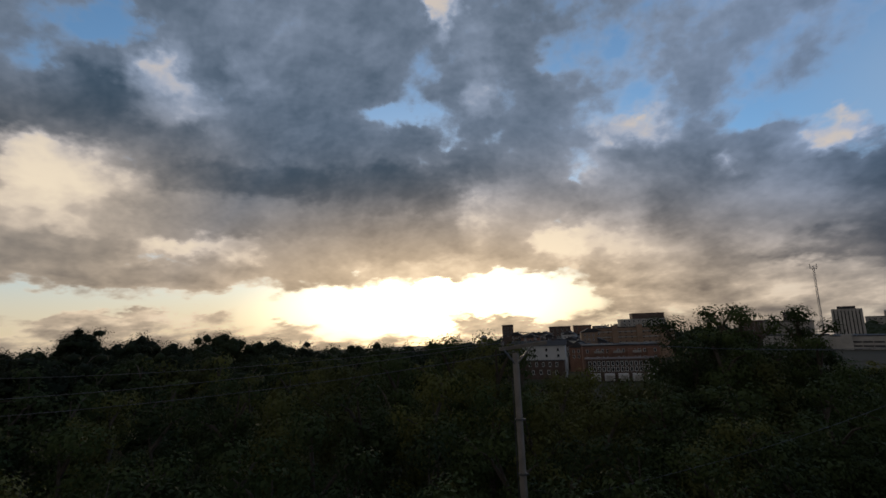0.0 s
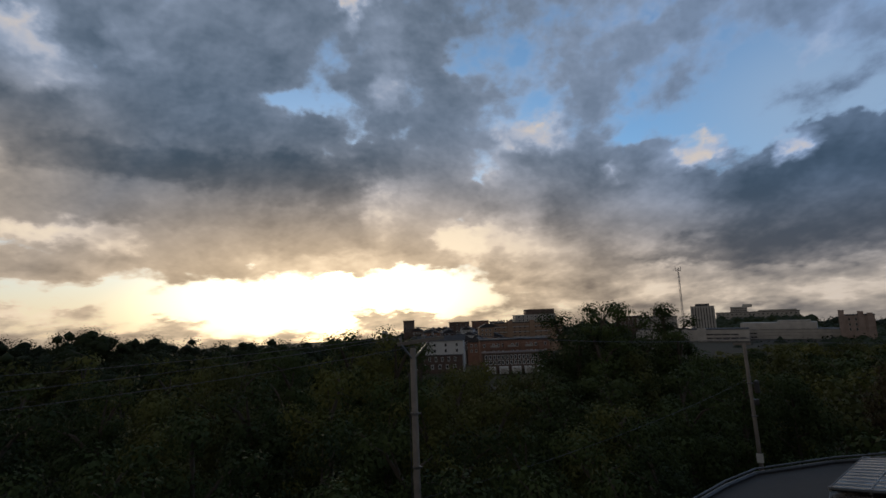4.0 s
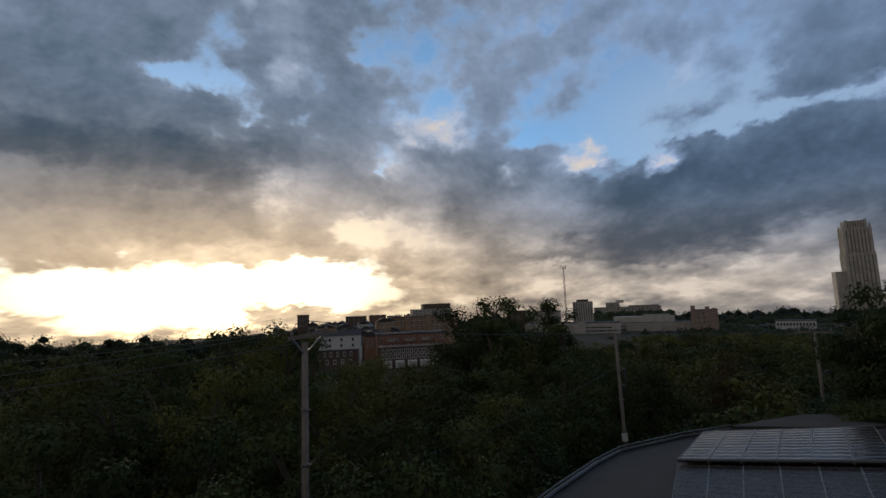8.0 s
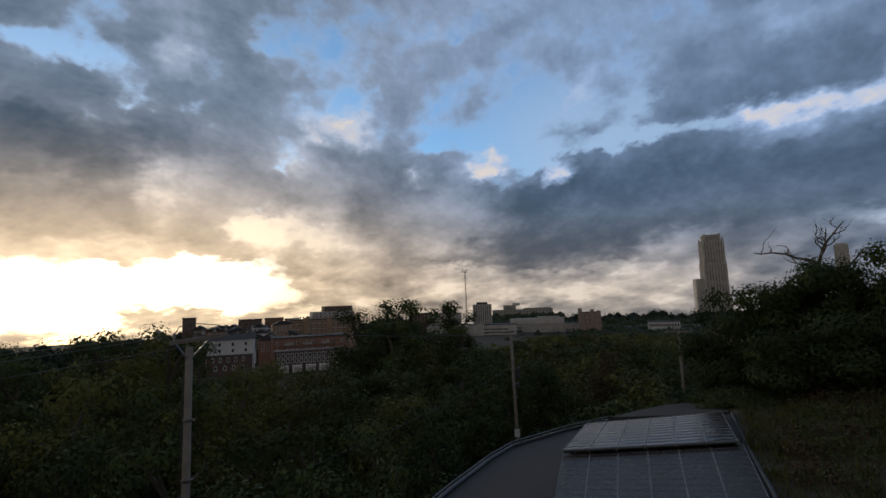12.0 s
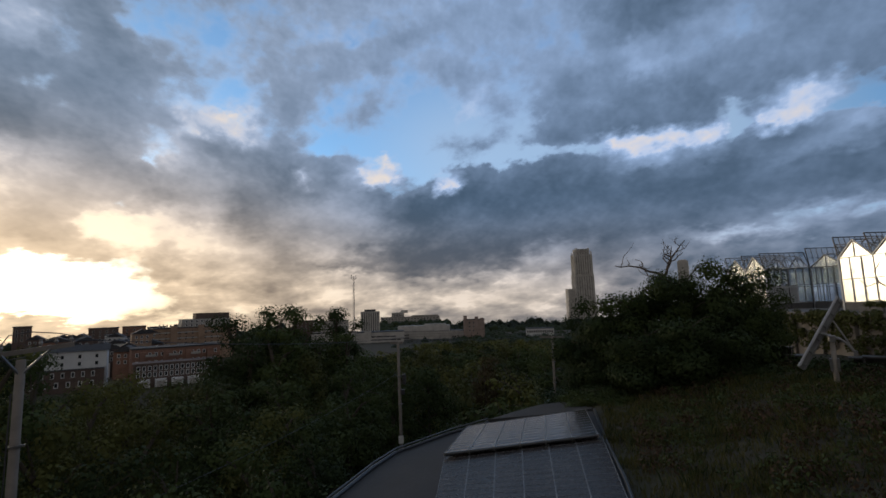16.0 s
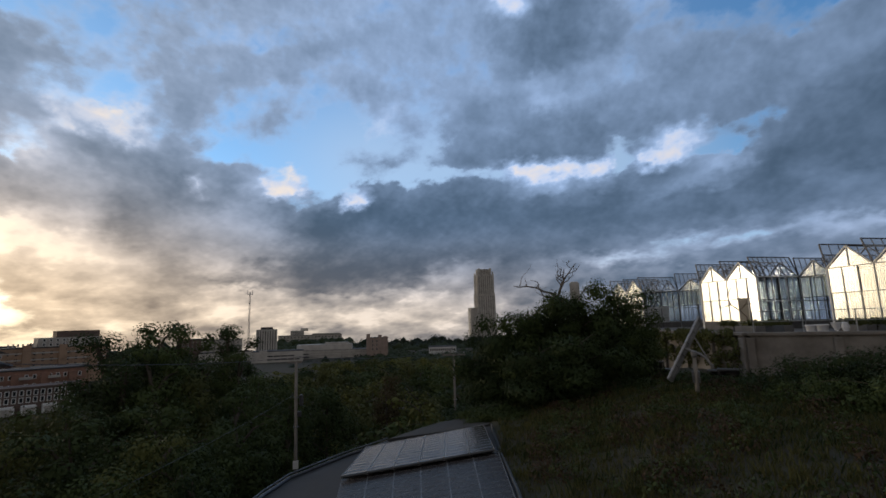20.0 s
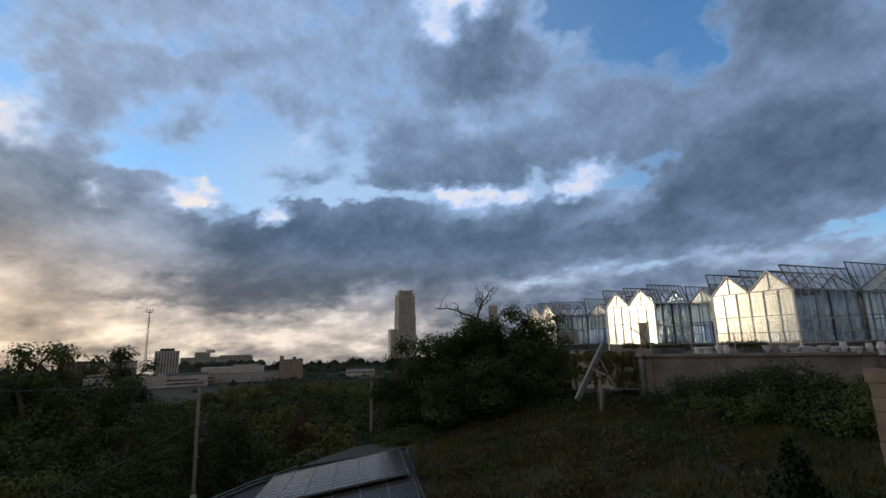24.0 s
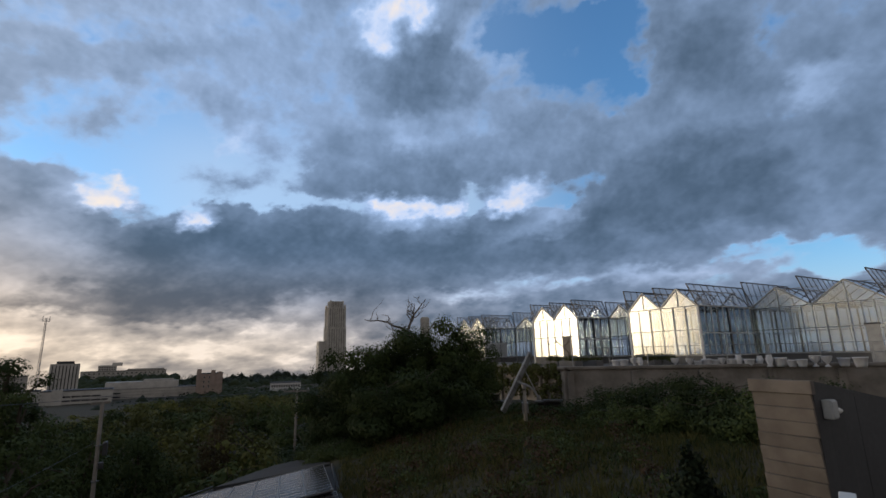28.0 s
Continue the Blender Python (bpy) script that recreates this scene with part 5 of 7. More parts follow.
for k, (half, z0, z1) in enumerate(STEPS):
    part("shaft", box(0, 0, (z0 + z1) / 2, half * 2, half * 2, z1 - z0), LIMESTONE, tower)
    n = 8
    for side in range(4):
        for i in range(n):
            x = -half + 1.6 + i * (2 * half - 3.2) / (n - 1)
            w = 2.2 if i in (0, n - 1) else 1.3
            ob = part("buttress", box(x, -half - 0.4, (z0 + z1) / 2 + (1.5 if i in (0, n - 1) else 0), w, 1.0, z1 - z0), LIMESTONE, tower)
            ob.rotation_euler = (0, 0, side * math.pi / 2)
            if i < n - 1:
                h = round((z1 - z0) * 0.9, 1)
                q = piece("pane", shared_box("pane", 0.9, 0.2, h, PANE_STONE), tower, 0, 0, 0)
                q.rotation_euler = (0, 0, side * math.pi / 2)
                q.location = Matrix.Rotation(side * math.pi / 2, 3, "Z") @ Vector((x + (half - 1.6) / (n - 1), -half, z0 + (z1 - z0) * 0.05))
for sx in (-1, 1):
    for sy in (-1, 1):
        part("pinnacle", tube([(sx * 15, sy * 15, up_to(5.5)), (sx * 15, sy * 15, up_to(5.75)), (sx * 15, sy * 15, up_to(5.95))], [1.8, 1.6, 0.2], 6), LIMESTONE, tower)
part("wing", box(-24.5, 2, up_to(1.7) / 2, 13, 26, up_to(1.7)), LIMESTONE, tower, "lower stone wing")
for i in range(4):
    part("buttress", box(-29.6 + i * 3.4, -11.4, up_to(1.7) / 2, 1.2, 1.0, up_to(1.7)), LIMESTONE, tower)
spire, hw, ht = building("tower_block", 74.75, 75.75, 620, 4.2, LIMESTONE, "slim pale tower half hidden behind a tree", 11, parapet=0)
for i in range(5):
    part("rib", box(-hw + i * hw / 2, -0.3, ht / 2, 0.9, 0.7, ht), LIMESTONE, spire)
part("roof", box(0, 5.5, ht + 0.8, hw * 1.6, 8, 1.6), LIMESTONE, spire)


def far_wood(name, az0, az1, d0, d1, crest, drop, size, count, seed, mat, label):
    """A far wooded ridge: crowns by the hundred in one mesh."""
    rng = np.random.default_rng(seed)
    clumps = []
    for i in range(420):
        az, k = rng.uniform(az0, az1), rng.uniform(0, 1)
        d = d0 + (d1 - d0) * k
        top = EYE + d * math.tan(radians(crest(az) - drop * (1 - k))) + rng.normal() * size * 0.22
        x, y = d * math.sin(radians(az)), d * math.cos(radians(az))
        clumps.append((x, y, top - size, size * rng.uniform(0.8, 1.4), size * rng.uniform(0.8, 1.4), size))
    v, f = leaf_cloud(rng, clumps, count, size * 0.16)
    return tagged(new(name, leaf_mesh(name, v, f, mat, inner_masses(rng, clumps, 0.78))), label, "wood", kind="stuff")


far_wood("far_wood", 44, 72, 640, 900, lambda a: -1.55 + 0.12 * math.sin(a * 1.3), 0.9, 12, 16000, 71, LEAF_FAR, "dark wooded ridge beyond the campus")
far_wood("valley_wood", 50, 72, 425, 640, lambda a: -2.2, 1.3, 10, 14000, 75, LEAF_FAR, "dark woods along the far side of the hollow")
far_wood("slope_wood", 50, 72, 320, 470, lambda a: -3.05, 0.8, 7, 14000, 78, LEAF_FAR, "dark woods on the near side of the far ridge")
far_wood("hill_wood", 2, 34, 380, 520, lambda a: ramp(a, (2, -2.2), (8, -1.6), (10, -1.15), (18, -1.1), (34, -1.3)), 2.6, 8, 9000, 72, LEAF_FAR, "dark trees between the hillside houses")
far_wood("campus_wood", 33, 52, 330, 420, lambda a: ramp(a, (33, -4.5), (40, -4.4), (45, -3.7), (52, -3.45)), 0.8, 7, 6000, 73, LEAF_FAR, "dark trees below the museum")
far_wood("ridge_wood", 40, 49, 600, 690, lambda a: -1.3, 0.9, 8, 4000, 74, LEAF_FAR, "trees below the hilltop offices")

# ---- utility poles and wires ----
POLE_WOOD = material("weathered_pole", (0.24, 0.21, 0.18), 0.85, second=(0.15, 0.13, 0.11), scale=2.5, fine=40, bump=0.4)
WIRE = material("wire", (0.10, 0.10, 0.11), 0.4, 0.5, bump=0.0)
CERAMIC = material("insulator_glaze", (0.30, 0.28, 0.27), 0.25, bump=0.0)
GALV = material("galvanised_steel", (0.26, 0.26, 0.27), 0.4, 0.9, scale=6, fine=40, bump=0.05)


def utility_pole(az, dist, top, label, arm_turn, big=True, lean=(0, 0)):
    p = polar(az, dist)
    tall, thick = EYE + dist * math.tan(radians(top)) - p.z, 1.0 if big else 0.82
    t = thing("utility_pole", pose(p.x, p.y, p.z - 0.3, lean[0], lean[1], -az), label, "utility pole", "line of poles")
    part("post", tube([(0, 0, 0), (0, 0, tall * 0.5), (0, 0, tall + 0.3)], [0.16 * thick, 0.135 * thick, 0.11 * thick], 14), POLE_WOOD, t, shade=True)
    for z in (tall - 2.05, tall - 3.9):
        part("band", tube([(0, 0, z), (0, 0, z + 0.07)], [0.145, 0.145], 14), GALV, t)
        part("bolt", box(0.17, -0.02, z + 0.03, 0.1, 0.05, 0.05), GALV, t)
    if big:
        c, s = math.cos(radians(arm_turn)), math.sin(radians(arm_turn))
        arm = box(0.3, 0, 0, 1.75, 0.10, 0.13, Matrix.Translation((0, 0, tall + 0.52)) @ Matrix.Rotation(radians(arm_turn), 4, "Z") @ Matrix.Rotation(radians(-6), 4, "Y"))
        part("crossarm", arm, POLE_WOOD, t)
        for k in (-1, 1):
            part("brace", tube([(0, -0.06, tall - 0.12), (k * 0.52 * c + 0.1, k * 0.52 * s - 0.06, tall + 0.5 + 0.05 * k)], [0.04, 0.035], 6), GALV, t)
        for k in (-0.45, 0.4, 0.75, 1.1):
            z = tall + 0.6 + 0.105 * k
            part("insulator", tube([(k * c, k * s, z), (k * c, k * s, z + 0.08), (k * c, k * s, z + 0.14), (k * c, k * s, z + 0.2)], [0.025, 0.06, 0.035, 0.055], 8), CERAMIC, t)
        part("jumper_wire", tube([(-0.45 * c, -0.45 * s, tall + 0.72), (-0.3 * c, -0.3 * s, tall + 0.98), (0.15 * c, 0.15 * s, tall + 1.06), (0.8 * c, 0.8 * s, tall + 0.98), (1.1 * c, 1.1 * s, tall + 0.9)], [0.014] * 5, 4), WIRE, t)
        part("ground_wire", tube([(-0.19, -0.05, 0.2), (-0.2, -0.05, tall * 0.5), (-0.16, -0.05, tall - 0.6)], [0.02] * 3, 4), WIRE, t)
    return t, p, tall


pole_a, PA, HA = utility_pole(7.96, 18.0, -3.75, "weathered grey wooden utility pole with a crossarm and insulators", 8)
pole_b, PB, HB = utility_pole(43.4, 34.0, -4.0, "slim wooden utility pole with a transformer and notice", 0, big=False, lean=(0, -0.8))
pole_c, PC, HC = utility_pole(61.0, 46.0, -3.75, "slim wooden utility pole behind the solar roof", 0, big=False)
z_sign = EYE + 34 * math.tan(radians(-14.35)) - PB.z + 0.15
part("notice", box(0, -0.18, z_sign, 0.34, 0.03, 0.5), TRIM_WHITE, pole_b, "pale notice board")
part("meter_box", box(0.22, -0.06, z_sign + 3.1, 0.26, 0.2, 0.34, bevel=0.03), WIRE, pole_b, "grey meter box")
part("transformer", tube([(0.34, -0.05, z_sign + 3.6), (0.34, -0.05, z_sign + 3.66), (0.34, -0.05, z_sign + 4.25), (0.34, -0.05, z_sign + 4.32)], [0.10, 0.13, 0.13, 0.08], 12), WIRE, pole_b)
part("crossarm", box(-0.1, 0, HB + 0.25, 0.9, 0.1, 0.12), POLE_WOOD, pole_b)
part("crossarm", box(0, 0, HC + 0.22, 2.2, 0.12, 0.14), POLE_WOOD, pole_c)
for k in (-0.95, -0.3, 0.95):
    part("insulator", tube([(k, 0, HC + 0.28), (k, 0, HC + 0.38), (k, 0, HC + 0.5)], [0.03, 0.07, 0.04], 7), CERAMIC, pole_c)


def span(a, b, sag, radius, label):
    """A wire hanging between two places."""
    a, b = Vector(a), Vector(b)
    pts = [a.lerp(b, k / 24) - Vector((0, 0, sag * 4 * (k / 24) * (1 - k / 24))) for k in range(25)]
    o = part("overhead_wire", tube(pts, [radius] * 25, 5), WIRE)
    return tagged(o, label, "wire", "overhead wires")


TOP_A = PA + Vector((0, 0, HA + 0.42))
span(TOP_A + Vector((-0.9, 0, 0)), polar(-55, 34, EYE - 1.0), 0.55, 0.011, "dark overhead wire running from pole to pole")
span(TOP_A + Vector((-0.3, 0, 0.0)), polar(-55, 28, EYE - 1.9), 0.45, 0.012, "dark overhead wire running from pole to pole")
span(TOP_A + Vector((0.1, 0, -0.35)), polar(-55, 27, EYE - 2.45), 0.45, 0.012, "dark overhead wire running from pole to pole")
span(TOP_A + Vector((1.0, 0, 0.1)), PB + Vector((0.3, 0, HB + 0.3)), 0.3, 0.012, "thin overhead wire between two poles")
span(PB + Vector((-0.3, 0, HB + 0.3)), PC + Vector((0, 0, HC + 0.4)), 0.4, 0.014, "thin overhead wire between two poles")
span(PB + Vector((0, 0, z_sign + 4.2)), polar(-30, 16, EYE - 6.1), 0.9, 0.010, "slack service cable across the slope")

# ---- terrace, retaining wall, greenhouses ----
WALL_CONCRETE = material("stained_concrete", (0.30, 0.27, 0.24), 0.9, second=(0.14, 0.12, 0.10), scale=0.7, fine=9, bump=0.4, stain=0.5)
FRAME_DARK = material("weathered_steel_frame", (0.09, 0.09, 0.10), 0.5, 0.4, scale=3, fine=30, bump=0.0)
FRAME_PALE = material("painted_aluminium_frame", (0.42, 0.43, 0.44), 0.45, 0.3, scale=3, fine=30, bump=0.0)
FRAME_WHITE = material("white_painted_bars", (0.72, 0.73, 0.74), 0.5, scale=3, fine=30, bump=0.0, stain=0.15)
KNEE = material("grey_base_wall", (0.16, 0.155, 0.15), 0.85, scale=1.2, fine=12, bump=0.2)
DOOR_DARK = material("dark_door", (0.07, 0.065, 0.06), 0.5, scale=2, fine=20, bump=0.05)
POT_WHITE = material("white_stoneware", (0.72, 0.72, 0.74), 0.5, scale=4, fine=20, bump=0.05, stain=0.12)


def glass_material(name, gloss, tint, rough, edge=1.0):
    """Greenhouse glass: part mirror, part see-through; old panes wave a little."""
    m = bpy.data.materials.new(name)
    m.use_nodes = True
    n = Net(m.node_tree)
    t = m.node_tree
    t.nodes.remove(t.nodes["Principled BSDF"])
    v = n.node("ShaderNodeTexCoord").outputs["Object"]
    gl, tr, mx = n.node("ShaderNodeBsdfGlossy"), n.node("ShaderNodeBsdfTransparent"), n.node("ShaderNodeMixShader")
    gl.inputs["Roughness"].default_value = rough
    gl.inputs["Color"].default_value = (0.95, 0.95, 0.95, 1)
    tr.inputs["Color"].default_value = (*tint, 1)
    p = n.node("ShaderNodeBump")
    p.inputs["Strength"].default_value = 0.12
    p.inputs["Distance"].default_value = 0.05
    n.put(p.inputs["Height"], n.noise(v, 0.9, 3, 0.5))
    t.links.new(p.outputs[0], gl.inputs["Normal"])
    dirt = n.noise(v, 1.7, 5, 0.6)
    fres = n.node("ShaderNodeFresnel")
    fres.inputs["IOR"].default_value = 1.5
    n.put(mx.inputs[0], n.math("ADD", n.math("ADD", gloss, n.math("MULTIPLY", fres.outputs[0], edge)), n.math("MULTIPLY", n.math("SUBTRACT", dirt, 0.5), 0.12), clamp=True))
    t.links.new(tr.outputs[0], mx.inputs[1])
    t.links.new(gl.outputs[0], mx.inputs[2])
    t.links.new(mx.outputs[0], t.nodes["Material Output"].inputs["Surface"])
    return m


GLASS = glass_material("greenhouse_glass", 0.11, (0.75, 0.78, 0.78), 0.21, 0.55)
# the side's darker tint holds the shade of the dim interior behind it
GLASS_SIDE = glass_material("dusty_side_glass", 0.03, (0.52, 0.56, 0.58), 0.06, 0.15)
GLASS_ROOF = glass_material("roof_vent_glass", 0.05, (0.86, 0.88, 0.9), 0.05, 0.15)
WHITEWASH = material("pale_panel", (0.50, 0.52, 0.53), 0.6, scale=1.2, fine=10, bump=0.0, stain=0.25)

TERRACE_Z = 10.85

EDGE = [(47, 10.5), (39.5, 6.0), (28.2, -1.0), (28.4, -11.0), (27.0, -19.5), (25.5, -30)]


def terrace():
    outer = [(x + 46, y - 10) for x, y in EDGE]
    bm = bmesh.new()
    tops = [bm.verts.new((x, y, TERRACE_Z)) for x, y in EDGE] + [bm.verts.new((x, y, TERRACE_Z)) for x, y in outer[::-1]]
    bm.faces.new(tops)
    made = bmesh.ops.extrude_face_region(bm, geom=bm.faces[:])["geom"]
    bmesh.ops.translate(bm, vec=(0, 0, -26), verts=[v for v in made if isinstance(v, bmesh.types.BMVert)])
    bmesh.ops.recalc_face_normals(bm, faces=bm.faces[:])
    tagged(part("terrace", bm, KNEE), "grey paved terrace carrying the greenhouses", "terrace", kind="structure")
    for i, (a, b) in enumerate(zip(EDGE, EDGE[1:])):
        a, b = Vector((*a, 0)), Vector((*b, 0))
        w = thing("retaining_wall_%d" % (i + 1), Matrix.Translation((*((a + b) / 2).xy, TERRACE_Z - 4.0)) @ Matrix.Rotation(math.atan2(b.y - a.y, b.x - a.x), 4, "Z"), "stained grey concrete retaining wall below the terrace", "wall", kind="structure")
        long = (b - a).length
        n = max(2, int(long / 2.6))
        for k in range(n):
            o = part("panel", box(-long / 2 + long * (k + 0.5) / n, -0.16, 2.0, long / n - 0.03, 0.3, 4.0, bevel=0.02), WALL_CONCRETE, w)
        part("coping", box(0, -0.18, 4.08, long + 0.2, 0.5, 0.16, bevel=0.02), WALL_CONCRETE, w)
        for k in range(n + 1):
            part("pilaster", box(-long / 2 + long * k / n, -0.38, 1.95, 0.34, 0.18, 3.9, bevel=0.02), WALL_CONCRETE, w)


terrace()


def bars(bm, pairs, r):
    for a, b in pairs:
        a, b = Vector(a), Vector(b)
        d = b - a
        m = Matrix.Translation((a + b) / 2) @ d.to_track_quat("Z", "Y").to_matrix().to_4x4()
        add_box(bm, 0, 0, 0, r, r, d.length, m)


def pane_mesh(name, corners, mat):
    """A thin pane with its own thickness, through corners in order."""
    c = [Vector(p) for p in corners]
    n = (c[1] - c[0]).cross(c[2] - c[0]).normalized() * 0.006
    k = len(c)
    faces = [tuple(range(k)), tuple(range(2 * k - 1, k - 1, -1))] + [(i, k + i, k + (i + 1) % k, (i + 1) % k) for i in range(k)]
    me = bpy.data.meshes.new(name)
    me.from_pydata([tuple(p + n) for p in c] + [tuple(p - n) for p in c], [], faces)
    me.materials.append(mat)
    return me


def greenhouse(corner, gables, gable_w, deep, eave, label, door=None, pale_low=False, tilt=(80, 72, 68), rise=1.15, clear_low=False):
    """A glasshouse whose glazed gable front ends at its right-hand corner; roof sashes stand open on the gutters."""
    w = gables * gable_w
    ex, ey = Vector((math.sin(radians(227)), math.cos(radians(227)), 0)), Vector((math.sin(radians(137)), math.cos(radians(137)), 0))
    o = Vector(corner) - ex * w
    m = Matrix(((ex.x, ey.x, 0, o.x), (ex.y, ey.y, 0, o.y), (0, 0, 1, TERRACE_Z), (0, 0, 0, 1)))
    t = thing("greenhouse", m, label, "greenhouse", "greenhouses on the terrace")
    H, base = eave - TERRACE_Z, 0.55
    part("knee_wall", box(w / 2, 0.1, base / 2, w, 0.2, base), KNEE, t)
    part("knee_wall", box(w - 0.1, deep / 2 + 0.1, base / 2, 0.2, deep - 0.2, base), KNEE, t)
    part("knee_wall", box(w / 2, deep - 0.1, base / 2, w - 0.5, 0.2, base), KNEE, t)
    part("knee_wall", box(0.1, deep / 2 + 0.1, base / 2, 0.2, deep - 0.5, base), KNEE, t)

    def front(y, mat, frame_mat, group):
        cols = 3 * gables * (2 if gable_w > 2.9 else 1)
        cw = w / cols
        rows = [base, base + (H - base) * 0.52, H]
        for i in range(cols):
            x0, x1 = i * cw, (i + 1) * cw
            for z0, z1 in zip(rows, rows[1:]):
                if door and door[0] == group and z0 == base and door[1] == i:
                    continue
                q = new("pane", pane_mesh("pane", ((x0, y, z0), (x1, y, z0), (x1, y, z1), (x0, y, z1)), GLASS_ROOF if clear_low and z0 == base else mat))
                q.parent = t
                q.rotation_euler = (random.uniform(-0.004, 0.004), 0, random.uniform(-0.006, 0.006))
        bm = bmesh.new()
        for i in range(cols + 1):
            x = min(w - 0.02, max(0.02, i * cw))
            bars(bm, [((x, y - 0.03, base), (x, y - 0.03, H))], 0.045)
        bars(bm, [((0, y - 0.03, z), (w, y - 0.03, z)) for z in (base + 0.02, rows[1], H)], 0.05)
        for g in range(gables):
            x0, xm, x1 = g * gable_w, (g + 0.5) * gable_w, (g + 1) * gable_w
            for a, b in ((x0, xm), (xm, x1)):
                za, zb = (H, H + rise) if a == x0 else (H + rise, H)
                q = new("pane", pane_mesh("gable_pane", [p for p in ((a, y, H + 0.003), (b, y, H + 0.003), (b, y, max(zb, H + 0.01)), (a, y, max(za, H + 0.01)))], mat))
                q.parent = t
                bars(bm, [((a, y - 0.03, za), (b, y - 0.03, zb))], 0.08)
            bars(bm, [((xm, y - 0.03, H), (xm, y - 0.03, H + rise))], 0.04)
        part("front_frame", bm, frame_mat, t)

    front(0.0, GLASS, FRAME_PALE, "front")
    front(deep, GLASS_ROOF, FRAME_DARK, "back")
    # long sides
    n = max(6, int(deep / 0.62))
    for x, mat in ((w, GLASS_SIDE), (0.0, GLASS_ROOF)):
        bm = bmesh.new()
        for i in range(n):
            y0, y1 = deep * i / n, deep * (i + 1) / n
            lowest = base
            if pale_low and x == w and i < n * 0.6:
                lowest = base + (H - base) * 0.5
                part("pale_panel", box(w, (y0 + y1) / 2, (base + lowest) / 2, 0.03, y1 - y0, lowest - base), WHITEWASH, t)
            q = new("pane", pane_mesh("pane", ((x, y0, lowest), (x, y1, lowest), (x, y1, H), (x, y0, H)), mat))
            q.parent = t
            bars(bm, [((x + 0.03, y0, base), (x + 0.03, y0, H))], 0.055 if i % 2 == 0 else 0.035)
        bars(bm, [((x + 0.03, 0, z), (x + 0.03, deep, z)) for z in (base, base + (H - base) * 0.45, H)], 0.06)
        bars(bm, [((x, 0.0, 0.0), (x, 0.0, H)), ((x, deep, 0.0), (x, deep, H))], 0.11)
        part("side_frame", bm, FRAME_WHITE, t)
    # trusses, gutters and ridges
    bm = bmesh.new()
    for g in range(gables + 1):
        x = g * gable_w
        bars(bm, [((x, 0, H), (x, deep, H))], 0.10)
    for g in range(gables):
        xm = (g + 0.5) * gable_w
        bars(bm, [((xm, 0, H + rise), (xm, deep, H + rise))], 0.06)
        for k in range(1, 5):
            y = deep * k / 4 - 0.05
            bars(bm, [((g * gable_w, y, H), (xm, y, H + rise)), ((xm, y, H + rise), ((g + 1) * gable_w, y, H)), ((g * gable_w, y, H), ((g + 1) * gable_w, y, H))], 0.05)
    for g in range(gables + 1):
        for k in (2, 4):
            bars(bm, [((g * gable_w, deep * k / 4 - 0.05, 0), (g * gable_w, deep * k / 4 - 0.05, H))], 0.09)
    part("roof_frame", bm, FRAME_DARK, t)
    # open roof sashes
    slope = math.hypot(gable_w / 2, rise) * 0.85
    for g in range(gables + 1):
        a = radians(tilt[min(g, len(tilt) - 1)] if g < gables else tilt[-1])
        dx, dz = -math.cos(a) * slope, math.sin(a) * slope
        x = g * gable_w
        sash = part("roof_sash", box(x + dx, deep / 2, H + 0.06 + dz, 0.06, deep, 0.06), FRAME_DARK, t, "raised roof sash")
        bm = bmesh.new()
        m_ = 9
        for i in range(m_ + 1):
            y = deep * i / m_
            bars(bm, [((x, y, H + 0.06), (x + dx, y, H + 0.06 + dz))], 0.06 if i in (0, m_) else 0.03)
        bars(bm, [((x + dx * 0.5, 0, H + 0.06 + dz * 0.5), (x + dx * 0.5, deep, H + 0.06 + dz * 0.5))], 0.025)
        part("sash_frame", bm, FRAME_DARK, sash)
        q = new("pane", pane_mesh("sash_pane", ((x, 0, H + 0.08), (x, deep, H + 0.08), (x + dx, deep, H + 0.05 + dz), (x + dx, 0, H + 0.05 + dz)), GLASS_ROOF))
        q.parent = sash
        for k in (0.3, 0.75):
            xm = (g - 0.5 if g else 0.5) * gable_w
            bm = bmesh.new()
            bars(bm, [((xm, deep * k, H + rise), (x + dx * 0.7, deep * k + 0.5, H + 0.06 + dz * 0.7))], 0.04)
            part("sash_strut", bm, FRAME_PALE, sash)
    if door:
        cw = w / (3 * gables * (2 if gable_w > 2.9 else 1))
        d = part("door", box((door[1] + 0.5) * cw, -0.02, 1.05, cw * 1.02, 0.06, 2.1), door[2], t)
        part("door_frame", box((door[1] + 0.5) * cw, -0.04, 2.14, cw * 1.2, 0.1, 0.09), FRAME_DARK, d)
    return t


random.seed(9)
C2 = polar(105.7, 33, 0).xy
C1 = polar(93.25, 39, 0).xy
C0 = polar(82.5, 51, 0).xy
C3 = (30.0 - 0.731 * 2.6, -18.9 - 0.682 * 2.6)


def annex(corner, az_a, az_b):
    """Depth of the side and the set-back gable front beside it, between two bearings from the shelf."""
    eye = Vector((0.15, -0.04))
    c = Vector(corner) - eye
    ex, ey = Vector((math.sin(radians(227)), math.cos(radians(227)))), Vector((math.sin(radians(137)), math.cos(radians(137))))

    def reach(start, way, az):
        n = Vector((math.cos(radians(az)), -math.sin(radians(az))))
        return -start.dot(n) / way.dot(n)
    deep = reach(c, ey, az_a)
    q = c + ey * deep
    w = reach(q, ex, az_b)
    return deep, w, q + ex * w + eye


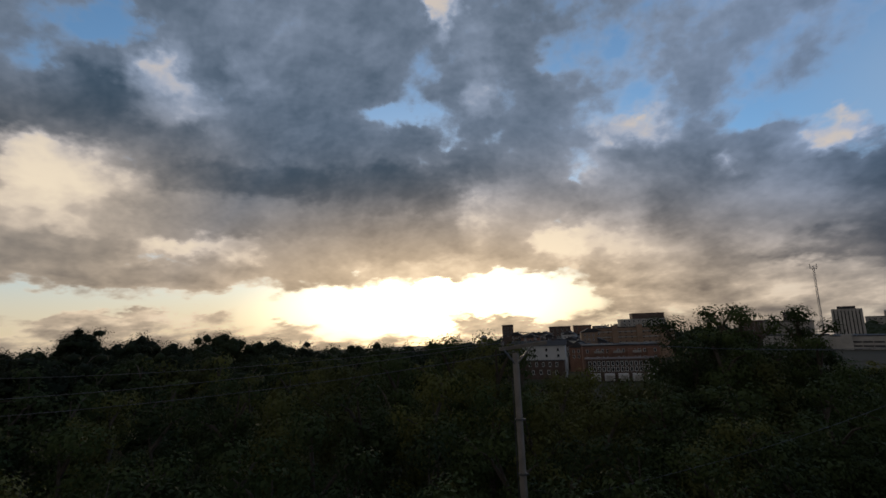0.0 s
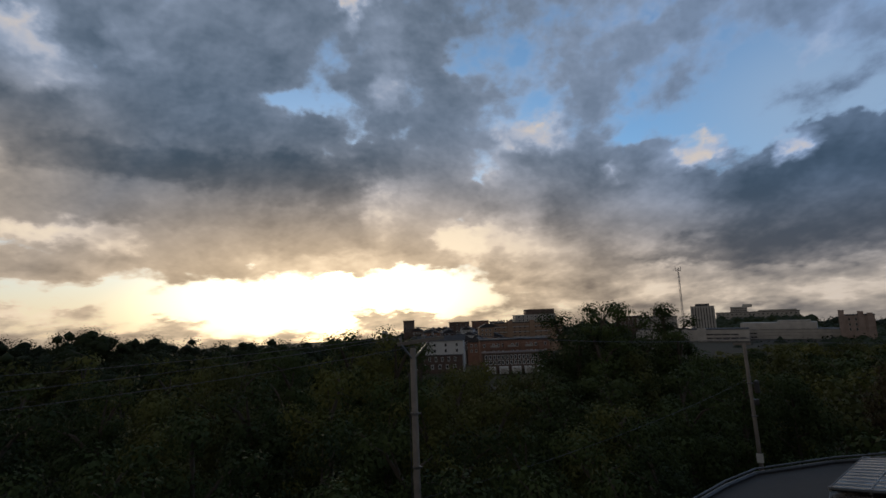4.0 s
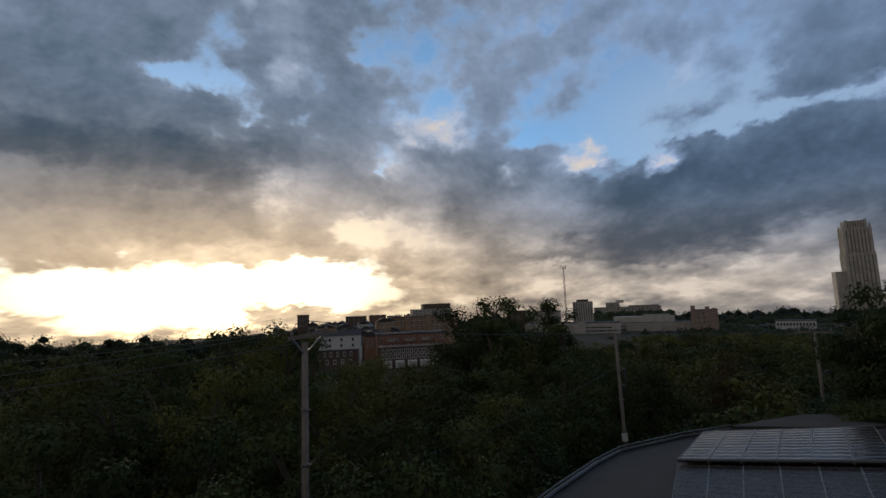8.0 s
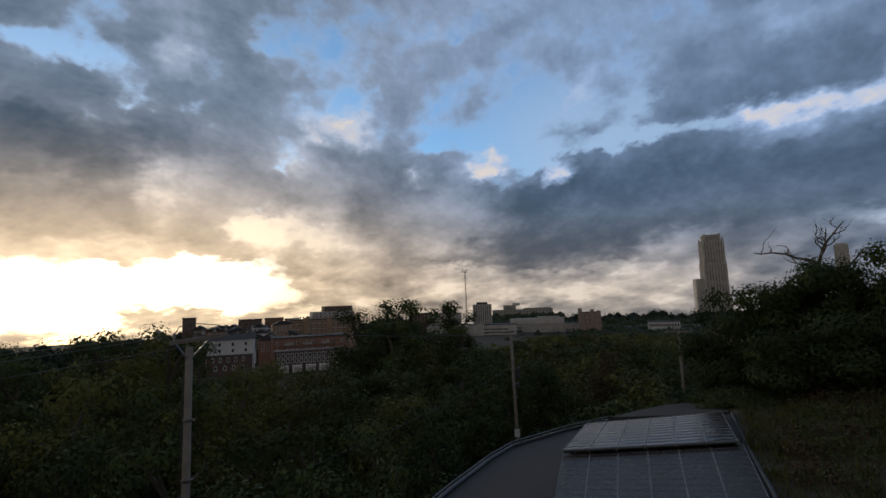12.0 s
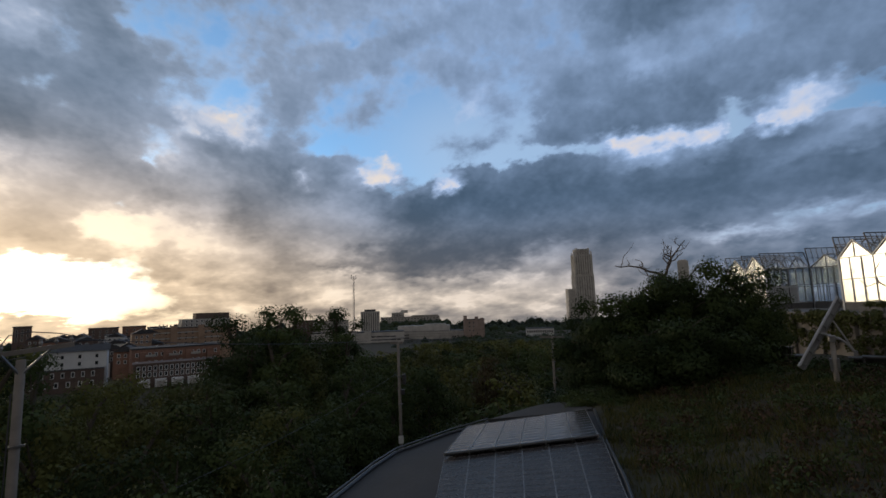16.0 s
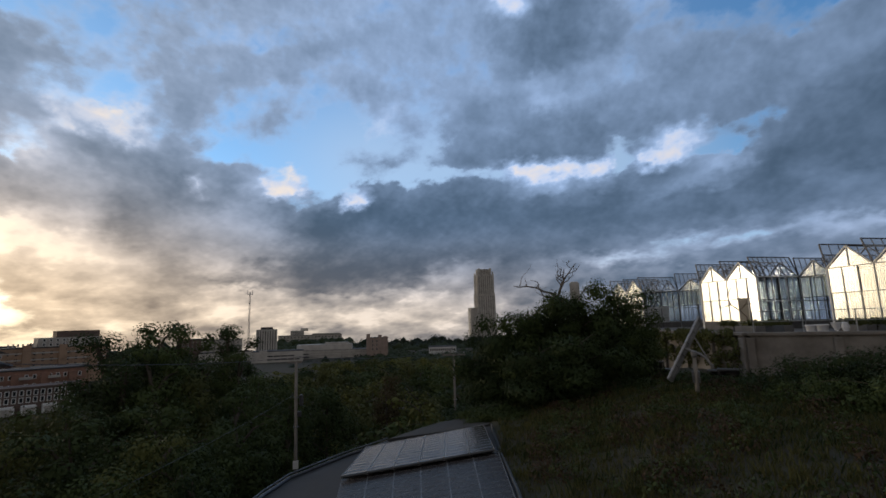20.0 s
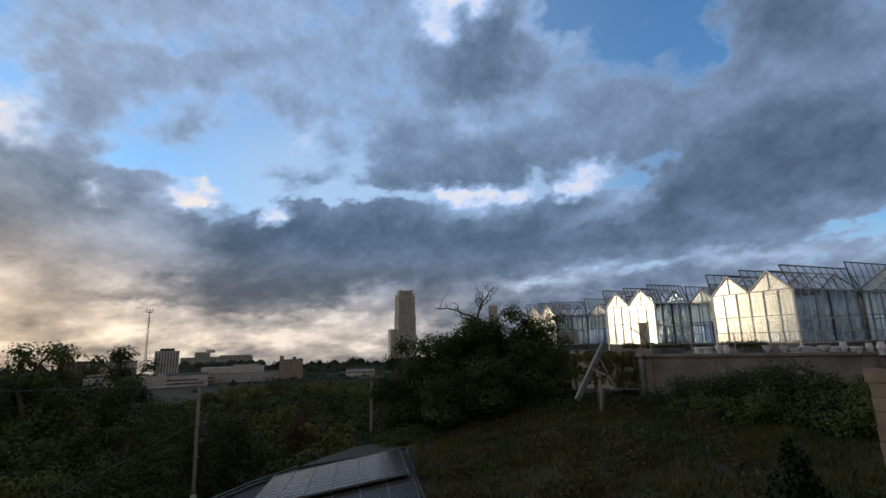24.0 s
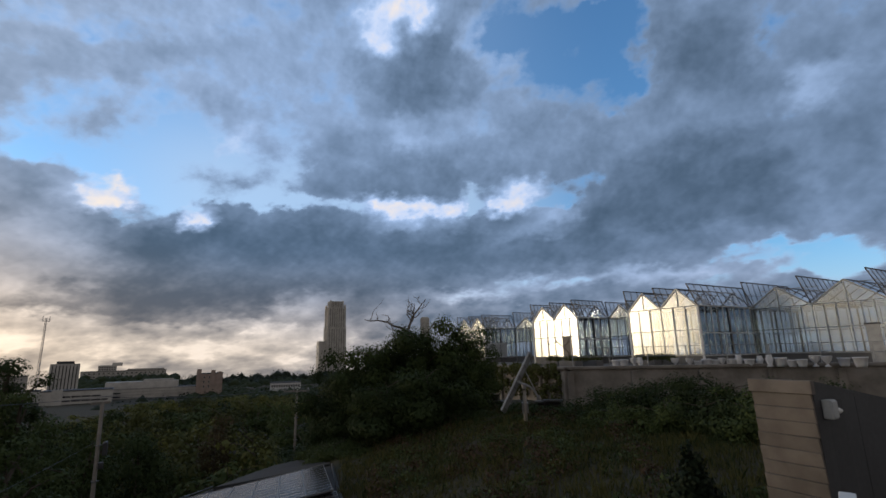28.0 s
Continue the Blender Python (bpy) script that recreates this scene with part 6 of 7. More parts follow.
for at, (az_a, az_b), wide, label, extra in (
        (C1, (96.6, 99.2), 2.6, "twin-gabled greenhouse with a dark door in its glass front", {"door": ("front", 4, DOOR_DARK)}),
        (C0, (86.0, 88.6), 2.6, "greenhouse with pale lower side panels behind trees", {"pale_low": True})):
    deep, w, corner = annex(at, az_a, az_b)
    greenhouse((*at, 0), 2, wide, deep, 14.4, label, **extra)
    greenhouse((*corner, 0), 1, w, 4.5, 14.35, "single-gabled greenhouse bay set back beside its neighbour", clear_low=True, rise=1.05)
greenhouse((*C2, 0), 2, 2.52, 6.4, 14.4, "twin-gabled greenhouse with sunset-lit glass front and open roof")
greenhouse((*C3, 0), 3, 3.6, 6.4, 14.3, "wide three-gabled greenhouse with a framed door", door=("front", 10, FRAME_PALE), rise=1.3)
# bare climber in front of a gable
climber = thing("bare_climber", Matrix.Translation((*polar(91.3, 37.2, 0).xy, TERRACE_Z)), "bare twisting climber before the greenhouse front", "climber")
side = Vector((math.cos(radians(91.3)), -math.sin(radians(91.3)), 0))
for pts, r in ((((0.5, 0), (0.45, 0.9), (0.1, 1.3), (-0.35, 1.7), (-0.5, 2.3), (-0.2, 2.9)), 0.06), (((0.1, 1.3), (0.5, 1.7), (0.7, 2.2), (0.5, 2.8)), 0.045), (((-0.35, 1.7), (-0.9, 1.5), (-1.2, 1.9)), 0.035), (((0.5, 1.7), (0.95, 1.75), (1.15, 2.05)), 0.03)):
    part("stem", tube([side * x + Vector((0, 0, z)) for x, z in pts], [r * (1 - 0.6 * i / len(pts)) for i in range(len(pts))], 6), DEADWOOD, climber)


# railing along the terrace edge
def railing(a, b, n):
    a, b = Vector(a), Vector(b)
    r = thing("railing", Matrix.Translation((*((a + b) / 2).xy, TERRACE_Z + 0.16)) @ Matrix.Rotation(math.atan2(b.y - a.y, b.x - a.x), 4, "Z"), "thin dark steel railing on the terrace wall", "railing")
    long = (b - a).length
    for i in range(n + 1):
        part("post", tube([(-long / 2 + long * i / n, -0.15, 0), (-long / 2 + long * i / n, -0.15, 0.98)], [0.024, 0.024], 6), FRAME_PALE, r)
    for z in (0.5, 0.98):
        part("rail", tube([(-long / 2, -0.15, z), (long / 2, -0.15, z)], [0.019, 0.019], 6), FRAME_PALE, r)


railing((28.2, -1.2, 0), (28.4, -11.0, 0), 5)
railing((28.4, -11.1, 0), (27.0, -19.5, 0), 4)


def urn(kind):
    bm = bmesh.new()
    profile = {0: ((0.14, 0), (0.14, 0.05), (0.06, 0.1), (0.05, 0.2), (0.17, 0.3), (0.22, 0.42), (0.25, 0.55), (0.27, 0.58), (0.22, 0.58)),
               1: ((0.16, 0), (0.16, 0.06), (0.10, 0.12), (0.16, 0.28), (0.20, 0.42), (0.13, 0.55), (0.15, 0.64), (0.10, 0.64)),
               2: ((0.20, 0), (0.24, 0.12), (0.28, 0.40), (0.31, 0.42), (0.31, 0.48), (0.26, 0.48))}[kind]
    add_tube(bm, [(0, 0, z) for _, z in profile], [r for r, _ in profile], 14)
    t = thing("garden_urn", Matrix(), "white glazed garden urn on the terrace edge", "urn", "urns on the terrace")
    part("body", bm, POT_WHITE, t, shade=True)
    part("soil", tube([(0, 0, profile[-1][1] - 0.05), (0, 0, profile[-1][1] - 0.015)], [profile[-1][0], profile[-1][0] - 0.01], 12), SOIL, t)
    return t


URNS = [urn(k) for k in range(3)]
placed = 0
for az in (97.2, 98.0, 99.1, 99.7, 104.6, 105.4, 106.2, 107.0, 107.6, 108.4, 109.1, 110.0, 111.7, 112.6, 113.5, 114.3, 115.3, 116.2, 118.6):
    p = polar(az, 29.4 + 0.25 * math.sin(az * 9) - 0.03 * max(0, az - 110) * 3, 0)
    k = int(az * 7) % 3
    m = pose(p.x + 0.6, p.y, TERRACE_Z, 0, 0, az * 40) @ Matrix.Scale(random.uniform(0.68, 0.95), 4)
    src = URNS[k]
    if placed >= 3 or placed != k:
        u = copy_thing(src, Matrix())
        u.matrix_basis = m
    else:
        src.matrix_basis = m
    placed += 1
for src, az in zip(URNS, (103.2, 110.9, 117.4)):
    p = polar(az, 29.6, 0)
    src.matrix_basis = pose(p.x + 0.6, p.y, TERRACE_Z, 0, 0, 0) @ Matrix.Scale(0.85, 4)
# planting boxes on the terrace
for az, d in ((90.3, 33), (92.2, 31), (94.5, 31.5), (100.5, 30.5), (102.2, 30.6)):
    p = polar(az, d, 0)
    t = thing("planter", pose(p.x + 0.8, p.y, TERRACE_Z, 0, 0, 40), "dark planter box filled with low plants", "planter", "planters on the terrace")
    part("box", box(0, 0, 0.2, 1.5, 0.6, 0.4, bevel=0.02), KNEE, t)
    rng = np.random.default_rng(int(az * 10))
    v, f = leaf_cloud(rng, [(rng.uniform(-0.6, 0.6), rng.uniform(-0.2, 0.2), 0.5, 0.3, 0.25, 0.22) for _ in range(6)], 500, 0.08)
    c = new("foliage", leaf_mesh("foliage", v, f, LEAF))
    c.parent = t

# ---- solar roof, bank, shed ----
ROOF_MEMBRANE = material("grey_roof_membrane", (0.034, 0.033, 0.034), 0.8, second=(0.020, 0.020, 0.021), scale=0.6, fine=10, bump=0.15, stain=0.4)
SHINGLE = material("dark_shingle", (0.05, 0.05, 0.05), 0.9, scale=1.2, fine=20, bump=0.3, vary=0.5)
GUTTER = material("zinc_gutter", (0.09, 0.095, 0.10), 0.4, 0.6, scale=2, fine=20, bump=0.0)
CELL = material("solar_cells", (0.052, 0.044, 0.041), 0.28, scale=1.0, fine=8, bump=0.0, vary=0.4)
CELL.node_tree.nodes["Principled BSDF"].inputs["IOR"].default_value = 1.18
CELL_GLOSS = material("glossy_solar_cells", (0.05, 0.043, 0.04), 0.14, scale=1.0, fine=8, bump=0.0, vary=0.4)
CELL_GLOSS.node_tree.nodes["Principled BSDF"].inputs["IOR"].default_value = 3.2
ALU = material("aluminium_rail", (0.30, 0.30, 0.30), 0.55, 0.5, scale=3, fine=30, bump=0.0)


def on_roof(x, y):
    """Height of the roof's plane."""
    return ROOF_O.z + (x - ROOF_O.x) * ROOF_S[0] + (y - ROOF_O.y) * ROOF_S[1]


# plane through three corners of the upper panel row
r1, r2, r3 = polar(48.3, 17.0, EYE - 17.0 * math.tan(radians(16.5))), polar(65.5, 17.0, EYE - 17.0 * math.tan(radians(14.4))), polar(51.0, 21.0, EYE - 21.0 * math.tan(radians(13.7)))
nrm = (r2 - r1).cross(r3 - r1).normalized()
ROOF_S = (-nrm.x / nrm.z, -nrm.y / nrm.z)
ROOF_O = r1 - Vector((0, 0, 0.14))


def roof_place(az, el):
    """Where a line of sight from the first eye meets the roof's plane."""
    w = Vector((math.sin(radians(az)) * math.cos(radians(el)), math.cos(radians(az)) * math.cos(radians(el)), math.sin(radians(el))))
    e = Vector((0, 0, EYE))
    d = (on_roof(0, 0) - EYE) / (w.z - w.x * ROOF_S[0] - w.y * ROOF_S[1])
    return e + w * d


rim = [roof_place(a, e) for a, e in ((53.4, -13.3), (51.2, -13.87), (48.9, -14.4), (46.7, -15.05), (42.8, -16.15), (40.2, -17.5), (37.8, -19.05), (35.7, -20.35), (33.85, -21.6), (31.8, -23.6), (29.5, -27))]
right_edge = [roof_place(a, e) for a, e in ((73.5, -33), (69.8, -24), (67.9, -18.5), (66.1, -14.7), (65.2, -11.9))]
house = thing("solar_roof_house", Matrix(), "low house with a curved grey roof carrying solar panels", "house")
bm = bmesh.new()
loop = [bm.verts.new(p) for p in rim[::-1] + right_edge[::-1]][::1]
face = bm.faces.new(loop)
bmesh.ops.triangulate(bm, faces=[face])
made = bmesh.ops.extrude_face_region(bm, geom=bm.faces[:])["geom"]
bmesh.ops.translate(bm, vec=(0, 0, -0.25), verts=[v for v in made if isinstance(v, bmesh.types.BMVert)])
bmesh.ops.recalc_face_normals(bm, faces=bm.faces[:])
part("roof", bm, ROOF_MEMBRANE, house)
part("gutter", tube([p + Vector((0, 0, 0.04)) for p in rim], [0.07] * len(rim), 7), GUTTER, house)
part("gutter", tube([p + Vector((0, 0, 0.19)) for p in rim], [0.03] * len(rim), 6), GUTTER, house, "thin upper gutter rail")
part("verge", tube([p + Vector((0, 0, 0.05)) for p in right_edge], [0.05] * len(right_edge), 6), GUTTER, house)
# walls beneath, set back from the eaves
mid = sum(rim + right_edge, Vector()) / (len(rim) + len(right_edge))
bm = bmesh.new()
ring = [mid.lerp(p, 0.9) for p in rim + right_edge]
up_ = [bm.verts.new(p - Vector((0, 0, 0.3))) for p in ring]
dn_ = [bm.verts.new((p.x, p.y, min(3.0, land(p.x, p.y) - 0.5))) for p in ring]
for i in range(len(ring)):
    j = (i + 1) % len(ring)
    bm.faces.new((up_[i], up_[j], dn_[j], dn_[i]))
part("wall", bm, KNEE, house)
# rear roof slope of dark shingles
back = [polar(a, d, EYE - d * math.tan(radians(e))) for a, d, e in ((53.5, 22.4, 12.9), (56.5, 24.0, 12.05), (59.3, 25.4, 11.35), (62.8, 26.8, 10.86), (66.1, 28.0, 10.53), (64.9, 22.2, 11.7), (59.5, 21.9, 12.4))]
bm = bmesh.new()
f = bm.faces.new([bm.verts.new(p) for p in back[::-1]])
bmesh.ops.triangulate(bm, faces=[f])
made = bmesh.ops.extrude_face_region(bm, geom=bm.faces[:])["geom"]
bmesh.ops.translate(bm, vec=(0, 0, -0.2), verts=[v for v in made if isinstance(v, bmesh.types.BMVert)])
bmesh.ops.recalc_face_normals(bm, faces=bm.faces[:])
part("rear_roof", bm, SHINGLE, house, "dark shingled rear roof")


def quad_point(c, s, t):
    return c[0].lerp(c[1], s).lerp(c[3].lerp(c[2], s), t)


def solar_array(name, corners, cols, bands, label, cells, ripple):
    """Framed panels side by side, each sheet slightly rippled along its rows of cells; corners: near left, near right, far right, far left."""
    t = thing(name, Matrix.Translation(corners[0]), label, "solar panel", "solar panels on the roof")
    c = [p - corners[0] for p in corners]
    n = (c[1] - c[0]).cross(c[3] - c[0]).normalized()
    for i in range(cols):
        s0, s1 = i / cols + 0.0012, (i + 1) / cols - 0.0012
        a, b = quad_point(c, s0, 0), quad_point(c, s1, 0)
        e, g = quad_point(c, s1, 1), quad_point(c, s0, 1)
        bm = bmesh.new()
        for p, q in ((a, b), (b, e), (e, g), (g, a)):
            bars(bm, [(p + n * 0.035, q + n * 0.035)], 0.014)
        part("panel_frame", bm, ALU, t)
        rng = random.Random(i * 7 + cols)
        verts, faces, per = [], [], 6
        for k in range(bands * per + 1):
            f = k / (bands * per)
            for q in range(7):
                sway = rng.uniform(-0.1, 0.1)
                wave = math.sin(k * math.tau / per + 0.9 * math.sin(q * 1.7 + i)) * ripple * (1 + 0.4 * math.sin(k * 0.7 + i * 2.1) + sway)
                verts.append(quad_point(c, s0 + (s1 - s0) * q / 6, f) + n * (0.03 + wave))
        for k in range(bands * per):
            for q in range(6):
                a0 = k * 7 + q
                faces.append((a0, a0 + 1, a0 + 8, a0 + 7))
        sheet = mesh_object("panel", verts, faces, cells, t, shade=True)
        for k in range(1, bands):
            p0, p1 = quad_point(c, s0, k / bands), quad_point(c, s1, k / bands)
            bm = bmesh.new()
            bars(bm, [(p0 + n * 0.034, p1 + n * 0.034)], 0.006)
            part("cell_line", bm, ALU, sheet)
    part("rail", tube([c[0] - n * 0.0, c[1] - n * 0.0], [0.05, 0.05], 6), GUTTER, t)
    for i in range(cols + 1):
        part("bracket", box(0, 0, 0, 0.07, 0.07, 0.12, Matrix.Translation(quad_point(c, min(0.995, max(0.005, i / cols)), 0))), ALU, t)
    return t


far_row = [polar(48.35, 16.7, EYE - 16.7 * math.tan(radians(16.4))), polar(65.5, 16.7, EYE - 16.7 * math.tan(radians(14.35))), polar(64.3, 21.3, EYE - 21.3 * math.tan(radians(11.85))), polar(51.0, 21.1, EYE - 21.1 * math.tan(radians(13.65)))]
far_row[0] -= Vector((0, 0, 0.02))
far_row[1] -= Vector((0, 0, 0.02))
solar_array("solar_array", far_row, 6, 11, "row of glossy dark solar panels tilted on the roof", CELL_GLOSS, 0.0045)
near_row = [roof_place(46.5, -24.5), roof_place(69.5, -24.0), roof_place(65.9, -14.8), roof_place(48.4, -16.9)]
solar_array("solar_array", [p + Vector((0, 0, 0.06)) for p in near_row], 6, 16, "long row of flat dark solar panels on the roof", CELL, 0.0022)


# ---- solar tracker post on the bank ----
TIMBER = material("silvered_timber", (0.34, 0.31, 0.28), 0.8, second=(0.2, 0.18, 0.16), scale=1.5, fine=35, bump=0.3)
PALE_PLANK = material("pale_metal_sheet", (0.45, 0.46, 0.48), 0.4, 0.3, scale=2, fine=20, bump=0.05)
base = polar(86.85, 21.0)
K = 21.0
sign = thing("solar_tracker", pose(base.x, base.y, base.z, 0, 0, -86.4), "weathered post carrying a steep narrow solar panel and an arm", "solar tracker")


def seen(az, el, dy=0.0):
    """A place on the upright plane through the post, in the post's own frame."""
    return Vector((K * math.tan(radians(az - 86.4)), dy, EYE + K * math.tan(radians(el)) - base.z))


head = seen(86.5, -4.07)
part("post", tube([(head.x, 0, -0.2), (head.x, 0, head.z * 0.5), (head.x, 0, head.z)], [0.085, 0.075, 0.07], 10), TIMBER, sign, shade=True)
for k in (-1, 1):
    part("sleeve", box(head.x + k * 0.1, 0, head.z * 0.42, 0.07, 0.16, 0.42, bevel=0.01), GALV, sign)
lo, hi = seen(83.95, -6.9, -0.2), seen(87.45, -0.55, 0.35)
d = hi - lo
m = Matrix.Translation((lo + hi) / 2) @ d.to_track_quat("Z", "Y").to_matrix().to_4x4() @ Matrix.Rotation(radians(46), 4, "Z")
panel = part("panel", box(0, 0, 0, 0.05, 0.46, d.length, m, bevel=0.01), PALE_PLANK, sign, "narrow steep grey panel")
bm = bmesh.new()
for k in (-0.21, 0.21):
    add_box(bm, -0.04, k, 0, 0.04, 0.03, d.length * 0.98, m)
for k in range(6):
    add_box(bm, -0.04, 0, d.length * (-0.45 + 0.18 * k), 0.03, 0.4, 0.03, m)
part("panel_frame", bm, ALU, panel, "thin metal frame behind the panel")
part("yoke", tube([seen(85.7, -3.7), seen(86.1, -3.85), head, seen(87.1, -4.25)], [0.05, 0.055, 0.06, 0.05], 8), ALU, sign)
part("arm", tube([seen(87.1, -4.25), seen(87.5, -4.6), seen(88.05, -5.45)], [0.045, 0.04, 0.035], 7), ALU, sign)
part("strut", tube([seen(86.75, -2.6), seen(87.4, -4.0), seen(88.05, -5.45)], [0.03, 0.03, 0.03], 6), ALU, sign)
part("motor_box", box(head.x, -0.12, head.z - 0.05, 0.2, 0.2, 0.22, bevel=0.02), GALV, sign)
part("counterweight", box(0, 0, 0, 0.12, 0.12, 0.18, Matrix.Translation(seen(88.05, -5.5))), GALV, sign)
# crates at the foot of the wall
for az, d, w, h in ((82.6, 27.5, 1.3, 0.75), (84.2, 27, 0.7, 0.45), (88.6, 26.6, 0.5, 0.45), (90.0, 26.4, 0.9, 0.5)):
    p = polar(az, d)
    t = thing("crate", pose(p.x, p.y, p.z - 0.05, 0, 0, -az), "dark open-fronted crate at the foot of the wall", "crate")
    for sx in (-1, 1):
        part("side_panel", box(sx * w / 2, 0, h / 2, 0.06, 0.6, h), DOOR_DARK, t)
    part("top", box(0, 0, h + 0.03, w + 0.1, 0.66, 0.06), DOOR_DARK, t)
    part("back_panel", box(0, 0.28, h / 2, w - 0.08, 0.05, h), DOOR_DARK, t)


# ---- clapboard shed ----
BOARD = material("unpainted_clapboard", (0.215, 0.186, 0.165), 0.8, second=(0.088, 0.074, 0.064), scale=1.6, fine=28, bump=0.25, vary=0.7, stain=0.5)
SHED_SIDE = material("dark_grey_sheet", (0.055, 0.055, 0.06), 0.6, scale=1.0, fine=12, bump=0.1)
BOX_GREY = material("grey_plastic", (0.45, 0.46, 0.46), 0.45, scale=5, fine=30, bump=0.02)
late = Vector((0.03, -0.152, 0))
sa, sb = polar(109.25, 7.6, 0) + late, polar(113.9, 7.25, 0) + late
front_w = (sb - sa).length
top_a = EYE - 0.16 + 7.6 * math.tan(radians(-3.0))
ang = math.atan2((sb - sa).y, (sb - sa).x)
foot = min(land(*sa.xy), land(*sb.xy)) - 0.2
shed = thing("shed", Matrix.Translation((sa.x, sa.y, foot)) @ Matrix.Rotation(ang, 4, "Z"), "small shed clad in raw clapboards with a dark grey side", "shed")
tall = top_a - foot
part("core", box(front_w / 2, 0.35, tall / 2 - 0.12, front_w - 0.06, 0.6, tall - 0.25), SHED_SIDE, shed)
bh = 0.162
z = tall - 0.16
part("trim_board", box(front_w / 2, -0.01, tall - 0.08, front_w + 0.05, 0.07, 0.155, bevel=0.006), BOARD, shed)
rng = random.Random(3)
while z > 0:
    h = min(bh, z)
    m = Matrix.Translation((front_w / 2 + rng.uniform(-0.006, 0.006), -0.005, z - h / 2)) @ Matrix.Rotation(radians(7.5), 4, "X") @ Matrix.Rotation(radians(rng.uniform(-0.5, 0.5)), 4, "Y")
    part("clapboard", box(0, 0, 0, front_w, 0.026, h - 0.004, m, bevel=0.004), BOARD, shed)
    z -= bh
# the grey side, running back along the line of sight
se = polar(119.5, 9.6, 0) + late
side = Vector((se.x - sb.x, se.y - sb.y, 0))
rot = Matrix.Rotation(math.atan2(side.y, side.x) - ang, 4, "Z")
sm = Matrix.Translation((front_w, 0, 0)) @ rot
L = side.length + 2.0
n = 4
back_d = 7.25 + (9.6 - 7.25) * (118.8 - 113.9) / (119.5 - 113.9)
fall = (top_a - (EYE - 0.16 - back_d * math.tan(radians(4.5)))) / (side.length * (118.8 - 113.9) / (119.5 - 113.9))


def side_top(x):
    """The shed's top edge falls towards its back."""
    return tall - 0.03 - fall * x


for i in range(n):
    x0, x1 = 0.02 + L * i / n, 0.02 + L * (i + 1) / n - 0.012
    bm = bmesh.new()
    ring = [bm.verts.new(sm @ Vector(v)) for y in (0.0, 0.04) for v in ((x0, y, 0), (x1, y, 0), (x1, y, side_top(x1)), (x0, y, side_top(x0)))]
    for f in ((0, 1, 2, 3), (7, 6, 5, 4), (0, 4, 5, 1), (1, 5, 6, 2), (2, 6, 7, 3), (3, 7, 4, 0)):
        bm.faces.new([ring[j] for j in f])
    part("side_sheet", bm, SHED_SIDE, shed, "dark grey sheet")
bm = bmesh.new()
far_c = rot @ Vector((L, 0, 0))
ring = [Vector((0, 0.03, tall - 0.005)), Vector((front_w, 0.03, tall - 0.005)), Vector((front_w, 0, tall - 0.005 - fall * L)) + far_c, Vector((0, 0, tall - 0.005 - fall * L)) + far_c]
low_ = [bm.verts.new(v - Vector((0, 0, 0.045))) for v in ring]
top_ = [bm.verts.new(v) for v in ring]
bm.faces.new(top_)
bm.faces.new(low_[::-1])
for i in range(4):
    bm.faces.new((low_[i], low_[(i + 1) % 4], top_[(i + 1) % 4], top_[i]))
part("roof", bm, SHED_SIDE, shed)
jb = part("junction_box", box(0.25, -0.05, tall - 0.34, 0.16, 0.10, 0.22, sm, bevel=0.012), BOX_GREY, shed, "grey plastic junction box")
part("box_lid", box(0.25, -0.105, tall - 0.34, 0.135, 0.012, 0.185, sm, bevel=0.004), BOX_GREY, jb)
part("box_lamp", tube([sm @ Vector((0.37, -0.03, tall - 0.36)), sm @ Vector((0.37, -0.10, tall - 0.36)), sm @ Vector((0.37, -0.13, tall - 0.36))], [0.035, 0.035, 0.012], 10), TRIM_WHITE, jb)
gp = polar(116.6, 4.6)
gate = thing("gate", Matrix.Translation((gp.x, gp.y, gp.z)) @ Matrix.Rotation(radians(-26), 4, "Z"), "low white painted garden gate beside the shed", "gate")
gz = EYE - 0.16 - 4.6 * math.tan(radians(12.95)) - gp.z
part("rail", box(0, 0, gz, 0.4, 0.10, 0.05, bevel=0.006), TRIM_WHITE, gate)
part("rail", box(0, 0, gz * 0.4, 0.36, 0.05, 0.09, bevel=0.006), TRIM_WHITE, gate)
for k in (-0.16, 0.16):
    part("post", box(k, 0, gz / 2 - 0.1, 0.08, 0.08, gz + 0.14, bevel=0.006), TRIM_WHITE, gate)

# ---- grass, weeds, ivy, snag, young conifer ----
GRASS = leaf_material("grass_blades", (0.058, 0.068, 0.025), (0.135, 0.105, 0.055), 0.15)


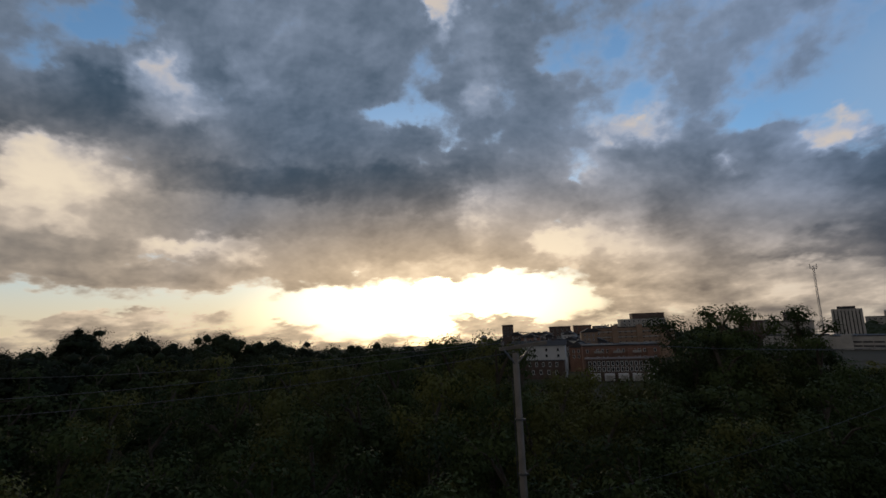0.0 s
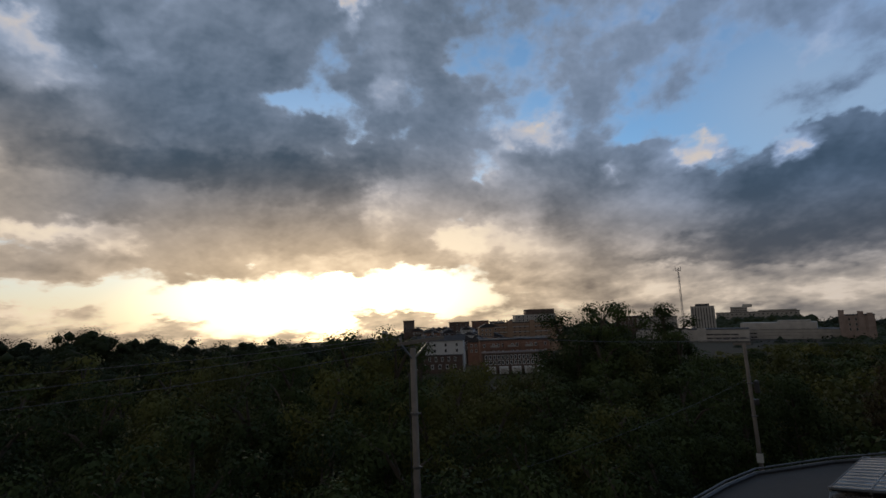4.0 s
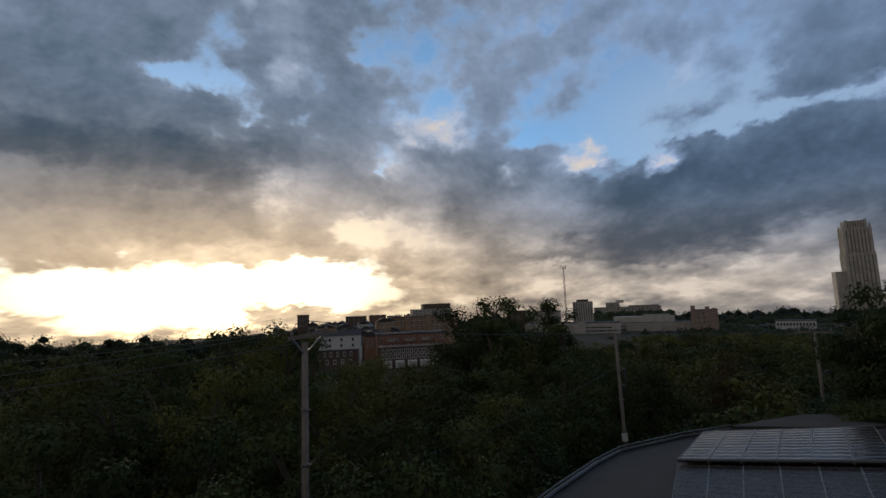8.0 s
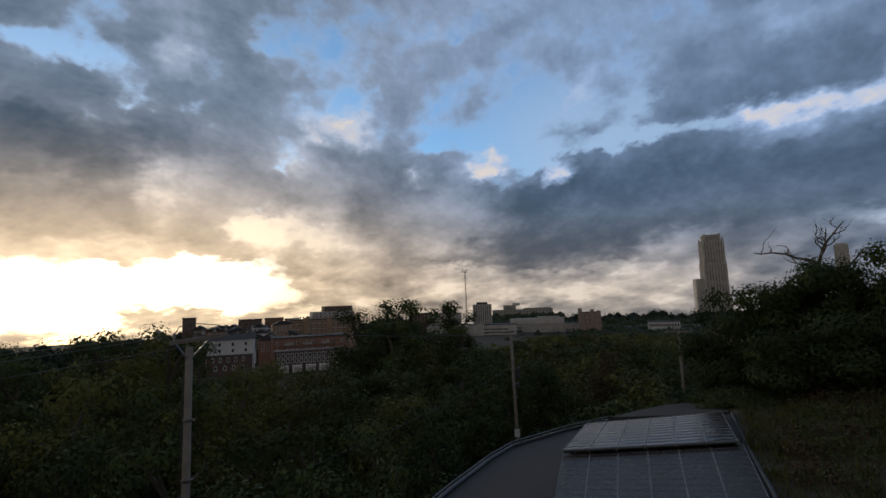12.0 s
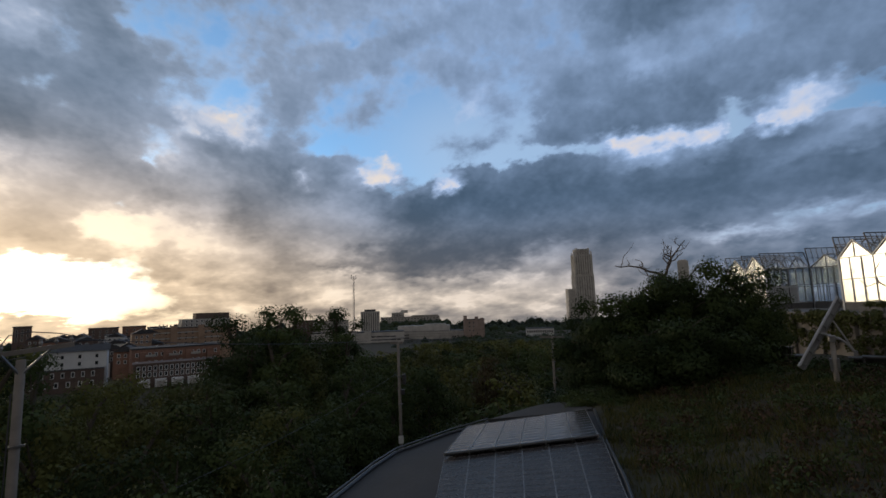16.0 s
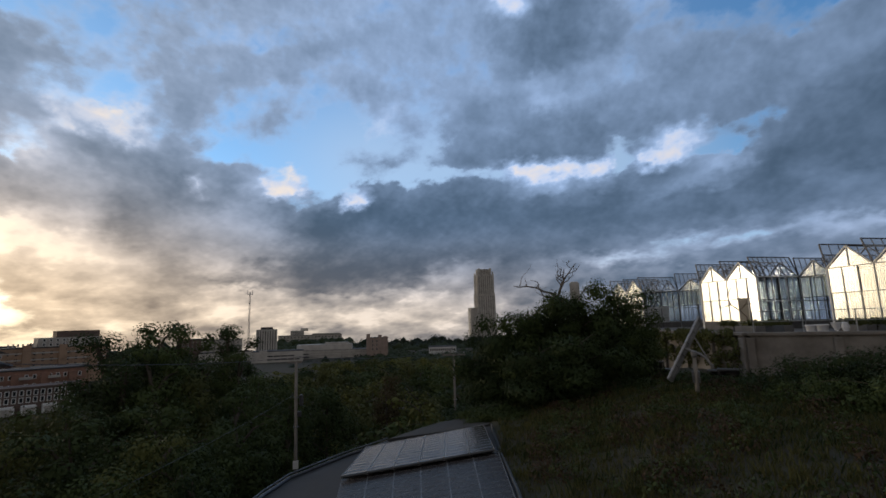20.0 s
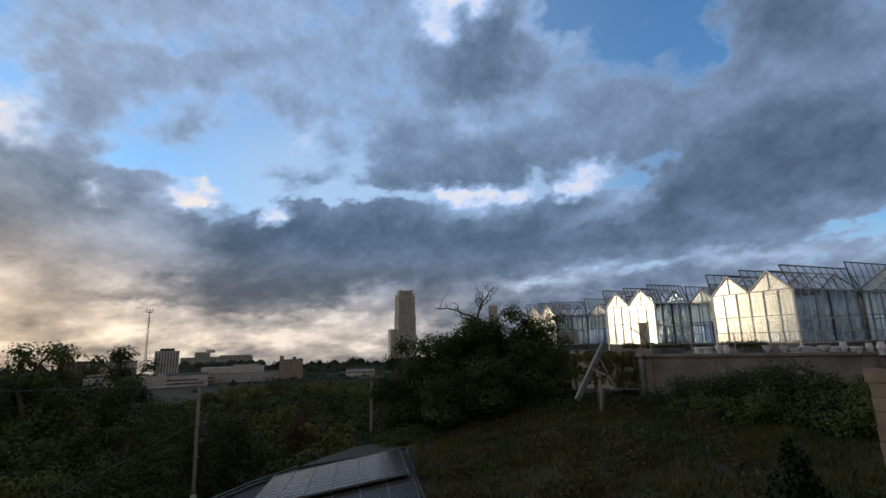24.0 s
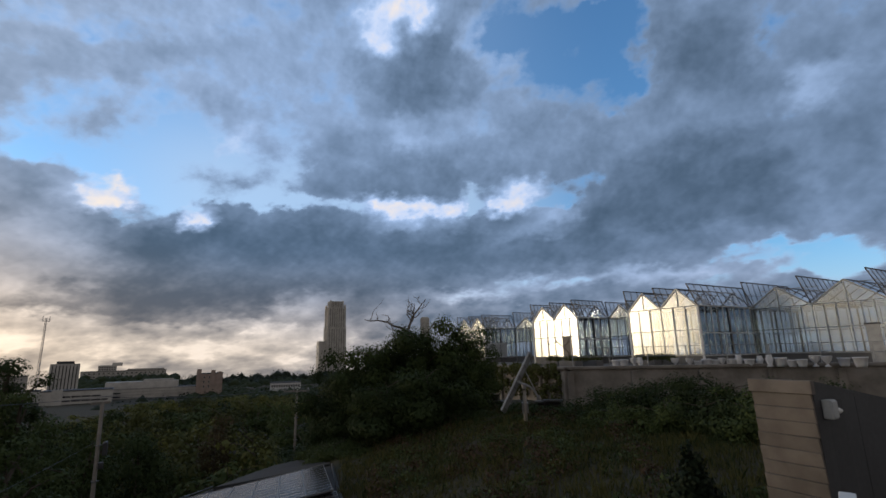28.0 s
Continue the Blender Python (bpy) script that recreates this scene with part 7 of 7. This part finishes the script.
def grass_stuff(name, count, az0, az1, d0, d1, tall, seed, mat, label, patch=0.25):
    rng = np.random.default_rng(seed)
    verts, faces = [], []
    k = 0
    while k < count:
        az, d = rng.uniform(az0, az1), d0 + (d1 - d0) * math.sqrt(rng.uniform())
        if az < 66.2 + 3.5 * max(0.0, min(1.0, (17 - d) / 6)) + max(0, 10 - d) * 1.2:
            continue
        x, y = d * math.sin(radians(az)), d * math.cos(radians(az))
        if noise.noise((x * 0.45, y * 0.45, 7)) < rng.uniform(-0.9, patch):
            continue
        z = land(x, y) - 0.03
        high = tall * (0.75 + 0.6 * noise.noise((x * 0.8, y * 0.8, 2)))
        for _ in range(5):
            a, h = rng.uniform(0, math.tau), high * rng.uniform(0.5, 1.3)
            bx, by = x + rng.normal() * 0.10, y + rng.normal() * 0.10
            w, lean = 0.007 + 0.004 * d / 10, h * rng.uniform(0.1, 0.6)
            c, s = math.cos(a), math.sin(a)
            i = len(verts)
            verts += [(bx - s * w, by + c * w, z), (bx + s * w, by - c * w, z), (bx + c * lean * 0.4 + s * w * 0.7, by + s * lean * 0.4 - c * w * 0.7, z + h * 0.6), (bx + c * lean, by + s * lean, z + h)]
            faces.append((i, i + 1, i + 2, i + 3))
            k += 1
    return tagged(new(name, leaf_mesh(name, np.array(verts), np.array(faces), mat)), label, "grass", kind="stuff")


grass_stuff("bank_grass", 85000, 62, 128, 4.5, 27, 0.24, 81, GRASS, "rough tall grass and weeds on the bank", 0.0)
grass_stuff("bank_weeds", 9000, 66, 122, 6, 27, 0.36, 82, LEAF_DARK, "dark green weeds among the rough grass")


def leafy_stuff(name, clumps, count, size, seed, mat, label, category):
    v, f = leaf_cloud(np.random.default_rng(seed), clumps, count, size, 0.3)
    return tagged(new(name, leaf_mesh(name, v, f, mat)), label, category, kind="stuff")


rng = np.random.default_rng(91)
ivy = []
for k in range(170):
    t = rng.uniform(0.02, 0.98)
    a, b = Vector((39.5, 6.0, 0)), Vector((28.2, -1.0, 0))
    p = a.lerp(b, t) + Vector((-0.25, 0.35, 0))
    ivy.append((p.x, p.y, TERRACE_Z + 0.1 - rng.uniform(0, 1.0) ** 1.6 * 1.7, 0.36, 0.2, 0.26))
leafy_stuff("ivy", ivy, 11000, 0.085, 92, LEAF, "leafy green ivy hanging over the concrete wall", "ivy")
weeds = []
for k in range(60):
    p = polar(rng.uniform(70, 93), rng.uniform(24, 27))
    weeds.append((p.x, p.y, p.z + 0.15, 0.5, 0.5, rng.uniform(0.15, 0.4)))
leafy_stuff("weed_clumps", weeds, 6000, 0.07, 93, LEAF_DARK, "low dark weeds along the foot of the bank trees", "weeds")

# tufts of broad-leaved weeds over the bank, green, and brown where they have dried
DRY = leaf_material("dry_weed", (0.095, 0.062, 0.040), (0.060, 0.042, 0.028), 0.1)
for name, mat, seed, many, label in (("green_weeds", LEAF_DARK, 95, 150, "broad-leaved green weeds scattered over the bank"), ("dry_weeds", DRY, 96, 120, "reddish-brown dried weeds scattered over the bank")):
    rng = np.random.default_rng(seed)
    tufts = []
    for k in range(many):
        d = 7 + 18 * rng.uniform() ** 0.6
        p = polar(rng.uniform(70 + max(0, 12 - d) * 2, 112 if d < 12 else 100), d)
        w = rng.uniform(0.2, 0.5)
        tufts.append((p.x, p.y, p.z + 0.12, w, w, rng.uniform(0.15, 0.38)))
    leafy_stuff(name, tufts, 11000, 0.05, seed + 5, mat, label, "weeds")

# dead tree behind the bank trees
snag = thing("dead_tree", Matrix.Translation(polar(73.4, 30)), "bare dead tree with crooked branches", "tree")
fork = EYE + 30 * math.tan(radians(2.6)) - polar(74.2, 30).z
rs = random.Random(12)
bm = bmesh.new()
add_tube(bm, [(0, 0, 0), (0.1, 0, fork * 0.4), (0.0, 0.1, fork * 0.75), (0.15, 0, fork)], [0.22, 0.18, 0.14, 0.10], 7)
part("trunk", bm, DEADWOOD, snag)
ax = Vector((math.cos(radians(74.2)), -math.sin(radians(74.2)), 0))
off = Vector((math.sin(radians(74.2)), math.cos(radians(74.2)), 0))


def dead_branch(start, way, long, thick, depth):
    """A crooked bare branch, kinked at every joint, with smaller ones along it."""
    n = 6
    pts, rad, w = [Vector(start)], [thick], Vector(way).normalized()
    for i in range(n):
        w = (w + ax * rs.uniform(-0.7, 0.7) + off * rs.uniform(-0.4, 0.4) + Vector((0, 0, rs.uniform(-0.35, 0.55)))).normalized()
        pts.append(pts[-1] + w * long / n * rs.uniform(0.7, 1.3))
        rad.append(thick * (1 - 0.72 * (i + 1) / n))
    part("branch", tube(pts, rad, 5), DEADWOOD, snag)
    if depth:
        for k in (2, 3, 4, 5):
            side = ax * rs.uniform(-1, 1) + off * rs.uniform(-0.4, 0.4) + Vector((0, 0, rs.uniform(0.0, 0.9)))
            dead_branch(pts[k], side, long * rs.uniform(0.3, 0.55), max(0.012, rad[k] * 0.7), depth - 1)


top = Vector((0.15, 0, fork))
dead_branch(top, -ax + Vector((0, 0, 0.35)), 2.8, 0.085, 1)
dead_branch(top - Vector((0, 0, 0.3)), -ax * 1.0 + Vector((0, 0, 0.05)), 1.7, 0.06, 1)
dead_branch(top, -ax * 0.3 + Vector((0, 0, 1.0)), 2.2, 0.085, 2)
dead_branch(top, ax * 0.4 + Vector((0, 0, 0.9)), 1.9, 0.08, 2)

# young conifer among the grass
p = polar(103.8, 9.4)
con = thing("young_conifer", Matrix.Translation(p), "small dark young conifer in the grass", "tree")
top_c = EYE - 0.16 - 9.4 * math.tan(radians(9.6)) - p.z
part("trunk", tube([(0, 0, -0.1), (0, 0, top_c * 0.95)], [0.03, 0.008], 6), BARK, con)
cl = [(rng.normal() * 0.05, rng.normal() * 0.05, top_c * k, 0.72 * (1.05 - k), 0.72 * (1.05 - k), 0.13) for k in np.linspace(0.08, 1.0, 16)]
v, f = leaf_cloud(rng, cl, 6000, 0.05, 0.4)
crown = new("crown", leaf_mesh("crown", v, f, leaf_material("conifer_needles", (0.022, 0.034, 0.018), (0.032, 0.046, 0.022), 0.05)))
crown.parent = con
# pale dead stems among the near shrubs
for az, d, lean, long in ((-35.5, 12.5, 0.35, 2.4), (-38.0, 12.0, 0.2, 1.7), (-34.4, 13.0, -0.2, 1.4)):
    p = polar(az, d, EYE - 0.0 - d * math.tan(radians(19.0)))
    st = thing("dead_sapling", Matrix.Translation((p.x, p.y, land(p.x, p.y))), "pale bare dead sapling above the shrubs", "sapling", "dead saplings")
    h = p.z - land(p.x, p.y)
    part("stem", tube([(0, 0, -0.2), (0.05, 0, h * 0.6), (lean * 0.4, 0, h + 0.4), (lean, 0, h + long * 0.6)], [0.035, 0.03, 0.02, 0.006], 6), DEADWOOD, st)
    part("twig", tube([(lean * 0.4, 0, h + 0.4), (lean * 0.4 - 0.2, 0.1, h + 0.9), (lean * 0.4 - 0.25, 0.1, h + 1.2)], [0.014, 0.01, 0.004], 5), DEADWOOD, st)
